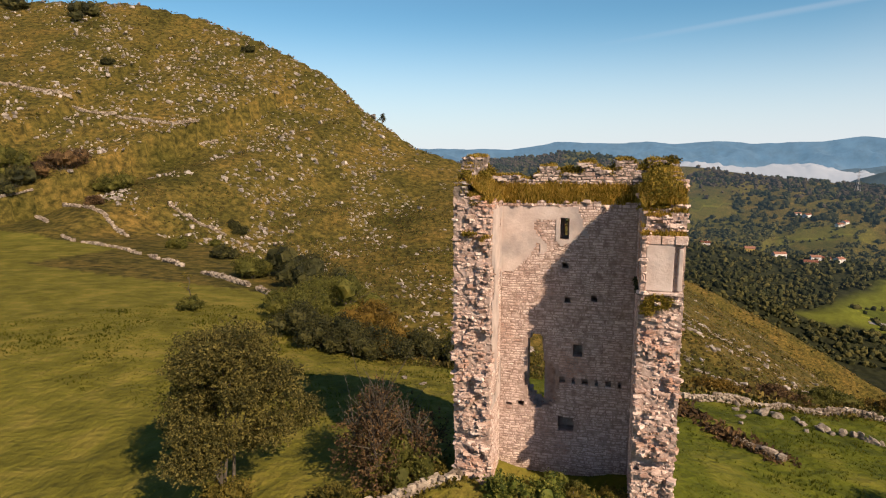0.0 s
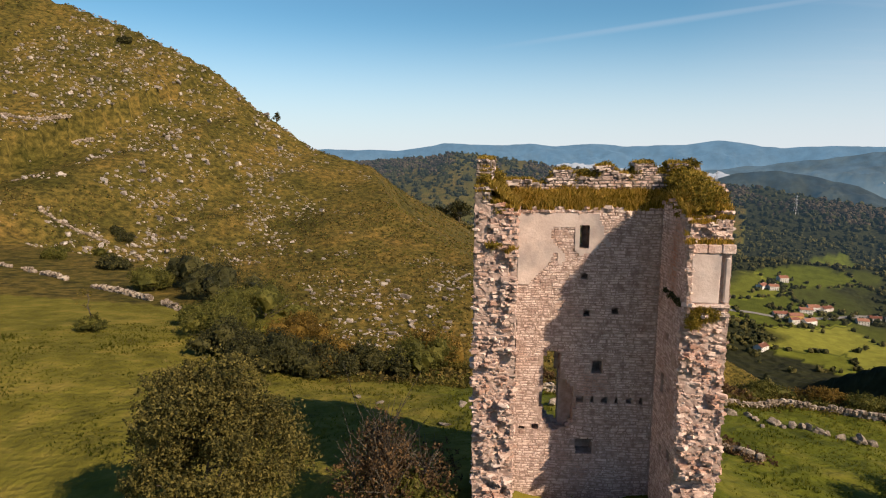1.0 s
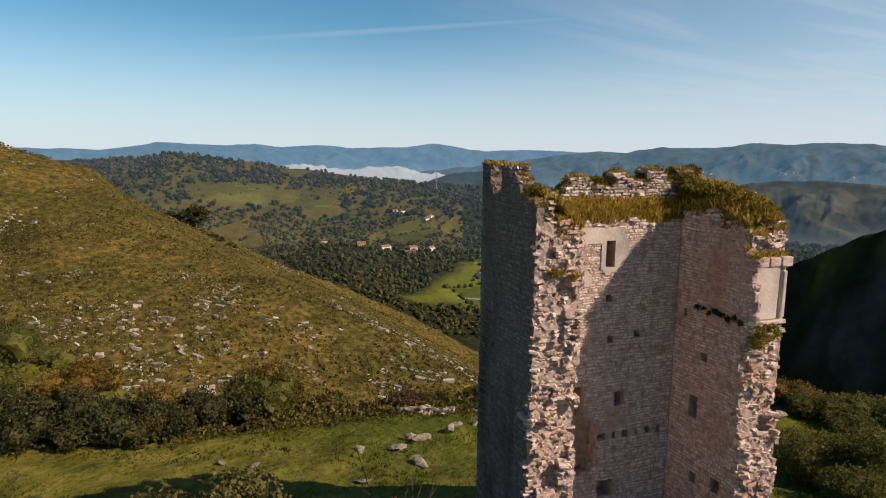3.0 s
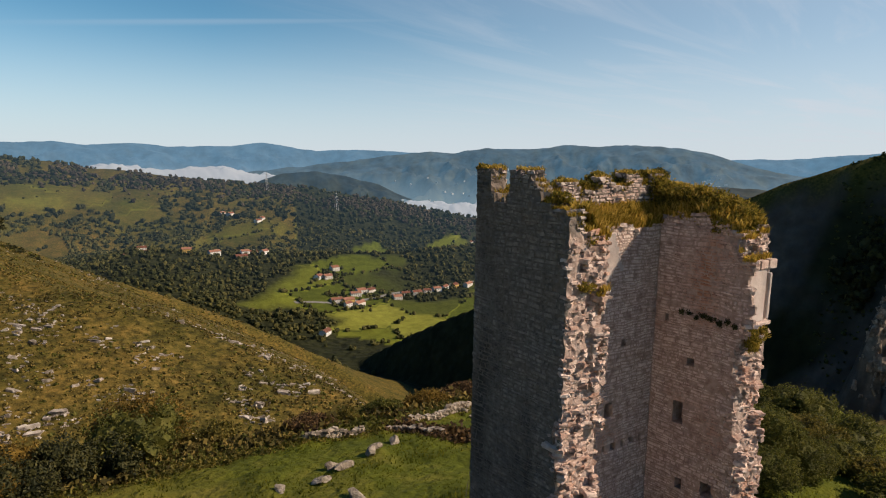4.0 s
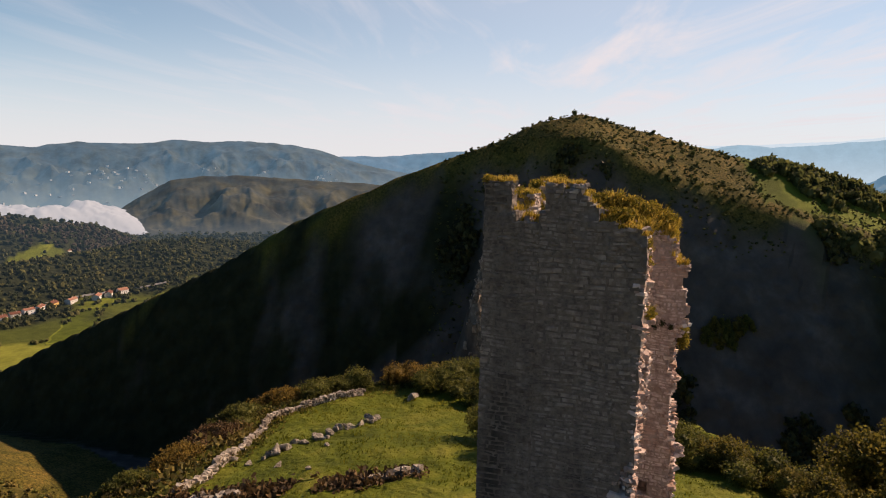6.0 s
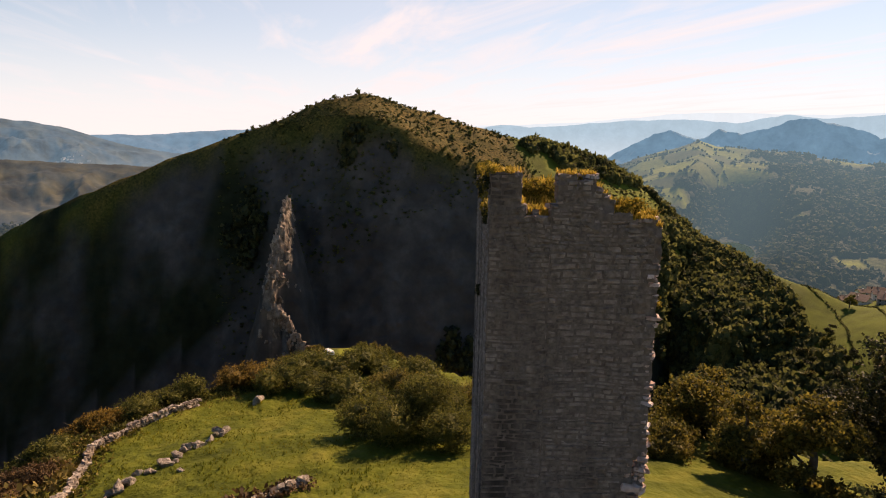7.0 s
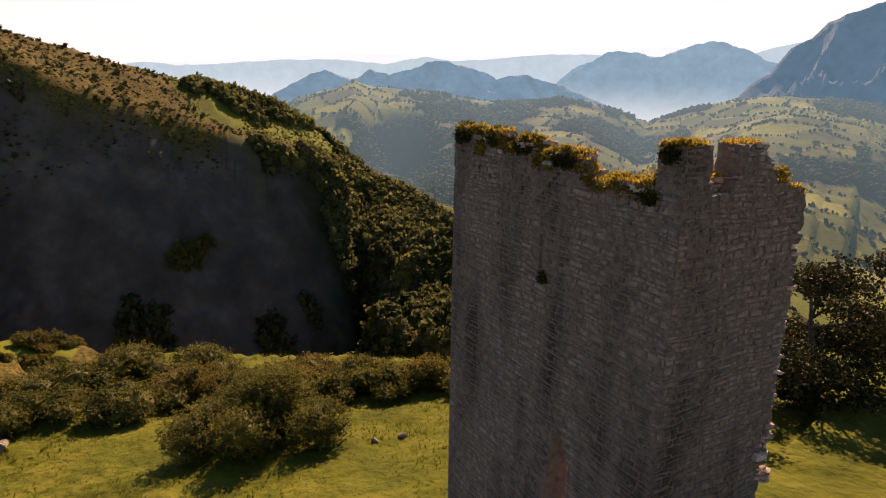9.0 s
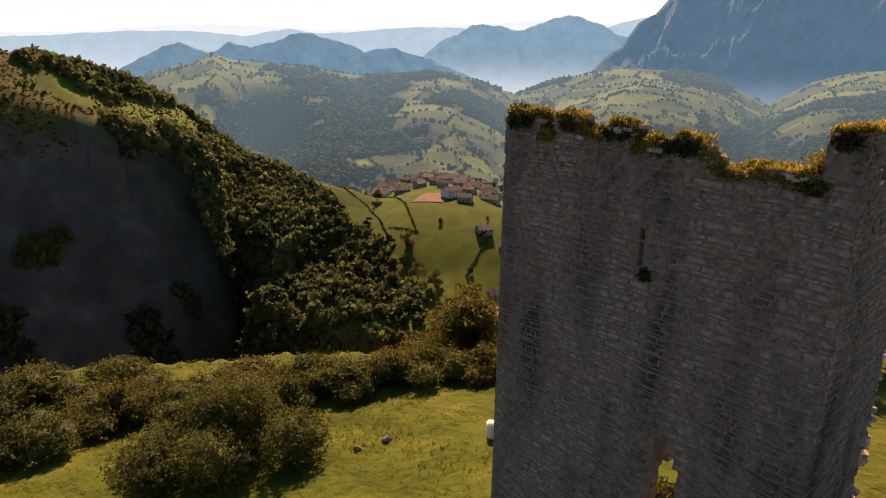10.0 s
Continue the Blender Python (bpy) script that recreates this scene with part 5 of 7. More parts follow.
    shrub("golden ferns and grass along the outer parapet", [(q, -0.04, float(top_north(q)) - 0.06 + 0.08 * math.sin(7 * q), 0.26, 0.13, 0.11 + 0.07 * math.sin(3 * q) ** 2) for q in us], 2600, 0.075, MOSS, 840)
    shrub("dark ivy hanging over the outer parapet", [(q, 0.05, float(top_north(q)) - 0.22, 0.3, 0.05, 0.2) for q in (0.4, 0.9, 3.6, 4.0, 5.4, 5.8, 7.1, 8.6, 9.1)], 900, 0.075, LEAF_DARK, 841)
    for q, zz, rr in ((9.1, 14.15, 0.42), (8.35, 14.1, 0.38), (7.2, 14.1, 0.42), (6.9, 13.8, 0.36), (5.55, 14.0, 0.36), (4.6, 13.75, 0.3)):
        shrub("bushy ferns crowning the parapet", [(q, -0.3, zz, rr, 0.32, rr * 0.62), (q - 0.35, -0.35, zz - 0.25, rr * 0.8, 0.3, rr * 0.5)], 420, 0.10, LEAF_YELLOW if rr > 0.4 else MOSS, 900 + int(q * 10))
    for v0, z0 in ((-0.4, 14.1), (-2.1, 14.0), (-3.4, 13.6), (-3.9, 12.9)):
        shrub("ferns on the west wall top", [(0.35, v0, z0, 0.28, 0.4, 0.2), (0.9, v0, z0 - 0.5, 0.35, 0.4, 0.25)], 240, 0.10, MOSS, 80 + int(-v0 * 3))
    shrub("ferns rooted in the broken east pier", [(8.5, -5.2, 8.75, 0.6, 0.22, 0.3), (8.1, -5.25, 8.5, 0.33, 0.2, 0.3)], 380, 0.10, MOSS, 95)
    # besides weeds, dark leaves stand in for the dark of the ledge crack
    shrub("weeds and dark leaves standing in for the crack line of the east wall", [(7.74, -2.7 - 0.3 * k, 9.14 - 0.01 * k + 0.09 * math.sin(2.3 * k), 0.06, 0.13 + 0.08 * math.sin(5 * k), 0.07) for k in range(8)], 130, 0.09, LEAF_DARK, 96)
    shrub("ferns on the broken west pier", [(0.7, -4.3, 11.1, 0.35, 0.15, 0.12)], 90, 0.09, MOSS, 97)
    shrub("ivy under the slit of the north wall", [(4.35, 0.05, 10.42, 0.22, 0.05, 0.18)], 90, 0.08, LEAF_DARK, 98)
    # dressed panel with a slit at the front of the east pier, on a thick ledge stone
    def box(u0, u1, v0, v1, z0, z1):
        bm = bmesh.new()
        bmesh.ops.create_cube(bm, size=1.0)
        for q in bm.verts:
            q.co = Vector(((u0 + u1) / 2 + q.co.x * (u1 - u0), (v0 + v1) / 2 + q.co.y * (v1 - v0), (z0 + z1) / 2 + q.co.z * (z1 - z0)))
        bmesh.ops.bevel(bm, geom=bm.edges[:], offset=0.025, segments=1, affect="EDGES")
        rr = np.random.default_rng(int(abs(u0) * 97 + z0 * 13))
        for q in bm.verts:
            q.co += Vector(rr.uniform(-0.012, 0.012, 3))
        me = bpy.data.meshes.new("block")
        bm.to_mesh(me)
        bm.free()
        return me
    for nm, dims, mt, lb in (("plaster_panel", (7.98, 9.02, -5.08, -4.6, 9.16, 11.0), PLASTER, "smooth pale plaster panel"), ("jamb", (9.18, 9.36, -5.10, -4.6, 9.2, 10.85), PLASTER, "pale dressed jamb beside a slit"),
                             ("slab", (7.95, 8.5, -5.10, -4.6, 11.02, 11.36), STONE, "squared lintel stone"), ("slab", (8.52, 9.0, -5.12, -4.6, 11.02, 11.34), STONE, "squared lintel stone"), ("slab", (9.02, 9.5, -5.16, -4.6, 11.02, 11.36), STONE, "projecting lintel stone"),
                             ("ledge_stone", (7.9, 9.42, -5.16, -4.6, 9.0, 9.14), STONE, "thin ledge under the panel"), ("slab", (9.03, 9.17, -4.9, -4.6, 9.2, 11.0), MORTAR, "dark slit")):
        me = box(*dims)
        me.materials.append(mt)
        part(nm, me, TOWER, lb)
    # old plaster on the upper inside faces
    def plaster(name, width, z0, z1, place, seed, thr):
        nx, nz = int(width / 0.1), int((z1 - z0) / 0.1)
        gx, gz = np.meshgrid((np.arange(nx) + 0.5) * 0.1, z0 + (np.arange(nz) + 0.5) * 0.1, indexing="ij")
        m = fbm(gx, gz * 0.7, 1.6, 4, seed) + thr(gx, gz) > 0
        vs, fs, k = [], [], 0
        for i, j in np.argwhere(m):
            a, b = i * 0.1, z0 + j * 0.1
            if not is_solid(SOLID, *place(a + 0.05, -0.1)[:2], b + 0.05):
                continue
            for p, q in ((a, b), (a + 0.1, b), (a + 0.1, b + 0.1), (a, b + 0.1)):
                w = place(p, 0.042 + 0.012 * float(fbm(np.array(p), np.array(q), 0.5, 3, 4)))
                vs.append((w[0], w[1], q))
            fs.append((k, k + 1, k + 2, k + 3))
            k += 4
        if not fs:
            return
        me = make_mesh(name, np.array(vs), np.array(fs), PLASTER, smooth=True)
        bm = bmesh.new()
        bm.from_mesh(me)
        bmesh.ops.remove_doubles(bm, verts=bm.verts[:], dist=0.004)
        bm.to_mesh(me)
        bm.free()
        part(name, me, TOWER, "streaked pale old plaster")
    plaster("plaster", 6.0, 9.0, 12.2, lambda a, o: (1.68 + a, -1.5 - o), 5, lambda gx, gz: 0.85 - 0.34 * gx + 0.45 * np.minimum(gz - 10.0, 0.6))
    plaster("plaster", 2.5, 3.0, 12.2, lambda a, o: (1.65 + o, -1.55 - a), 6, lambda gx, gz: 0.35 - 0.1 * gx + 0.02 * (gz - 8))


dress_tower()


# ---- dry stone walls and boulders ----
BLOCKS = [rough_stone(k) for k in range(6)]


def along(points, step):
    points = np.asarray(points, float)
    seg = np.hypot(*np.diff(points, axis=0).T)
    cum = np.concatenate([[0], np.cumsum(seg)])
    s = np.arange(0, cum[-1], step)
    return np.column_stack([np.interp(s, cum, points[:, 0]), np.interp(s, cum, points[:, 1])])


def drystone(label, points, height, seed, size=0.32, singles=0, gaps=0.0, mat=None):
    """A low wall of rough field stones in uneven courses."""
    r = np.random.default_rng(seed)
    places, scales = [], []
    for p in along(points, size * 0.9):
        if gaps and fbm(p[0], p[1], 6, 2, seed) > 1 - 2 * gaps:
            continue
        hh = height * (0.75 + 0.45 * float(fbm(p[0], p[1], 3, 2, seed + 1)))
        z = 0.0
        g = ground_point(*p)
        while z < hh:
            for side in (-0.5, 0.5):
                q = p + r.normal(0, 0.06, 2) + side * size * 0.8 * r.normal(0, 1, 2) * 0.6
                s = size * r.uniform(0.65, 1.25)
                places.append((q[0], q[1], g + z + s * 0.22))
                scales.append((s * r.uniform(0.9, 1.4), s, s * r.uniform(0.5, 0.8)))
            z += size * 0.52
    places, scales = np.array(places), np.array(scales)
    ob = thing("drystone_wall", None, label, "wall", at=(*places[0][:2], 0))
    off = np.array([*places[0][:2], 0])
    turns = rotations(len(places), 0.25, r)
    k = min(singles, len(places))
    if k:
        meshes = [make_mesh("stone", v, f, mat or WALLSTONE) for v, f in BLOCKS]
        for i in range(k):
            st = part("stone", meshes[i % 6], ob)
            st.matrix_basis = Matrix.Translation(Vector(places[i] - off)) @ Matrix(turns[i].tolist()).to_4x4() @ Matrix.Diagonal((*scales[i], 1))
    if k < len(places):
        out = [scatter(*BLOCKS[q], places[k:][q::6] - off, scales[k:][q::6], turns[k:][q::6]) for q in range(6) if len(places[k:][q::6])]
        part("stones", make_mesh("stones", *join(out), mat or WALLSTONE), ob, kind="stuff")
    return ob


drystone("grey drystone wall of piled limestone along the meadow edge", [(18.5, 50.0), (21, 49.4), (27, 49.5), (34, 50.3), (38, 48), (42, 44)], 0.6, 201, 0.27, singles=300, gaps=0.12)
drystone("tumbled drystone wall below dark bushes", [(-5, 57.5), (0, 57), (6, 55.7), (12, 53), (16.5, 50.5)], 0.55, 202, 0.3, singles=0, gaps=0.4)
drystone("remains of a stone wall in the grass", [(16.8, 50), (17.5, 45), (18.6, 40), (20.5, 35.5)], 0.32, 203, 0.34, gaps=0.5)
drystone("low stone wall joining the tower", [(-3.4, 25.6), (-1.4, 26.1), (0.6, 27.0)], 0.55, 204, 0.26, singles=120)
drystone("drystone wall climbing the rocky hillside", [(-158.6, 231), (-139, 231.3), (-127, 227.7), (-111, 227.6), (-95.6, 228.2), (-83.6, 236.2)], 1.0, 205, 0.6, gaps=0.2)
drystone("pale drystone wall between meadow and heath", [(-123, 174), (-117, 179), (-97, 156), (-83.6, 142.6), (-70.4, 134.6), (-51.7, 116.7), (-37.9, 102.2), (-30.9, 95), (-22, 84)], 0.62, 206, 0.45, gaps=0.42)
drystone("short stretch of drystone wall on the heath", [(-112, 184.4), (-98, 173), (-89.6, 166.7), (-81, 160)], 0.8, 207, 0.5, gaps=0.2)
drystone("broken stone wall on the slope", [(-79.7, 182.7), (-68, 180), (-61, 178), (-52, 170)], 0.8, 208, 0.6, gaps=0.3)


def boulder(label, x, y, w, h, seed, heading=0.0, tilt=0.3, name="boulder"):
    """A worn limestone block, half sunk in the turf."""
    bm = bmesh.new()
    bmesh.ops.create_icosphere(bm, subdivisions=3, radius=0.5)
    r = np.random.default_rng(seed)
    planes, r0 = r.normal(size=(13, 3)) * (1, 1, 0.8), 0.25
    planes /= np.linalg.norm(planes, axis=1)[:, None]
    for v in bm.verts:
        p = np.array(v.co)
        for n in planes:
            d = p @ n - r0
            if d > 0:
                p = p - n * d
        p *= 1 + 0.26 * float(fbm(p[0] * 3 + seed, p[1] * 3 + p[2] * 2, 0.7, 5, seed))
        v.co = p
    me = bpy.data.meshes.new(name)
    bm.to_mesh(me)
    bm.free()
    me.materials.append(BOULDER)
    h *= 0.75
    ob = thing(name, me, label, "rock", "boulders in the meadow")
    ob.matrix_world = Matrix.Translation((x, y, ground_point(x, y) + h * 0.22)) @ Euler((tilt * r.uniform(-1, 1), tilt * r.uniform(-1, 1), heading)).to_matrix().to_4x4() @ Matrix.Diagonal((w * 1.3, w * 0.8, h * 1.25, 1))
    return ob


for k, (x, y, w, h) in enumerate([(8.3, 46.9, 1.1, 0.9), (11.1, 46.4, 1.2, 1.0), (12.0, 47.0, 0.9, 0.8), (14.0, 47.1, 1.3, 0.6), (24.2, 49.0, 0.9, 0.6), (24.9, 46.2, 1.3, 1.2), (25.8, 45.9, 1.4, 0.9), (22.6, 45.2, 0.8, 0.5), (27.3, 44.9, 1.0, 0.6),
                                  (28.6, 44.3, 1.1, 0.9), (29.6, 43.7, 1.2, 0.9), (31.1, 42.6, 1.4, 1.0), (32.3, 41.9, 0.9, 0.8), (33.6, 41.4, 1.3, 1.0), (40.9, 39.1, 1.6, 1.3), (26.4, 43.0, 0.7, 0.5), (21.5, 42.8, 0.6, 0.4),
                                  (8.7, 46.1, 1.9, 0.8), (5.6, 41.5, 1.6, 0.5), (6.4, 45.7, 1.3, 0.6), (4.1, 46.2, 1.0, 0.4), (1.9, 41.4, 1.2, 0.4), (-1.7, 48.8, 1.0, 0.4), (-3.2, 50.2, 0.8, 0.35), (21.5, 24.0, 0.7, 0.5), (20.6, 22.6, 0.8, 0.6), (23.4, 47.6, 0.7, 0.5), (18.4, 47.4, 0.8, 0.4)]):
    boulder("grey lichened limestone boulder half sunk in the grass", x, y, w, h, 400 + k, heading=k * 1.3)


slab_rng = np.random.default_rng(470)
for k, (x, y) in enumerate(along([(23.6, 47.2), (26.6, 45.4), (30.2, 43.2), (34.6, 40.6)], 0.72)):
    boulder("tilted grey limestone slab breaking through the turf", x + slab_rng.normal(0, 0.3), y + slab_rng.normal(0, 0.3), slab_rng.uniform(0.45, 1.0), slab_rng.uniform(0.45, 0.95), 471 + k, heading=-0.95 + slab_rng.normal(0, 0.3), tilt=0.6)


# ---- meadow grass, heath and rocks ----
def meadow_grass():
    r = np.random.default_rng(51)
    n = 95000
    rt = np.sqrt(r.uniform(6 ** 2, 60 ** 2, n))
    az = r.uniform(-180, 180, n)
    x, y = TX + rt * np.sin(np.radians(az)), TY + rt * np.cos(np.radians(az))
    ok = (rt < np.interp(az, EDGE_AZ, EDGE_R) + 3) & (fbm(x, y, 2.5, 3, 55) > -0.35) & (az > -62) & (az < 125)
    x, y = x[ok], y[ok]
    tall = np.clip(fbm(x, y, 4, 3, 58) + 0.3, 0, 1)
    p = np.column_stack([x, y, land(x, y) - 0.02])
    s = (0.11 + 0.21 * tall) * r.uniform(0.7, 1.3, len(x))
    thing("meadow_grass", make_mesh("meadow_grass", *tuft_field(p, s, 9), GRASS), "short grazed green grass of the meadow", "grass", kind="stuff")


meadow_grass()


def heath_points(n, seed, reach=165):
    r = np.random.default_rng(seed)
    rr, az = 60 + 560 * r.random(n * 6) ** 1.3, r.uniform(-52, 58, n * 6)
    x, y = TX + rr * np.sin(np.radians(az)), TY + rr * np.cos(np.radians(az))
    d, cz, s = nearest(x, y, CREST_HEATH)
    ok = (d < np.interp(s, [0, 0.5, 0.65, 1], [reach, reach, 290, 290])) & (~is_beyond(x, y, CREST_HEATH) | (d < 10)) & (rr > np.interp(az, EDGE_AZ, EDGE_R) + 2) 
    return x[ok][:n], y[ok][:n], d[ok][:n], s[ok][:n], r


def clump(seed, leaves, core=0.72, leaf=0.5):
    """A far crown: an uneven core with loose leaf masses round it."""
    r = np.random.default_rng(seed)
    cv, cf = ico(1, 0.3, seed)
    v, f = [cv * core], [np.column_stack([cf, cf[:, 2]])[:, :3]]
    k = len(cv)
    turns = rotations(leaves, math.pi, r)
    for i in range(leaves):
        d = r.normal(size=3)
        d /= np.linalg.norm(d)
        q = np.array([(-0.5, -0.5, 0), (0.5, -0.4, 0.1), (0.45, 0.5, 0.0), (-0.4, 0.5, 0.15)]) * leaf * r.uniform(0.6, 1.2)
        v.append(q @ turns[i].T + d * r.uniform(0.6, 1.02))
        f.append(np.array([(k, k + 1, k + 2), (k, k + 2, k + 3)]))
        k += 4
    return np.concatenate(v), np.concatenate(f)


TUSSOCKS = [clump(k + 40, 7, 0.6, 0.7) for k in range(4)]


def heath_scrub():
    x, y, d, s, r = heath_points(23000, 61)
    keep = fbm(x, y, 14, 3, 63) > -0.45
    x, y = x[keep], y[keep]
    size = r.uniform(0.28, 0.8, len(x)) * (0.8 + 0.5 * fbm(x, y, 25, 3, 64)) * np.clip(np.hypot(x, y) / 200, 0.9, 2.0)
    p = np.column_stack([x, y, land(x, y) + size * 0.1])
    out = []
    kinds = [(a * (1, 1, 0.75), b) for a, b in TUSSOCKS]
    for q, (tv, tf) in enumerate(kinds):
        sel = np.arange(len(x)) % len(kinds) == q
        out.append(scatter(tv, tf, p[sel], size[sel] * 0.8, rotations(sel.sum(), 0.3, r)))
    thing("heath", make_mesh("heath", *join(out[:3]), HEATH), "brown heather and bracken covering the hillside", "scrub", kind="stuff")
    thing("gorse", make_mesh("gorse", *out[3], LEAF), "green gorse clumps among the heather", "scrub", kind="stuff")


heath_scrub()


def near_heath():
    r = np.random.default_rng(66)
    n = 60000
    rr, az = np.sqrt(r.uniform(62 ** 2, 190 ** 2, n)), r.uniform(-45, 42, n)
    x, y = TX + rr * np.sin(np.radians(az)), TY + rr * np.cos(np.radians(az))
    d, cz, s = nearest(x, y, CREST_HEATH)
    ok = (d < np.interp(s, [0, 0.5, 0.65, 1], [165, 165, 290, 290])) & (rr > np.interp(az, EDGE_AZ, EDGE_R) + 2) & (fbm(x, y, 9, 3, 67) > -0.25)
    x, y = x[ok][:9000], y[ok][:9000]
    size = r.uniform(0.25, 0.62, len(x))
    out = []
    for q, (tv, tf) in enumerate(TUSSOCKS):
        pts = np.column_stack([x, y, land(x, y) + 0.05])[q::4]
        out.append(scatter(tv * (1, 1, 0.8), tf, pts, size[q::4], rotations(len(pts), 0.3, r)))
    thing("heath", make_mesh("heath", *join(out[:3]), HEATH), "low heather tussocks on the lower slope", "scrub", kind="stuff")
    thing("gorse", make_mesh("gorse", *out[3], LEAF), "low green gorse tussocks on the lower slope", "scrub", kind="stuff")


near_heath()


def bracken(label, points, inner, outer, n, size, mat, seed):
    """Low uneven scrub along a line, between two distances from it."""
    r = np.random.default_rng(seed)
    p = along(points, 0.25)
    d = np.gradient(p, axis=0)
    d /= np.linalg.norm(d, axis=1)[:, None]
    i = r.integers(0, len(p), n)
    off = r.uniform(inner, outer, n)
    x, y = p[i, 0] - d[i, 1] * off + r.normal(0, 0.3, n), p[i, 1] + d[i, 0] * off + r.normal(0, 0.3, n)
    keep = fbm(x, y, 3.5, 3, seed) > -0.3
    x, y = x[keep], y[keep]
    sz = size * r.uniform(0.5, 1.3, len(x)) * (0.8 + 0.6 * fbm(x, y, 5, 2, seed + 1))
    out = []
    for q, (tv, tf) in enumerate(SPRIGS):
        pts = np.column_stack([x, y, land(x, y) + 0.25 * sz])[q::4]
        out.append(scatter(tv * (1, 1, 0.85), tf, pts, sz[q::4], rotations(len(pts), 0.6, r)))
    thing("bracken", make_mesh("bracken", *join(out), mat), label, "scrub", kind="stuff")


EDGE_LINE = [(-5, 58), (6, 56.2), (12, 53.6), (18, 50.6), (27, 50.0), (34, 50.8), (39, 48.4), (43, 44.4), (46, 38)]
bracken("rusty bracken beyond the meadow wall", EDGE_LINE, 0.3, 7.0, 3600, 0.55, HEATH, 301)
bracken("green bramble and fern along the meadow wall", EDGE_LINE, -0.6, 3.0, 1900, 0.42, LEAF, 302)
bracken("dry grass at the foot of the meadow wall", EDGE_LINE, -1.6, 0.6, 1500, 0.28, LEAF_YELLOW, 303)
# bushes by the wall, thickened to stand in for its dark shadow band
bracken("brambles that also darken the shadow band of the fallen meadow wall", [(16.9, 50), (17.5, 45), (18.6, 40), (20.5, 35.5)], -0.7, 0.9, 900, 0.42, LEAF_BROWN, 304)
bracken("brown undergrowth below the thicket", [(-7.5, 24.6), (-4.5, 24.8), (-1.5, 26.2), (0.5, 27.6)], -0.8, 1.2, 700, 0.4, LEAF_YELLOW, 305)


def hill_rocks():
    x, y, d, s, r = heath_points(60000, 71, 150)
    band = fbm(x, y, 45, 4, 73) + 0.55 * np.exp(-((s - 0.33) / 0.10) ** 2) * np.clip(1.2 - d / 120, 0, 1) - 0.3 * np.clip((s - 0.42) * 4, 0, 1)
    fine = fbm(x, y, 7, 2, 75)
    keep = (band + 0.75 * fine > 0.10 + 0.14 * (s > 0.5)) & (r.random(len(x)) < 0.66)
    keep &= ~((x > -30) & (y < 175) & (r.random(len(x)) < 0.3))
    x, y = x[keep], y[keep]
    size = r.lognormal(-0.65, 0.52, len(x)).clip(0.2, 2.0) * np.interp(s[keep], [0.42, 0.55], [1.0, 0.62])
    p = np.column_stack([x, y, land(x, y) + size * 0.12])
    sc = size[:, None] * np.column_stack([r.uniform(1.0, 2.1, len(x)), r.uniform(0.35, 0.8, len(x)), r.uniform(0.35, 0.85, len(x))])
    lie = r.normal(-0.75, 0.35, len(x))
    c, w, o = np.cos(lie), np.sin(lie), np.zeros(len(x))
    strike = np.stack([c, -w, o, w, c, o, o, o, o + 1], -1).reshape(-1, 3, 3)
    tip = rotations(len(x), 0.4, r)
    head = np.arctan2(tip[:, 1, 0], tip[:, 0, 0])
    c, w = np.cos(head), np.sin(head)
    level = np.stack([c, w, o, -w, c, o, o, o, o + 1], -1).reshape(-1, 3, 3)
    turns = strike @ level @ tip
    out = [scatter(*BLOCKS[q], p[q::6], sc[q::6], turns[q::6]) for q in range(6)]
    thing("hill_rocks", make_mesh("hill_rocks", *join(out), ROCK), "pale limestone outcrops scattered over the heath", "rocks", kind="stuff")


hill_rocks()


# ---- near trees and bushes ----
tree("green leafy tree with several pale stems in the meadow", -10.3, 27.2, 9.3, 2.75, LEAF_OLIVE, 501, n=12500, size=0.135, trunk=0.2, bare=0.42, stems=5)
bush("low yellow-green growth round the tree foot", -10.2, 26.4, 1.5, 2.0, LEAF_YELLOW, 502, n=700, size=0.2)
bush("tall brown thorn thicket beside the tower", -2.8, 28.6, 2.8, 4.9, LEAF_BROWN, 503, n=1700, size=0.14, twiggy=True)
bush("ivy-green lower growth of the thicket", -2.0, 27.6, 1.6, 2.6, LEAF, 504, n=700, size=0.17)
bush("yellow-green bramble bush by the tower", -4.6, 25.4, 1.5, 1.7, LEAF_YELLOW, 505, n=600, size=0.18)
for k, (x, y, rad, h, lf) in enumerate([(3.0, 25.8, 1.1, 1.6, LEAF_FRESH), (4.2, 25.0, 1.3, 1.8, LEAF_FRESH), (5.4, 24.4, 1.2, 1.5, LEAF_YELLOW), (6.6, 24.0, 1.2, 1.3, LEAF_FRESH), (4.9, 26.3, 1.1, 1.7, LEAF_FRESH), (3.4, 23.8, 1.3, 1.1, LEAF_YELLOW), (2.2, 24.6, 1.0, 1.2, LEAF_FRESH), (5.9, 25.4, 1.1, 1.5, LEAF), (7.2, 25.0, 1.0, 1.1, LEAF_YELLOW)]):
    bush("nettles and brambles on the rubble inside the tower", x, y, rad, h, lf, 510 + k, n=420, size=0.14, group="plants inside the tower")
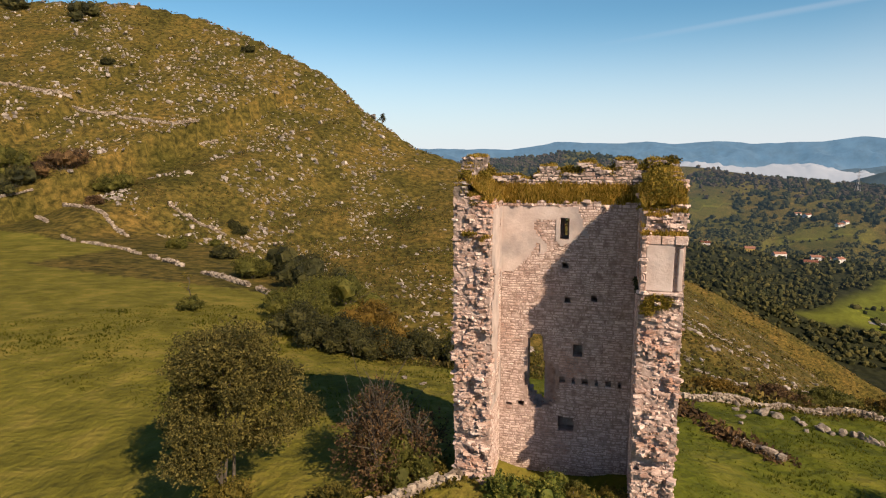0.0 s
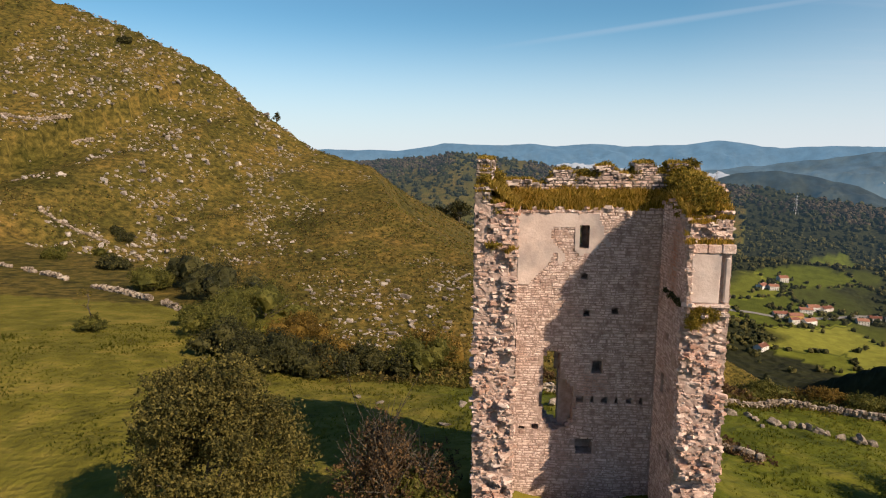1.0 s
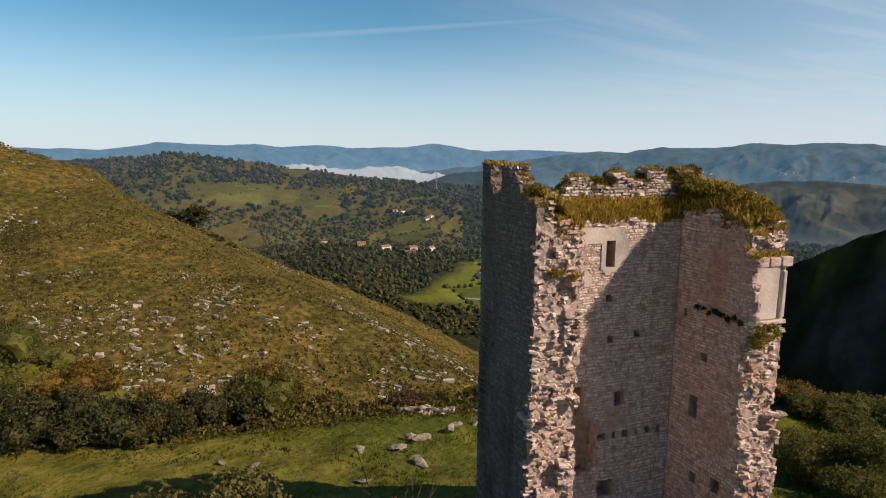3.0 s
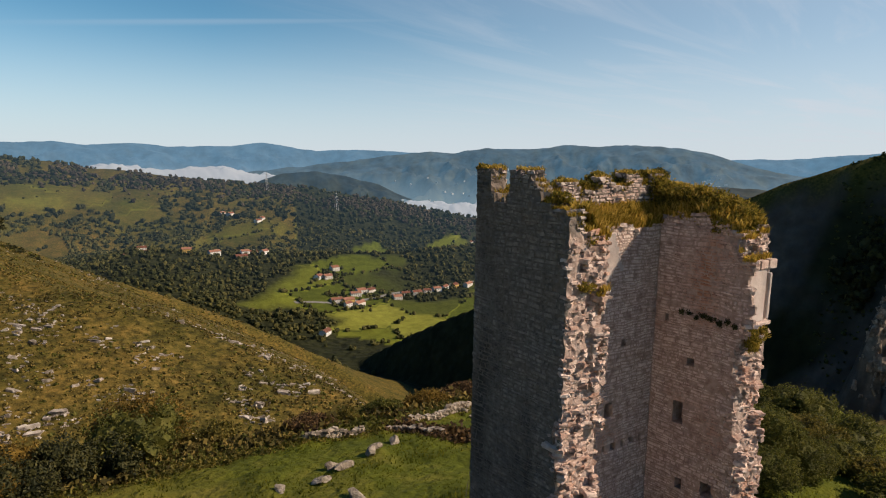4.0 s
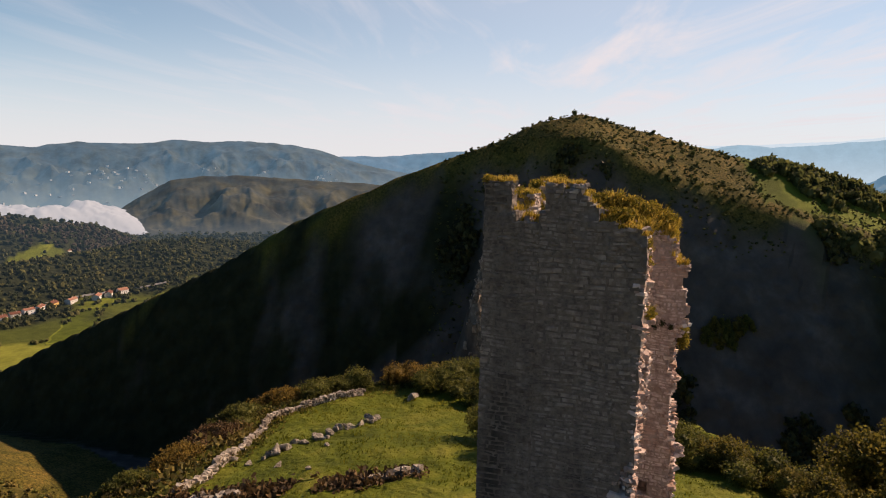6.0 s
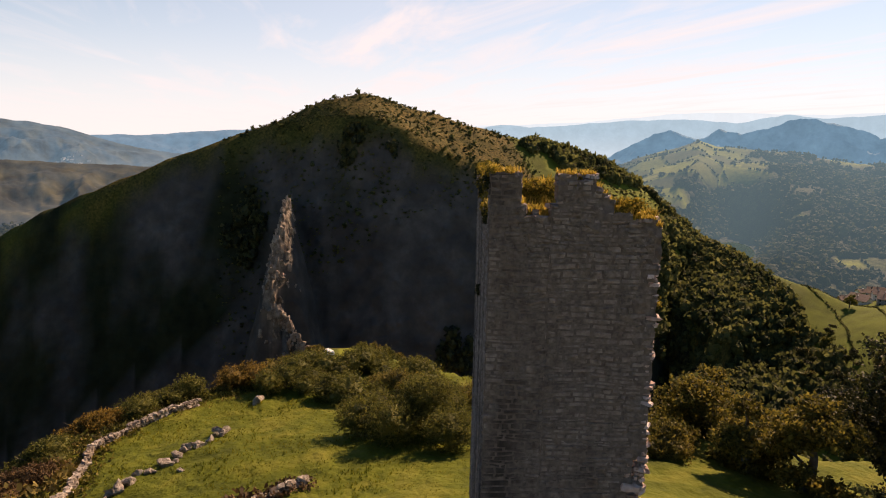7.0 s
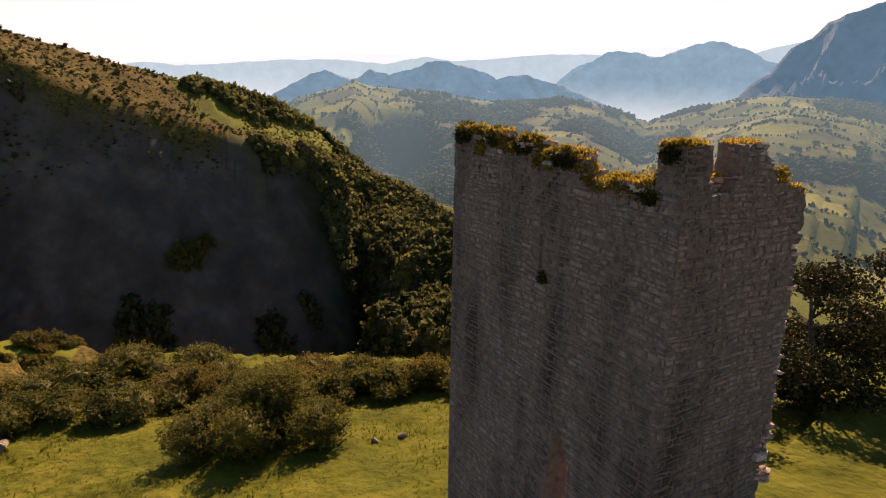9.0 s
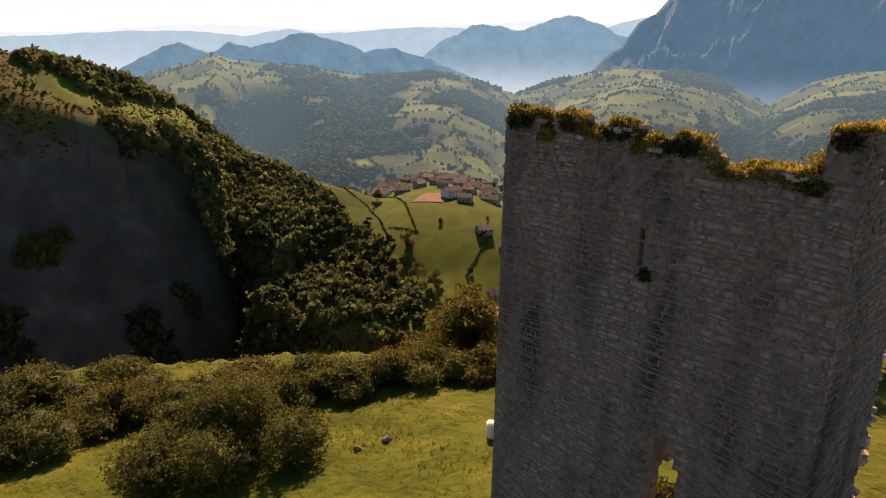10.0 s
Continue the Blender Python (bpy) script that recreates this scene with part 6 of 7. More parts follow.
NW = [(-14.5, 64, 2.6, 3.8, LEAF_DARK), (-12, 61, 2.3, 3.2, LEAF_DARK), (-9.5, 61, 2.4, 3.6, LEAF_DARK), (-7, 59.6, 2.2, 3.2, LEAF_DARK), (-4.6, 60.4, 2.2, 3.3, LEAF_AUTUMN), (-2.4, 59.6, 2.0, 3.0, LEAF_DARK), (0.2, 60.2, 2.2, 2.6, LEAF_DARK), (-16.5, 70, 3.0, 4.2, LEAF), (-18, 77, 3.2, 4.0, LEAF),
      (3.2, 62, 3.0, 3.8, LEAF), (5.8, 65.5, 3.2, 5.2, LEAF_AUTUMN), (8.5, 62, 2.0, 2.0, LEAF_YELLOW), (-14, 86, 4.5, 5.0, LEAF), (-20, 97, 4.5, 5.5, LEAF_DARK), (-27, 107, 5.0, 6.0, LEAF_DARK), (-32, 104, 3.5, 3.6, LEAF), (-9, 74, 2.6, 3.0, LEAF_AUTUMN)]
for k, (x, y, rad, h, lf) in enumerate(NW):
    rad, h = rad * 1.3, h * 1.15
    bush({LEAF_AUTUMN: "golden autumn bush beside the meadow wall", LEAF_DARK: "dense dark green bush along the meadow wall", LEAF_BROWN: "brown autumn shrub along the meadow wall", LEAF_YELLOW: "yellowing autumn bush beyond the meadow wall", LEAF: "green bush beyond the meadow wall"}[lf], x, y, rad, h, lf, 530 + k, n=1700, size=0.22, group="bushes along the north wall")
tree("thin bare young tree with a pale trunk", -30, 73, 5.0, 1.1, LEAF_YELLOW, 560, n=60, size=0.2, trunk=0.09)
bush("grey-green bush under the young tree", -29.5, 72, 1.7, 2.0, LEAF, 561, n=420, size=0.2)
HILL = [(-166, 301, 8.5, 8.5, LEAF_DARK), (-201, 310, 8, 7, LEAF_DARK), (-134, 260, 2.6, 3, LEAF_DARK), (-114, 190, 8.0, 8.5, LEAF_BROWN), (-102, 195, 6.5, 7, LEAF), (-122, 180, 7, 7, LEAF_DARK), (-128, 186, 7.5, 8.5, LEAF), (-60, 183, 3.0, 2.6, LEAF_DARK), (-98, 176, 3.2, 3, LEAF_BROWN), (-70, 168, 3, 2.6, LEAF), (-53, 150, 3.2, 3, LEAF), (-45, 128, 3, 3, LEAF_DARK), (-90, 300, 3, 2.5, LEAF_DARK), (-60, 140, 2.4, 2.2, LEAF)]
for k, (x, y, rad, h, lf) in enumerate(HILL):
    bush({LEAF_DARK: "dark evergreen bush on the hillside", LEAF_BROWN: "brown shrub on the hillside", LEAF: "green bush on the hillside"}[lf], x, y, rad, h, lf, 570 + k, n=800, size=0.42, group="bushes on the hill")
tree("small windswept tree on the ridge", -27, 284, 4.6, 1.9, LEAF_DARK, 590, n=150, size=0.4, trunk=0.2)
tree("round dark tree on the crest of the spur", 74, 388, 15, 7.5, LEAF_DARK, 591, n=620, size=1.2, trunk=0.3, bare=0.15)
# two stretched dark bushes added in place of a shadow strip by the tree
bush("dark bush strip standing in for shadow on the spur", 62, 392, 5.0, 3.6, LEAF_DARK, 592, n=260, size=0.9, stretch=2.4, heading=-0.4)
bush("dark bush strip standing in for shadow on the spur", 84, 380, 5.0, 3.4, LEAF_DARK, 593, n=260, size=0.9, stretch=2.2, heading=-0.4)

bush("big rounded gorse bush in the meadow", 27.4, 26.6, 4.1, 4.6, LEAF, 600, n=10500, size=0.15, stretch=1.75, heading=0.98)
EAST = [(44.5, 36.8, 3.0, 2.8, LEAF), (41.0, 31.0, 3.0, 2.9, LEAF), (40.5, 26.5, 3.0, 2.8, LEAF_YELLOW), (37.0, 23.6, 2.6, 2.5, LEAF), (33.6, 21.5, 2.4, 2.3, LEAF_YELLOW), (30.6, 20.0, 2.2, 2.3, LEAF), (28.4, 17.8, 2.2, 2.4, LEAF), (26.3, 15.6, 2.3, 2.6, LEAF_YELLOW), (24.0, 13.6, 2.3, 2.6, LEAF), (21.6, 11.8, 2.2, 2.4, LEAF_YELLOW),
        (47.5, 41.0, 3.0, 2.8, LEAF_AUTUMN), (46.0, 45.5, 2.8, 2.6, LEAF), (42.6, 48.6, 2.6, 2.2, LEAF), (39.0, 51.6, 2.6, 2.0, LEAF_AUTUMN), (34.0, 53.6, 2.4, 1.7, LEAF), (29.0, 53.0, 2.2, 1.4, LEAF_BROWN), (24.0, 52.6, 2.0, 1.3, LEAF_AUTUMN), (48.5, 34.0, 3.2, 3.0, LEAF), (51.5, 38.5, 3.0, 2.6, LEAF_YELLOW), (45.0, 24.5, 3.2, 3.0, LEAF), (49.5, 29.0, 3.0, 2.8, LEAF),
        (20.0, 54.2, 1.8, 1.4, LEAF), (13.5, 56.0, 1.8, 1.3, LEAF_BROWN), (17.0, 56.0, 2.0, 1.6, LEAF_YELLOW), (44.8, 51.5, 2.8, 2.4, LEAF), (32.0, 17.5, 2.4, 2.6, LEAF), (36.0, 19.0, 2.6, 2.6, LEAF_YELLOW)]
for k, (x, y, rad, h, lf) in enumerate(EAST):
    bush({LEAF_AUTUMN: "golden-brown autumn bush on the meadow edge", LEAF: "green gorse and bramble bush on the meadow edge", LEAF_YELLOW: "olive bush turning yellow on the meadow edge", LEAF_BROWN: "rusty bracken clump by the wall"}[lf], x, y, rad * 1.18, h, lf, 610 + k, n=1700, size=0.19, group="bushes round the meadow")
tree("broad yellowing tree below the meadow edge", 29.0, 3.6, 7.4, 4.8, LEAF_YELLOW, 650, n=3000, size=0.3, trunk=0.3, bare=0.2)
tree("yellowing tree below the meadow edge", 25.0, 5.6, 5.0, 3.4, LEAF_YELLOW, 651, n=1500, size=0.3, trunk=0.25, bare=0.2)
for k, (x, y, h, sp, lf) in enumerate([(15.5, 6.5, 6.5, 3.0, LEAF_YELLOW), (18.5, 8.0, 5.0, 2.6, LEAF_YELLOW), (11.5, 2.0, 10.0, 4.2, LEAF_DARK), (6.5, -2.5, 10.5, 4.4, LEAF_DARK), (1.5, -6.5, 10.5, 4.4, LEAF_DARK), (9.0, -7.0, 11.0, 4.5, LEAF_DARK), (15.0, 0.0, 8.0, 3.6, LEAF_DARK)]):
    tree("dense dark holm oak south of the tower" if lf is LEAF_DARK else "autumn-leaved tree south of the tower", x, y, h, sp, lf, 670 + k, n=1900, size=0.3, trunk=0.3, bare=0.08, group="grove south of the tower")


def round_bale(x, y):
    """A wrapped round bale lying on its side, with softened rims."""
    bm = bmesh.new()
    bmesh.ops.create_cone(bm, cap_ends=True, segments=28, radius1=0.48, radius2=0.48, depth=0.95, matrix=Matrix.Rotation(radians(90), 4, "Y"))
    bmesh.ops.bevel(bm, geom=[e for e in bm.edges if len(e.link_faces) == 2 and abs(e.calc_face_angle()) > 1], offset=0.09, segments=3, affect="EDGES")
    me = bpy.data.meshes.new("round_bale")
    bm.to_mesh(me)
    bm.free()
    me.materials.append(BALE)
    thing("round_bale", me, "pale wrapped round bale lying in the meadow grass", "bale", at=(x, y, ground_point(x, y) + 0.44)).rotation_euler = (0, 0, 0.6)


BALE = material("bale_wrap", [(0.62, 0.58, 0.40), (0.76, 0.72, 0.55)], 3.0, 0.45, 0.3, 8)
round_bale(14.9, 20.9)


# ---- woods and hedgerows across the valleys ----
CLUMPS = [clump(k, 18, 0.74, 0.52) for k in range(5)]
COPSE = [clump(k + 60, 8, 0.8, 0.55) for k in range(5)]
SINGLE = [clump(k + 30, 2, 0.9, 0.6) for k in range(3)]
SMALL = [clump(k + 9, 3, 0.85, 0.6) for k in range(4)]


def wood_mesh(name, x, y, size, seed, mat, templates, sink=0.38):
    r = np.random.default_rng(seed)
    out = []
    z = land(x, y)
    for q, (tv, tf) in enumerate(templates):
        sel = np.arange(len(x)) % len(templates) == q
        sc = size[sel][:, None] * np.column_stack([r.uniform(0.45, 0.62, sel.sum()), r.uniform(0.45, 0.62, sel.sum()), r.uniform(0.45, 0.75, sel.sum())])
        out.append(scatter(tv, tf, np.column_stack([x[sel], y[sel], z[sel] + size[sel] * sink]), sc, rotations(sel.sum(), 0.3, r)))
    return haze_on(make_mesh(name, *join(out), mat))


def southern_woods():
    """Close woods and thin hedges between the fields of the southern hills."""
    r = np.random.default_rng(86)
    n = 320000
    rr, az = np.sqrt(r.uniform(950 ** 2, 2650 ** 2, n)), r.uniform(96, 182, n)
    x, y = TX + rr * np.sin(np.radians(az)), TY + rr * np.cos(np.radians(az))
    sel = y < -200
    x, y, rr = x[sel], y[sel], rr[sel]
    w = wooded(x, y)
    border = field_cells(x, y)[1]
    shore = off_lake(x, y)
    wood = np.flatnonzero((w > 0.05) | (shore < 1.2))[:17000]
    hedge = np.flatnonzero((w < 0.05) & (border < 2.4) & (r.random(len(x)) < 0.75))[:8000]
    dry = (shore > 1.02) | ((shore > 0.6) & (land(x, y) > LAKE[2] + 3))
    wood, hedge = wood[dry[wood]], hedge[dry[hedge]]
    thing("distant_wood", wood_mesh("distant_wood", x[wood], y[wood], r.uniform(10, 18, len(wood)), 85, WOOD_HAZY, SMALL, 0.22), "hazy woods on the southern hills", "wood", kind="stuff")
    thing("distant_hedge", wood_mesh("distant_hedge", x[hedge], y[hedge], r.uniform(3.5, 8, len(hedge)), 87, WOOD_HAZY, SINGLE), "hedges between fields on the southern hills", "hedge", kind="stuff")


def valley_woods():
    r = np.random.default_rng(81)
    n = 160000
    rr, az = np.sqrt(r.uniform(380 ** 2, 1550 ** 2, n)), r.uniform(2, 182, n)
    x, y = TX + rr * np.sin(np.radians(az)), TY + rr * np.cos(np.radians(az))
    dh = nearest(x, y, CREST_HEATH)[0]
    dd, dz, ds = nearest(x, y, CREST_DARK)
    cell, border = field_cells(x, y)
    w = wooded(x, y)
    hedge = (border < np.where(az > 100, 2.2, 3.2)) & (r.random(n) < np.where(az > 100, 0.95, 0.6))
    keep = ((w > 0.0) & (r.random(n) < 0.34)) | hedge
    keep &= (off_lake(x, y) > 1.02) & (dh > 215) & ~((dd < 320) & (az > 50) & (az < 125)) & ~((dd < 22) & (az < 60)) & (open_field(x, y) | (np.hypot(x, y - 45) > 720))
    x, y, rr = x[keep][:21000], y[keep][:21000], rr[keep][:21000]
    size = r.uniform(5, 10.5, len(x)) * np.where(wooded(x, y) > 0, 1, np.where(y < 0, 0.5, 0.85))
    near = ~((np.hypot(x - TX, y - TY) > 950) & (y < -200))
    x, y, size = x[near], y[near], size[near]
    thing("valley_wood", wood_mesh("valley_wood", x, y, size, 82, WOOD_VALLEY, COPSE, 0.26), "dark green woods and hedgerows in the valley", "wood", kind="stuff")
    n = 260000
    rr, az = np.sqrt(r.uniform(1550 ** 2, 2650 ** 2, n)), r.uniform(2, 185, n)
    x, y = TX + rr * np.sin(np.radians(az)), TY + rr * np.cos(np.radians(az))
    cell, border = field_cells(x, y)
    keep = ((wooded(x, y) > 0.02) & (r.random(n) < 0.2)) | ((border < 2.2) & (r.random(n) < 0.5))
    keep &= (az < 182)
    x, y = x[keep][:17000], y[keep][:17000]
    size = np.where(wooded(x, y) > 0.02, r.uniform(8, 15, len(x)), r.uniform(2.8, 5, len(x)))
    far, south = np.hypot(x - TX, y - TY) > 2200, y < -200
    southern_woods()
    k = r.uniform(0, len(CREST_BROWN) - 1.001, 3400)
    i = k.astype(int)
    c = CREST_BROWN[i] + (k - i)[:, None] * (CREST_BROWN[i + 1] - CREST_BROWN[i])
    bx, by = c[:, 0] * (1 - np.abs(r.normal(0, 0.045, len(k)))), c[:, 1] * (1 - np.abs(r.normal(0, 0.045, len(k))))
    sel = fbm(bx, by, 160, 3, 79) > -0.25
    thing("brown_wood", wood_mesh("brown_wood", bx[sel], by[sel], r.uniform(6, 13, sel.sum()), 88, WOOD_BROWN, SMALL, 0.3), "bare brown woods along the crest of the far hill", "wood", kind="stuff")
    x, y, size, far = x[~south], y[~south], size[~south], far[~south]
    thing("distant_wood", wood_mesh("distant_wood", x[~far], y[~far], size[~far], 83, WOOD_HAZY, SMALL, 0.25), "hazy woods and hedges on the distant hills", "wood", kind="stuff")
    thing("distant_wood", wood_mesh("distant_wood", x[far], y[far], size[far], 84, WOOD_HAZY, SMALL, 0.25), "blue-hazed woods on the farthest hills", "wood", kind="stuff")


valley_woods()


def dark_hill_growth():
    """Scrub on the lit shoulder of the dark hill and trees along its southern spur."""
    r = np.random.default_rng(91)
    n = 40000
    t = r.uniform(0, 1, n)
    k = t * (len(CREST_DARK) - 1)
    i = np.minimum(k.astype(int), len(CREST_DARK) - 2)
    p = CREST_DARK[i] + (k - i)[:, None] * (CREST_DARK[i + 1] - CREST_DARK[i])
    ang, off = r.uniform(0, 2 * math.pi, n), np.where(t > 0.78, 200, 125) * np.sqrt(r.random(n))
    x, y = p[:, 0] + off * np.cos(ang), p[:, 1] + off * np.sin(ang)
    d, cz, s = nearest(x, y, CREST_DARK)
    scrub = (s > 0.3) & (s < 0.74) & (d < 92) & (r.random(n) < 0.75) & ~in_glade(x, y)
    sx, sy = x[scrub][:6500], y[scrub][:6500]
    size = r.uniform(0.5, 1.7, len(sx)) * (0.9 + 0.6 * fbm(sx, sy, 20, 3, 90))
    out = []
    for q, (tv, tf) in enumerate(TUSSOCKS):
        out.append(scatter(tv * (1.2, 1.2, 0.75), tf, np.column_stack([sx, sy, land(sx, sy) + 0.1])[q::4], size[q::4], rotations(len(sx[q::4]), 0.3, r)))
    thing("hill_scrub", make_mesh("hill_scrub", *join(out), HILLSCRUB), "brown scrub on the shoulder of the steep hill", "scrub", kind="stuff")
    tr = (((s > 0.58) & (fbm(x, y, 45, 3, 95) > np.where(s < 0.74, 0.05, -0.6)) & (d < 85)) | ((s > 0.66) & (d > 62) & (d < 200))) & (~is_beyond(x, y, CREST_DARK) | (d < 20)) & open_field(x, y) & ~in_glade(x, y)
    tx, ty = x[tr][:3000], y[tr][:3000]
    thing("hill_wood", wood_mesh("hill_wood", tx, ty, r.uniform(4, 10.5, len(tx)), 96, WOOD_FAR, CLUMPS, 0.3), "rounded oaks covering the southern spur", "wood", kind="stuff")
    ang, off = r.uniform(0, 2 * math.pi, n), 210 * np.sqrt(r.random(n))
    fx, fy = p[:, 0] + off * np.cos(ang), p[:, 1] + off * np.sin(ang)
    fd, _, fs = nearest(fx, fy, CREST_DARK)
    flid = np.interp(fs, [0, 0.32, 0.40, 0.48, 0.58, 0.7, 0.78, 0.85, 0.92, 1], [3, 6, 34, 62, 78, 70, 70, 125, 160, 165])
    face = (fd > flid + 6) & (fd < flid + 130) & (fs > 0.3) & ~is_beyond(fx, fy, CREST_DARK) & open_field(fx, fy) & (fbm(fx, fy, 35, 3, 93) > np.interp(fs, [0.3, 0.55, 0.70, 0.77], [0.46, 0.46, 0.42, -0.4])) & (np.hypot(fx - 385, fy - 20) > 60) & ~in_glade(fx, fy)
    fx, fy = fx[face][:1900], fy[face][:1900]
    # darker leaves than the spur's oaks: the face's shade is put into their colour
    thing("face_wood", wood_mesh("face_wood", fx, fy, r.uniform(4, 9, len(fx)), 98, LEAF_DARK, CLUMPS), "trees with shade-darkened leaves clinging to the steep face", "wood", kind="stuff")
    lone = (s > 0.3) & (s < 0.7) & (d < 85) & (r.random(n) < 0.05) & ~in_glade(x, y)
    lx, ly = x[lone][:240], y[lone][:240]
    thing("hill_bushes", wood_mesh("hill_bushes", lx, ly, r.uniform(1.8, 4, len(lx)), 97, WOOD_FAR, CLUMPS), "dark bushes dotted along the hill crest", "bushes", kind="stuff")


dark_hill_growth()


# ---- houses ----
ROOF = material("clay_roof", [(0.13, 0.055, 0.037), (0.23, 0.10, 0.068), (0.30, 0.15, 0.10)], 0.6, 0.85, 0.5, 4, random_object=0.5)
ROOF_DULL = material("dull_brown_roof", [(0.07, 0.047, 0.038), (0.135, 0.088, 0.068), (0.20, 0.14, 0.11)], 0.6, 0.85, 0.5, 4, random_object=0.5)
WHITEWASH = material("house_render_white", [(0.52, 0.50, 0.46), (0.75, 0.73, 0.70)], 0.5, 0.9, random_object=0.4)
OCHRE = material("house_render_ochre", [(0.50, 0.32, 0.10), (0.60, 0.40, 0.15)], 0.5, 0.9)
HOUSESTONE = material("house_stone", [(0.20, 0.18, 0.16), (0.34, 0.31, 0.28)], 0.7, 0.9, 0.5, 5)
PANE = material("window_dark", [(0.02, 0.025, 0.03), (0.04, 0.045, 0.05)], 2.0, 0.15)
CARAVAN = material("caravan_white", [(0.74, 0.74, 0.73), (0.84, 0.84, 0.82)], 1.0, 0.4)
RUBBER = material("tyre_rubber", [(0.02, 0.02, 0.02), (0.04, 0.04, 0.04)], 4.0, 0.8)
STEEL = material("galvanised_steel", [(0.30, 0.31, 0.32), (0.42, 0.43, 0.44)], 1.0, 0.5)
# most of the fog's brightness is emission, not sunlight
FOG = material("glowing_valley_fog", [(0.13, 0.135, 0.14), (0.17, 0.175, 0.18)], 0.006, 1.0, glow=(0.23, 0.27, 0.305))
WATER = material("lake_water", [(0.03, 0.07, 0.07), (0.05, 0.10, 0.10)], 0.01, 0.12)
EARTH = material("bare_earth", [(0.17, 0.09, 0.05), (0.26, 0.15, 0.085)], 0.1, 0.95, 0.4, 1)
ASPHALT = material("asphalt", [(0.16, 0.155, 0.15), (0.24, 0.23, 0.22)], 0.3, 0.9)


def slab_mesh(name, u0, u1, v0, v1, z0, z1, mat, bevel=0.0):
    bm = bmesh.new()
    bmesh.ops.create_cube(bm, size=1.0)
    for q in bm.verts:
        q.co = Vector(((u0 + u1) / 2 + q.co.x * (u1 - u0), (v0 + v1) / 2 + q.co.y * (v1 - v0), (z0 + z1) / 2 + q.co.z * (z1 - z0)))
    if bevel:
        bmesh.ops.bevel(bm, geom=bm.edges[:], offset=bevel, segments=2, affect="EDGES")
    me = bpy.data.meshes.new(name)
    bm.to_mesh(me)
    bm.free()
    me.materials.append(mat)
    return me


def house(label, x, y, w, d, h, heading, wall, roof, storeys=2, group="village houses"):
    """A gabled house: walls with gables, an overhanging two-sided roof, windows, a door and a chimney."""
    z = min(ground_point(x + a * d / 2, y + b * d / 2) for a in (-1, 1) for b in (-1, 1))
    ob = thing("house", None, label, "house", group, at=(x, y, z))
    ob.rotation_euler = (0, 0, heading)
    r = d * 0.27
    v = [(-w / 2, -d / 2, -0.5), (w / 2, -d / 2, -0.5), (w / 2, d / 2, -0.5), (-w / 2, d / 2, -0.5), (-w / 2, -d / 2, h), (w / 2, -d / 2, h), (w / 2, d / 2, h), (-w / 2, d / 2, h), (-w / 2, 0, h + r), (w / 2, 0, h + r)]
    part("wall", make_mesh("wall", np.array(v), [np.array([(0, 1, 5, 4), (2, 3, 7, 6), (3, 2, 1, 0)]), np.array([(1, 2, 6, 9, 5), (3, 0, 4, 8, 7)])], wall), ob)
    e, t = 0.5, 0.22
    k = r / (d / 2)
    rv, rf = [], []
    for s in (-1, 1):
        n = len(rv)
        for xx in (-w / 2 - e, w / 2 + e):
            rv += [(xx, s * (d / 2 + e), h - e * k + 0.05), (xx, 0, h + r + 0.05), (xx, 0, h + r + 0.05 + t), (xx, s * (d / 2 + e), h - e * k + 0.05 + t)]
        rf += [(n, n + 1, n + 2, n + 3), (n + 4, n + 7, n + 6, n + 5), (n, n + 4, n + 5, n + 1), (n + 3, n + 2, n + 6, n + 7), (n, n + 3, n + 7, n + 4)]
    part("roof", make_mesh("roof", np.array(rv), np.array(rf), roof), ob)
    part("chimney", slab_mesh("chimney", w * 0.2, w * 0.2 + 0.7, -0.2, 0.4, h + r * 0.5, h + r + 0.9, wall), ob)
    cols = max(2, int(w / 3.4))
    pane = slab_mesh("window", -0.5, 0.5, -0.05, 0.05, 0, 1.3, PANE)
    for s in (-1, 1):
        for f in range(storeys):
            for c in range(cols):
                if f == 0 and c == cols // 2 and s == -1:
                    dr = part("door", slab_mesh("door", -0.5, 0.5, -0.05, 0.05, 0, 2.1, BARK), ob)
                    dr.location = ((c + 0.5) / cols * w - w / 2, s * (d / 2 + 0.02), 0)
                    continue
                wn = part("window", pane, ob)
                wn.location = ((c + 0.5) / cols * w - w / 2, s * (d / 2 + 0.02), 0.9 + f * 2.8)
    return ob


def polar(az, dist, eye=(1, 45)):
    return eye[0] + dist * math.sin(radians(az)), eye[1] + dist * math.cos(radians(az))


r = np.random.default_rng(111)
NORTH_VILLAGE = [(800, 1409), (812, 1392), (836, 1313), (852, 1320), (520, 1050), (560, 1030), (594, 998), (610, 1012), (630, 1022), (642, 1000), (666, 874), (678, 864), (714, 889), (632, 787), (648, 776), (680, 794), (697, 800), (716, 797), (635, 763), (657, 760), (737, 752), (762, 757), (786, 752), (811, 750), (835, 748), (853, 744), (876, 740), (902, 728), (934, 706), (956, 700), (978, 690), (1267, 1009), (530, 690), (458, 1083)]
for k, (x, y) in enumerate(NORTH_VILLAGE):
    wall = OCHRE if k in (4, 14, 26) else WHITEWASH
    house("ochre house with a clay tile roof in the valley" if wall is OCHRE else "white house with a red clay tile roof in the valley", x, y, r.uniform(13, 21), r.uniform(9, 12), r.uniform(5.5, 8), r.uniform(-0.5, 0.5), wall, ROOF, group="houses of the northern village")
near = np.repeat(np.array(NORTH_VILLAGE, float), 6, 0)
ang, off = r.uniform(0, 2 * math.pi, len(near)), r.uniform(13, 38, len(near))
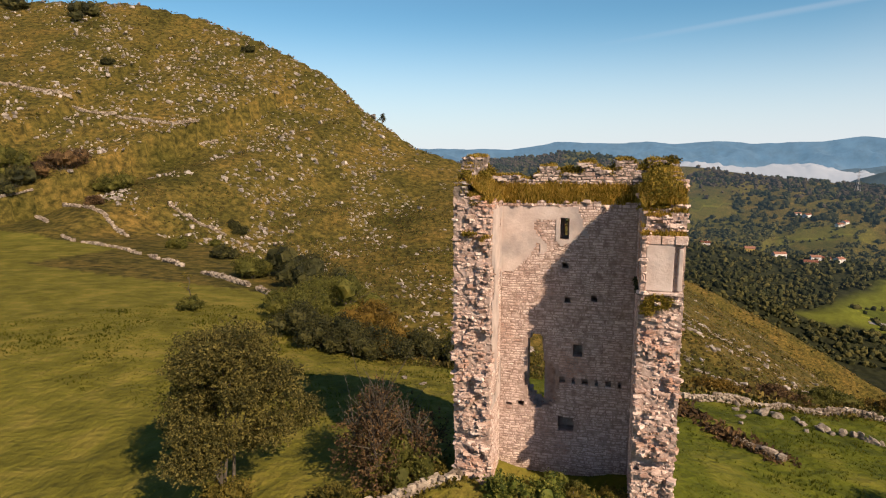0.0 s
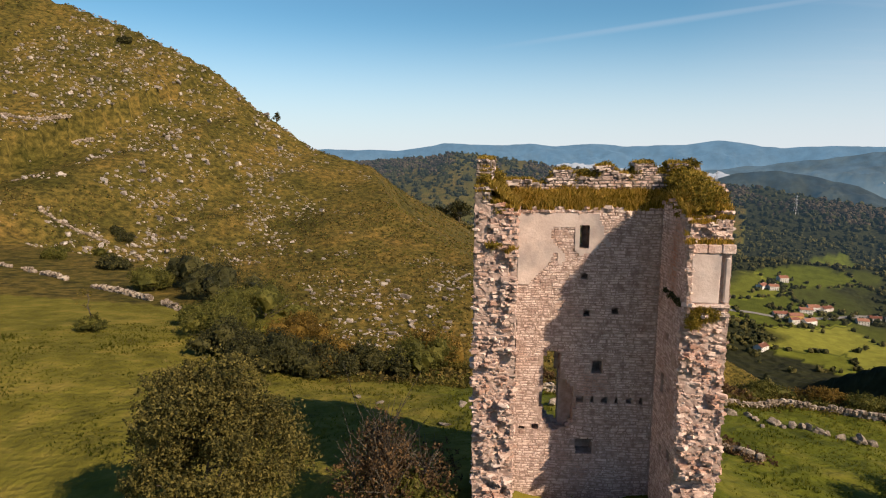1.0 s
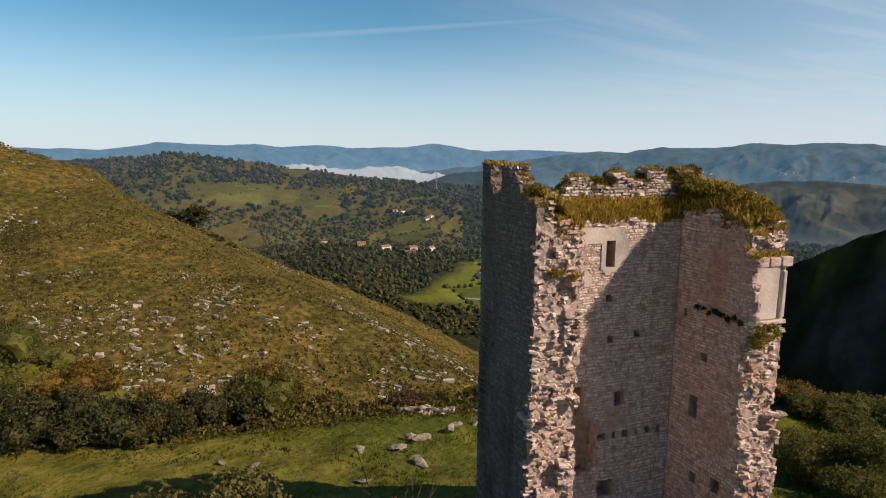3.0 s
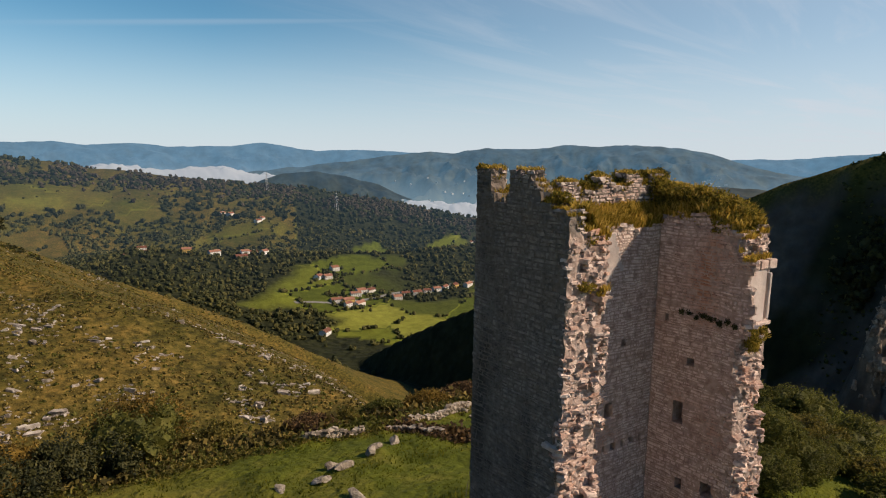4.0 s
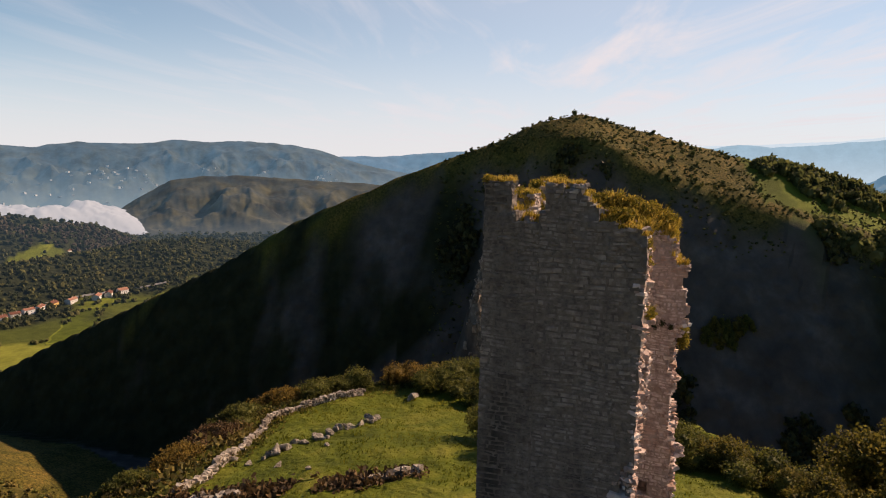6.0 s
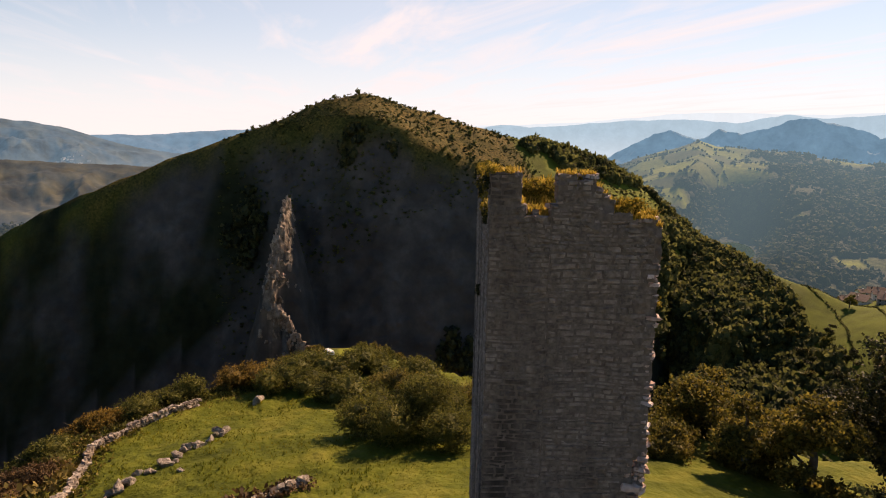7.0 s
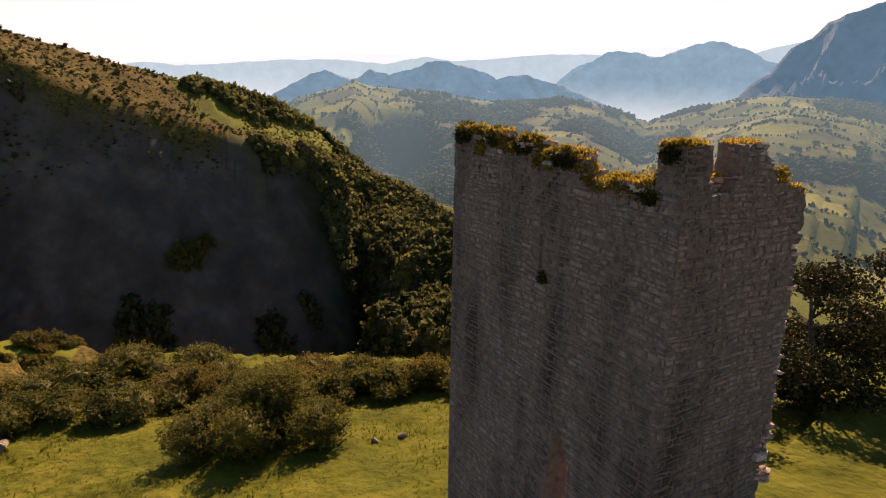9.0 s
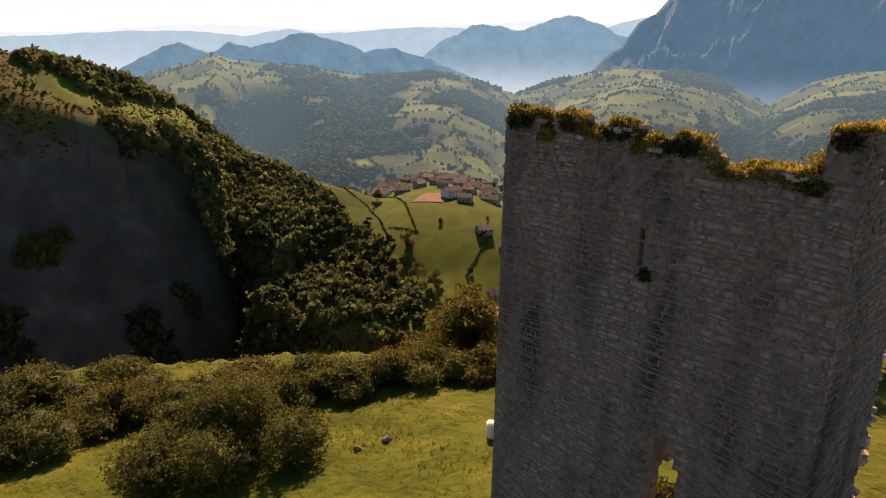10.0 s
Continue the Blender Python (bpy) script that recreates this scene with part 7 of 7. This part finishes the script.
thing("village_trees", wood_mesh("village_trees", near[:, 0] + off * np.cos(ang), near[:, 1] + off * np.sin(ang), r.uniform(5, 9, len(near)), 89, WOOD_VALLEY, COPSE, 0.34), "garden trees between the valley houses", "trees", kind="stuff")
SOUTH = []
while len(SOUTH) < 58:
    a, q = r.uniform(138.5, 155), r.uniform(500, 690)
    if a < 146 and q < 560 or a > 150 and q > 640:
        continue
    p = polar(a, q)
    if all(math.hypot(p[0] - o[0], p[1] - o[1]) > 15.5 for o in SOUTH):
        SOUTH.append(p)
for k, (x, y) in enumerate(SOUTH + [polar(149.2, 445), polar(150.8, 380), polar(151.5, 430)]):
    house("stone farmhouse with a dull brown tile roof", x, y, r.uniform(9, 15), r.uniform(8, 10), r.uniform(4.2, 6.2), r.uniform(-0.3, 1.4), HOUSESTONE if k % 3 else WHITEWASH, ROOF_DULL, group="houses of the southern village")


def drape(name, label, category, line_pts, width, mat, lift=0.6, step=12.0):
    """A strip laid along the ground: a road, a bare patch."""
    p = along(line_pts, step)
    d = np.gradient(p, axis=0)
    d /= np.linalg.norm(d, axis=1)[:, None]
    nrm = np.column_stack([-d[:, 1], d[:, 0]])
    rows = []
    for u in np.linspace(-0.5, 0.5, 5):
        q = p + nrm * width * u
        rows.append(np.column_stack([q, land(q[:, 0], q[:, 1]) + lift]))
    v = np.concatenate(rows)
    n = len(p)
    i, j = np.meshgrid(np.arange(4), np.arange(n - 1), indexing="ij")
    a = (i * n + j).ravel()
    return thing(name, make_mesh(name, v, np.stack([a, a + 1, a + n + 1, a + n], -1), mat, smooth=True), label, category, kind="structure")


drape("road", "grey asphalt lane through the valley village", "road", [(560, 800), (640, 778), (720, 772), (800, 766), (880, 752), (980, 704), (1060, 640)], 7, ASPHALT)
drape("road", "narrow lane past the southern farms", "road", [polar(155.5, 640), polar(154, 560), polar(152.6, 480), polar(151.6, 400), polar(150.6, 340)], 6, ASPHALT)
drape("bare_earth", "ochre patch of bare earth on the far slope", "earth", [(432, 1100), (480, 1085), (530, 1075)], 46, EARTH, 1.5)
drape("bare_earth", "brown ploughed strip beside the village", "earth", [polar(143, 520), polar(146, 505)], 26, EARTH, 0.5, 6)


def hedge_row(label, pts, seed, size=1.9, gap=1.5):
    r = np.random.default_rng(seed)
    p = along(pts, gap)
    p = p + r.normal(0, 0.4, p.shape)
    thing("hedge", wood_mesh("hedge", p[:, 0], p[:, 1], size * r.uniform(0.7, 1.3, len(p)), seed, WOOD_FAR, CLUMPS), label, "hedge", "hedges of the southern fields")


for k, pts in enumerate([[(436, -372), (410, -365), (388, -359), (356, -353), (325, -332), (298, -309)], [(410, -395), (378, -390), (346, -379), (318, -357), (297, -336), (273, -314)], [(273, -314), (302, -317)], [(388, -359), (372, -385)], [(215, -292), (222, -331), (240, -360)], [polar(155, 470), polar(160, 520), polar(166, 560)]]):
    hedge_row("dark clipped hedge between green fields", pts, 120 + k, 1.2, 1.1)
for k, (x, y, h) in enumerate([(330, -323, 7), (326, -316, 5), (269, -297, 12), (283, -295, 10), (357, -367, 9), (214, -295, 5), (227, -331, 4), (263, -330, 3.5), (243, -275, 12), (271, -274, 11), (313, -304, 8), (228, -274, 10), (300, -282, 10), (260, -281, 9), (288, -270, 9), (318, -288, 9), (337, -298, 8), (252, -262, 11)]):
    tree("rounded field tree beside a green pasture", x, y, h, h * 0.44, (LEAF_DARK, LEAF, LEAF_OLIVE)[k % 3], 700 + k, n=700, size=0.7 if h > 6 else 0.45, trunk=0.3, bare=0.14, group="field trees")

# white caravan on the grassy spur
def caravan(x, y, heading):
    ob = thing("caravan", None, "white caravan parked on a grassy spur", "caravan", at=(x, y, ground_point(x, y)))
    ob.rotation_euler = (0, 0, heading)
    part("body", slab_mesh("body", -2.6, 2.6, -1.1, 1.1, 0.45, 2.4, CARAVAN, 0.3), ob)
    part("roof", slab_mesh("roof", -2.3, 2.3, -0.95, 0.95, 2.36, 2.55, CARAVAN, 0.08), ob)
    for s in (-1, 1):
        for c in (-1.6, 0, 1.6):
            part("window", slab_mesh("window", c - 0.5, c + 0.5, s * 1.08, s * 1.12, 1.4, 2.0, PANE), ob)
        bm = bmesh.new()
        bmesh.ops.create_cone(bm, cap_ends=True, segments=16, radius1=0.33, radius2=0.33, depth=0.22, matrix=Matrix.Translation((0, s * 1.0, 0.33)) @ Matrix.Rotation(radians(90), 4, "X"))
        me = bpy.data.meshes.new("wheel")
        bm.to_mesh(me)
        bm.free()
        me.materials.append(RUBBER)
        part("wheel", me, ob)


caravan(248.6, 21.4, 0.5)
for k, (x, y, rad, h, lf) in enumerate([(256, 5, 5, 7.5, LEAF), (259, 0, 5, 8, LEAF_YELLOW), (262, -5, 5, 7, LEAF), (253, 0.5, 4, 4.5, LEAF_YELLOW), (264, -11, 4, 5, LEAF_YELLOW), (258, -8, 4, 4, LEAF), (247, 7, 3.2, 2.6, LEAF), (248.6, 2.4, 3.0, 2.6, LEAF_YELLOW), (243, 14.7, 2.8, 2.3, LEAF), (256, 28, 4.5, 3.4, LEAF_YELLOW), (244, -1, 2.8, 2.3, LEAF), (239.6, 26, 2.3, 1.7, LEAF_YELLOW)]):
    bush("bush on the grassy spur above the gorge", x, y, rad, h, lf, 730 + k, n=700, size=0.5, group="bushes on the spur")
for k, (x, y, rad, h) in enumerate([(378, -93, 5, 8), (381, -99, 6, 10), (382, -106, 6, 11), (383, -113, 5, 9), (379, -109, 4, 6), (377, -100, 4, 6), (384, -120, 4, 7)]):
    bush("olive bush clinging to the steep hillside", x, y, rad, h, LEAF_YELLOW if k % 2 else LEAF, 745 + k, n=420, size=0.7, group="bushes on the steep face")


# broken blocks along the sunlit rock rib
def rib_rocks():
    r = np.random.default_rng(801)
    k = r.uniform(0.6, len(RIB) - 1.001, 620)
    i = k.astype(int)
    p = RIB[i] + (k - i)[:, None] * (RIB[i + 1] - RIB[i])
    spread = np.interp(k, [0.6, 2.0, 3.4, 5, 8], [1.2, 3.4, 3.8, 1.3, 0.7])
    x, y = p[:, 0] + r.normal(0, 1, len(k)) * spread, p[:, 1] + r.normal(-0.4, 1, len(k)) * spread
    size = r.lognormal(0.0, 0.6, len(k)).clip(0.4, 3.2)
    at = np.column_stack([x, y, land(x, y) - size * 0.05])
    sc = size[:, None] * r.uniform((0.5, 0.5, 0.9), (1.1, 1.1, 2.4), (len(k), 3))
    turns = rotations(len(k), 0.45, r)
    thing("rib_rocks", make_mesh("rib_rocks", *join([scatter(*BLOCKS[q], at[q::6], sc[q::6], turns[q::6]) for q in range(6)]), CLIFF), "warm limestone blocks of a crag jutting from the shaded slope", "rocks", kind="stuff")


rib_rocks()


# pylons
def pylon(x, y, h):
    ob = thing("pylon", None, "grey steel lattice pylon on the far hill", "pylon", "pylons", at=(x, y, ground_point(x, y)))
    legs = [(sx, sy) for sx in (-1, 1) for sy in (-1, 1)]
    for sx, sy in legs:
        part("leg", make_mesh("leg", *tube([(sx * h * 0.09, sy * h * 0.09, -1), (sx * h * 0.03, sy * h * 0.03, h * 0.6), (sx * h * 0.012, sy * h * 0.012, h)], [0.35, 0.3, 0.2], 4), STEEL), ob)
    for z in (0.6, 0.74, 0.88):
        part("crossarm", make_mesh("crossarm", *tube([(-h * 0.14, 0, h * z), (0, 0, h * z + 0.6), (h * 0.14, 0, h * z)], [0.2, 0.35, 0.2], 4), STEEL), ob)
    for k in range(6):
        a, b = k / 10, (k + 1) / 10
        wa, wb = h * (0.09 - 0.1 * a), h * (0.09 - 0.1 * b)
        for s in (-1, 1):
            part("brace", make_mesh("brace", *tube([(-wa * s, -wa, h * a), (wb * s, -wb, h * b)], [0.18, 0.18], 3), STEEL), ob)


pylon(1000, 1515, 55)
pylon(1075, 1310, 48)

# lake and valley fog
lv = [(LAKE[0] + 0.775 * p + 0.632 * q, LAKE[1] - 0.632 * p + 0.775 * q, LAKE[2]) for p, q in ((330 * math.cos(a), 108 * math.sin(a) * (1 + 0.15 * math.sin(3 * a))) for a in np.linspace(0, 2 * math.pi, 48, endpoint=False))]
bm = bmesh.new()
bm.faces.new([bm.verts.new(p) for p in lv])
me = bpy.data.meshes.new("water")
bm.to_mesh(me)
bm.free()
me.materials.append(WATER)
thing("water", me, "still teal lake in the valley", "lake", kind="structure")


def fog_bank(label, az0, az1, d0, d1, top, base, seed, eye=(-13, 25)):
    """A bank of fog as one billowing opaque sheet, bright by its own emission, that sinks at its edges."""
    a, q = np.meshgrid(np.linspace(az0, az1, 150), np.linspace(d0, d1, 60), indexing="ij")
    x, y = eye[0] + q * np.sin(np.radians(a)), eye[1] + q * np.cos(np.radians(a))
    ua, uq = (a - az0) / (az1 - az0), (q - d0) / (d1 - d0)
    edge = np.clip(np.sin(math.pi * ua) * 1.5, 0, 1) ** 0.7 * np.clip(np.sin(math.pi * uq) * 1.4, 0, 1) ** 0.8
    billow = 0.66 + 0.46 * fbm(x, y, 200, 4, seed) + 0.22 * np.abs(fbm(x, y, 65, 4, seed + 1))
    z = base + (top - base) * edge * billow
    n = a.shape[1]
    i, j = np.meshgrid(np.arange(a.shape[0] - 1), np.arange(n - 1), indexing="ij")
    k = (i * n + j).ravel()
    v = np.stack([x, y, z], -1).reshape(-1, 3)
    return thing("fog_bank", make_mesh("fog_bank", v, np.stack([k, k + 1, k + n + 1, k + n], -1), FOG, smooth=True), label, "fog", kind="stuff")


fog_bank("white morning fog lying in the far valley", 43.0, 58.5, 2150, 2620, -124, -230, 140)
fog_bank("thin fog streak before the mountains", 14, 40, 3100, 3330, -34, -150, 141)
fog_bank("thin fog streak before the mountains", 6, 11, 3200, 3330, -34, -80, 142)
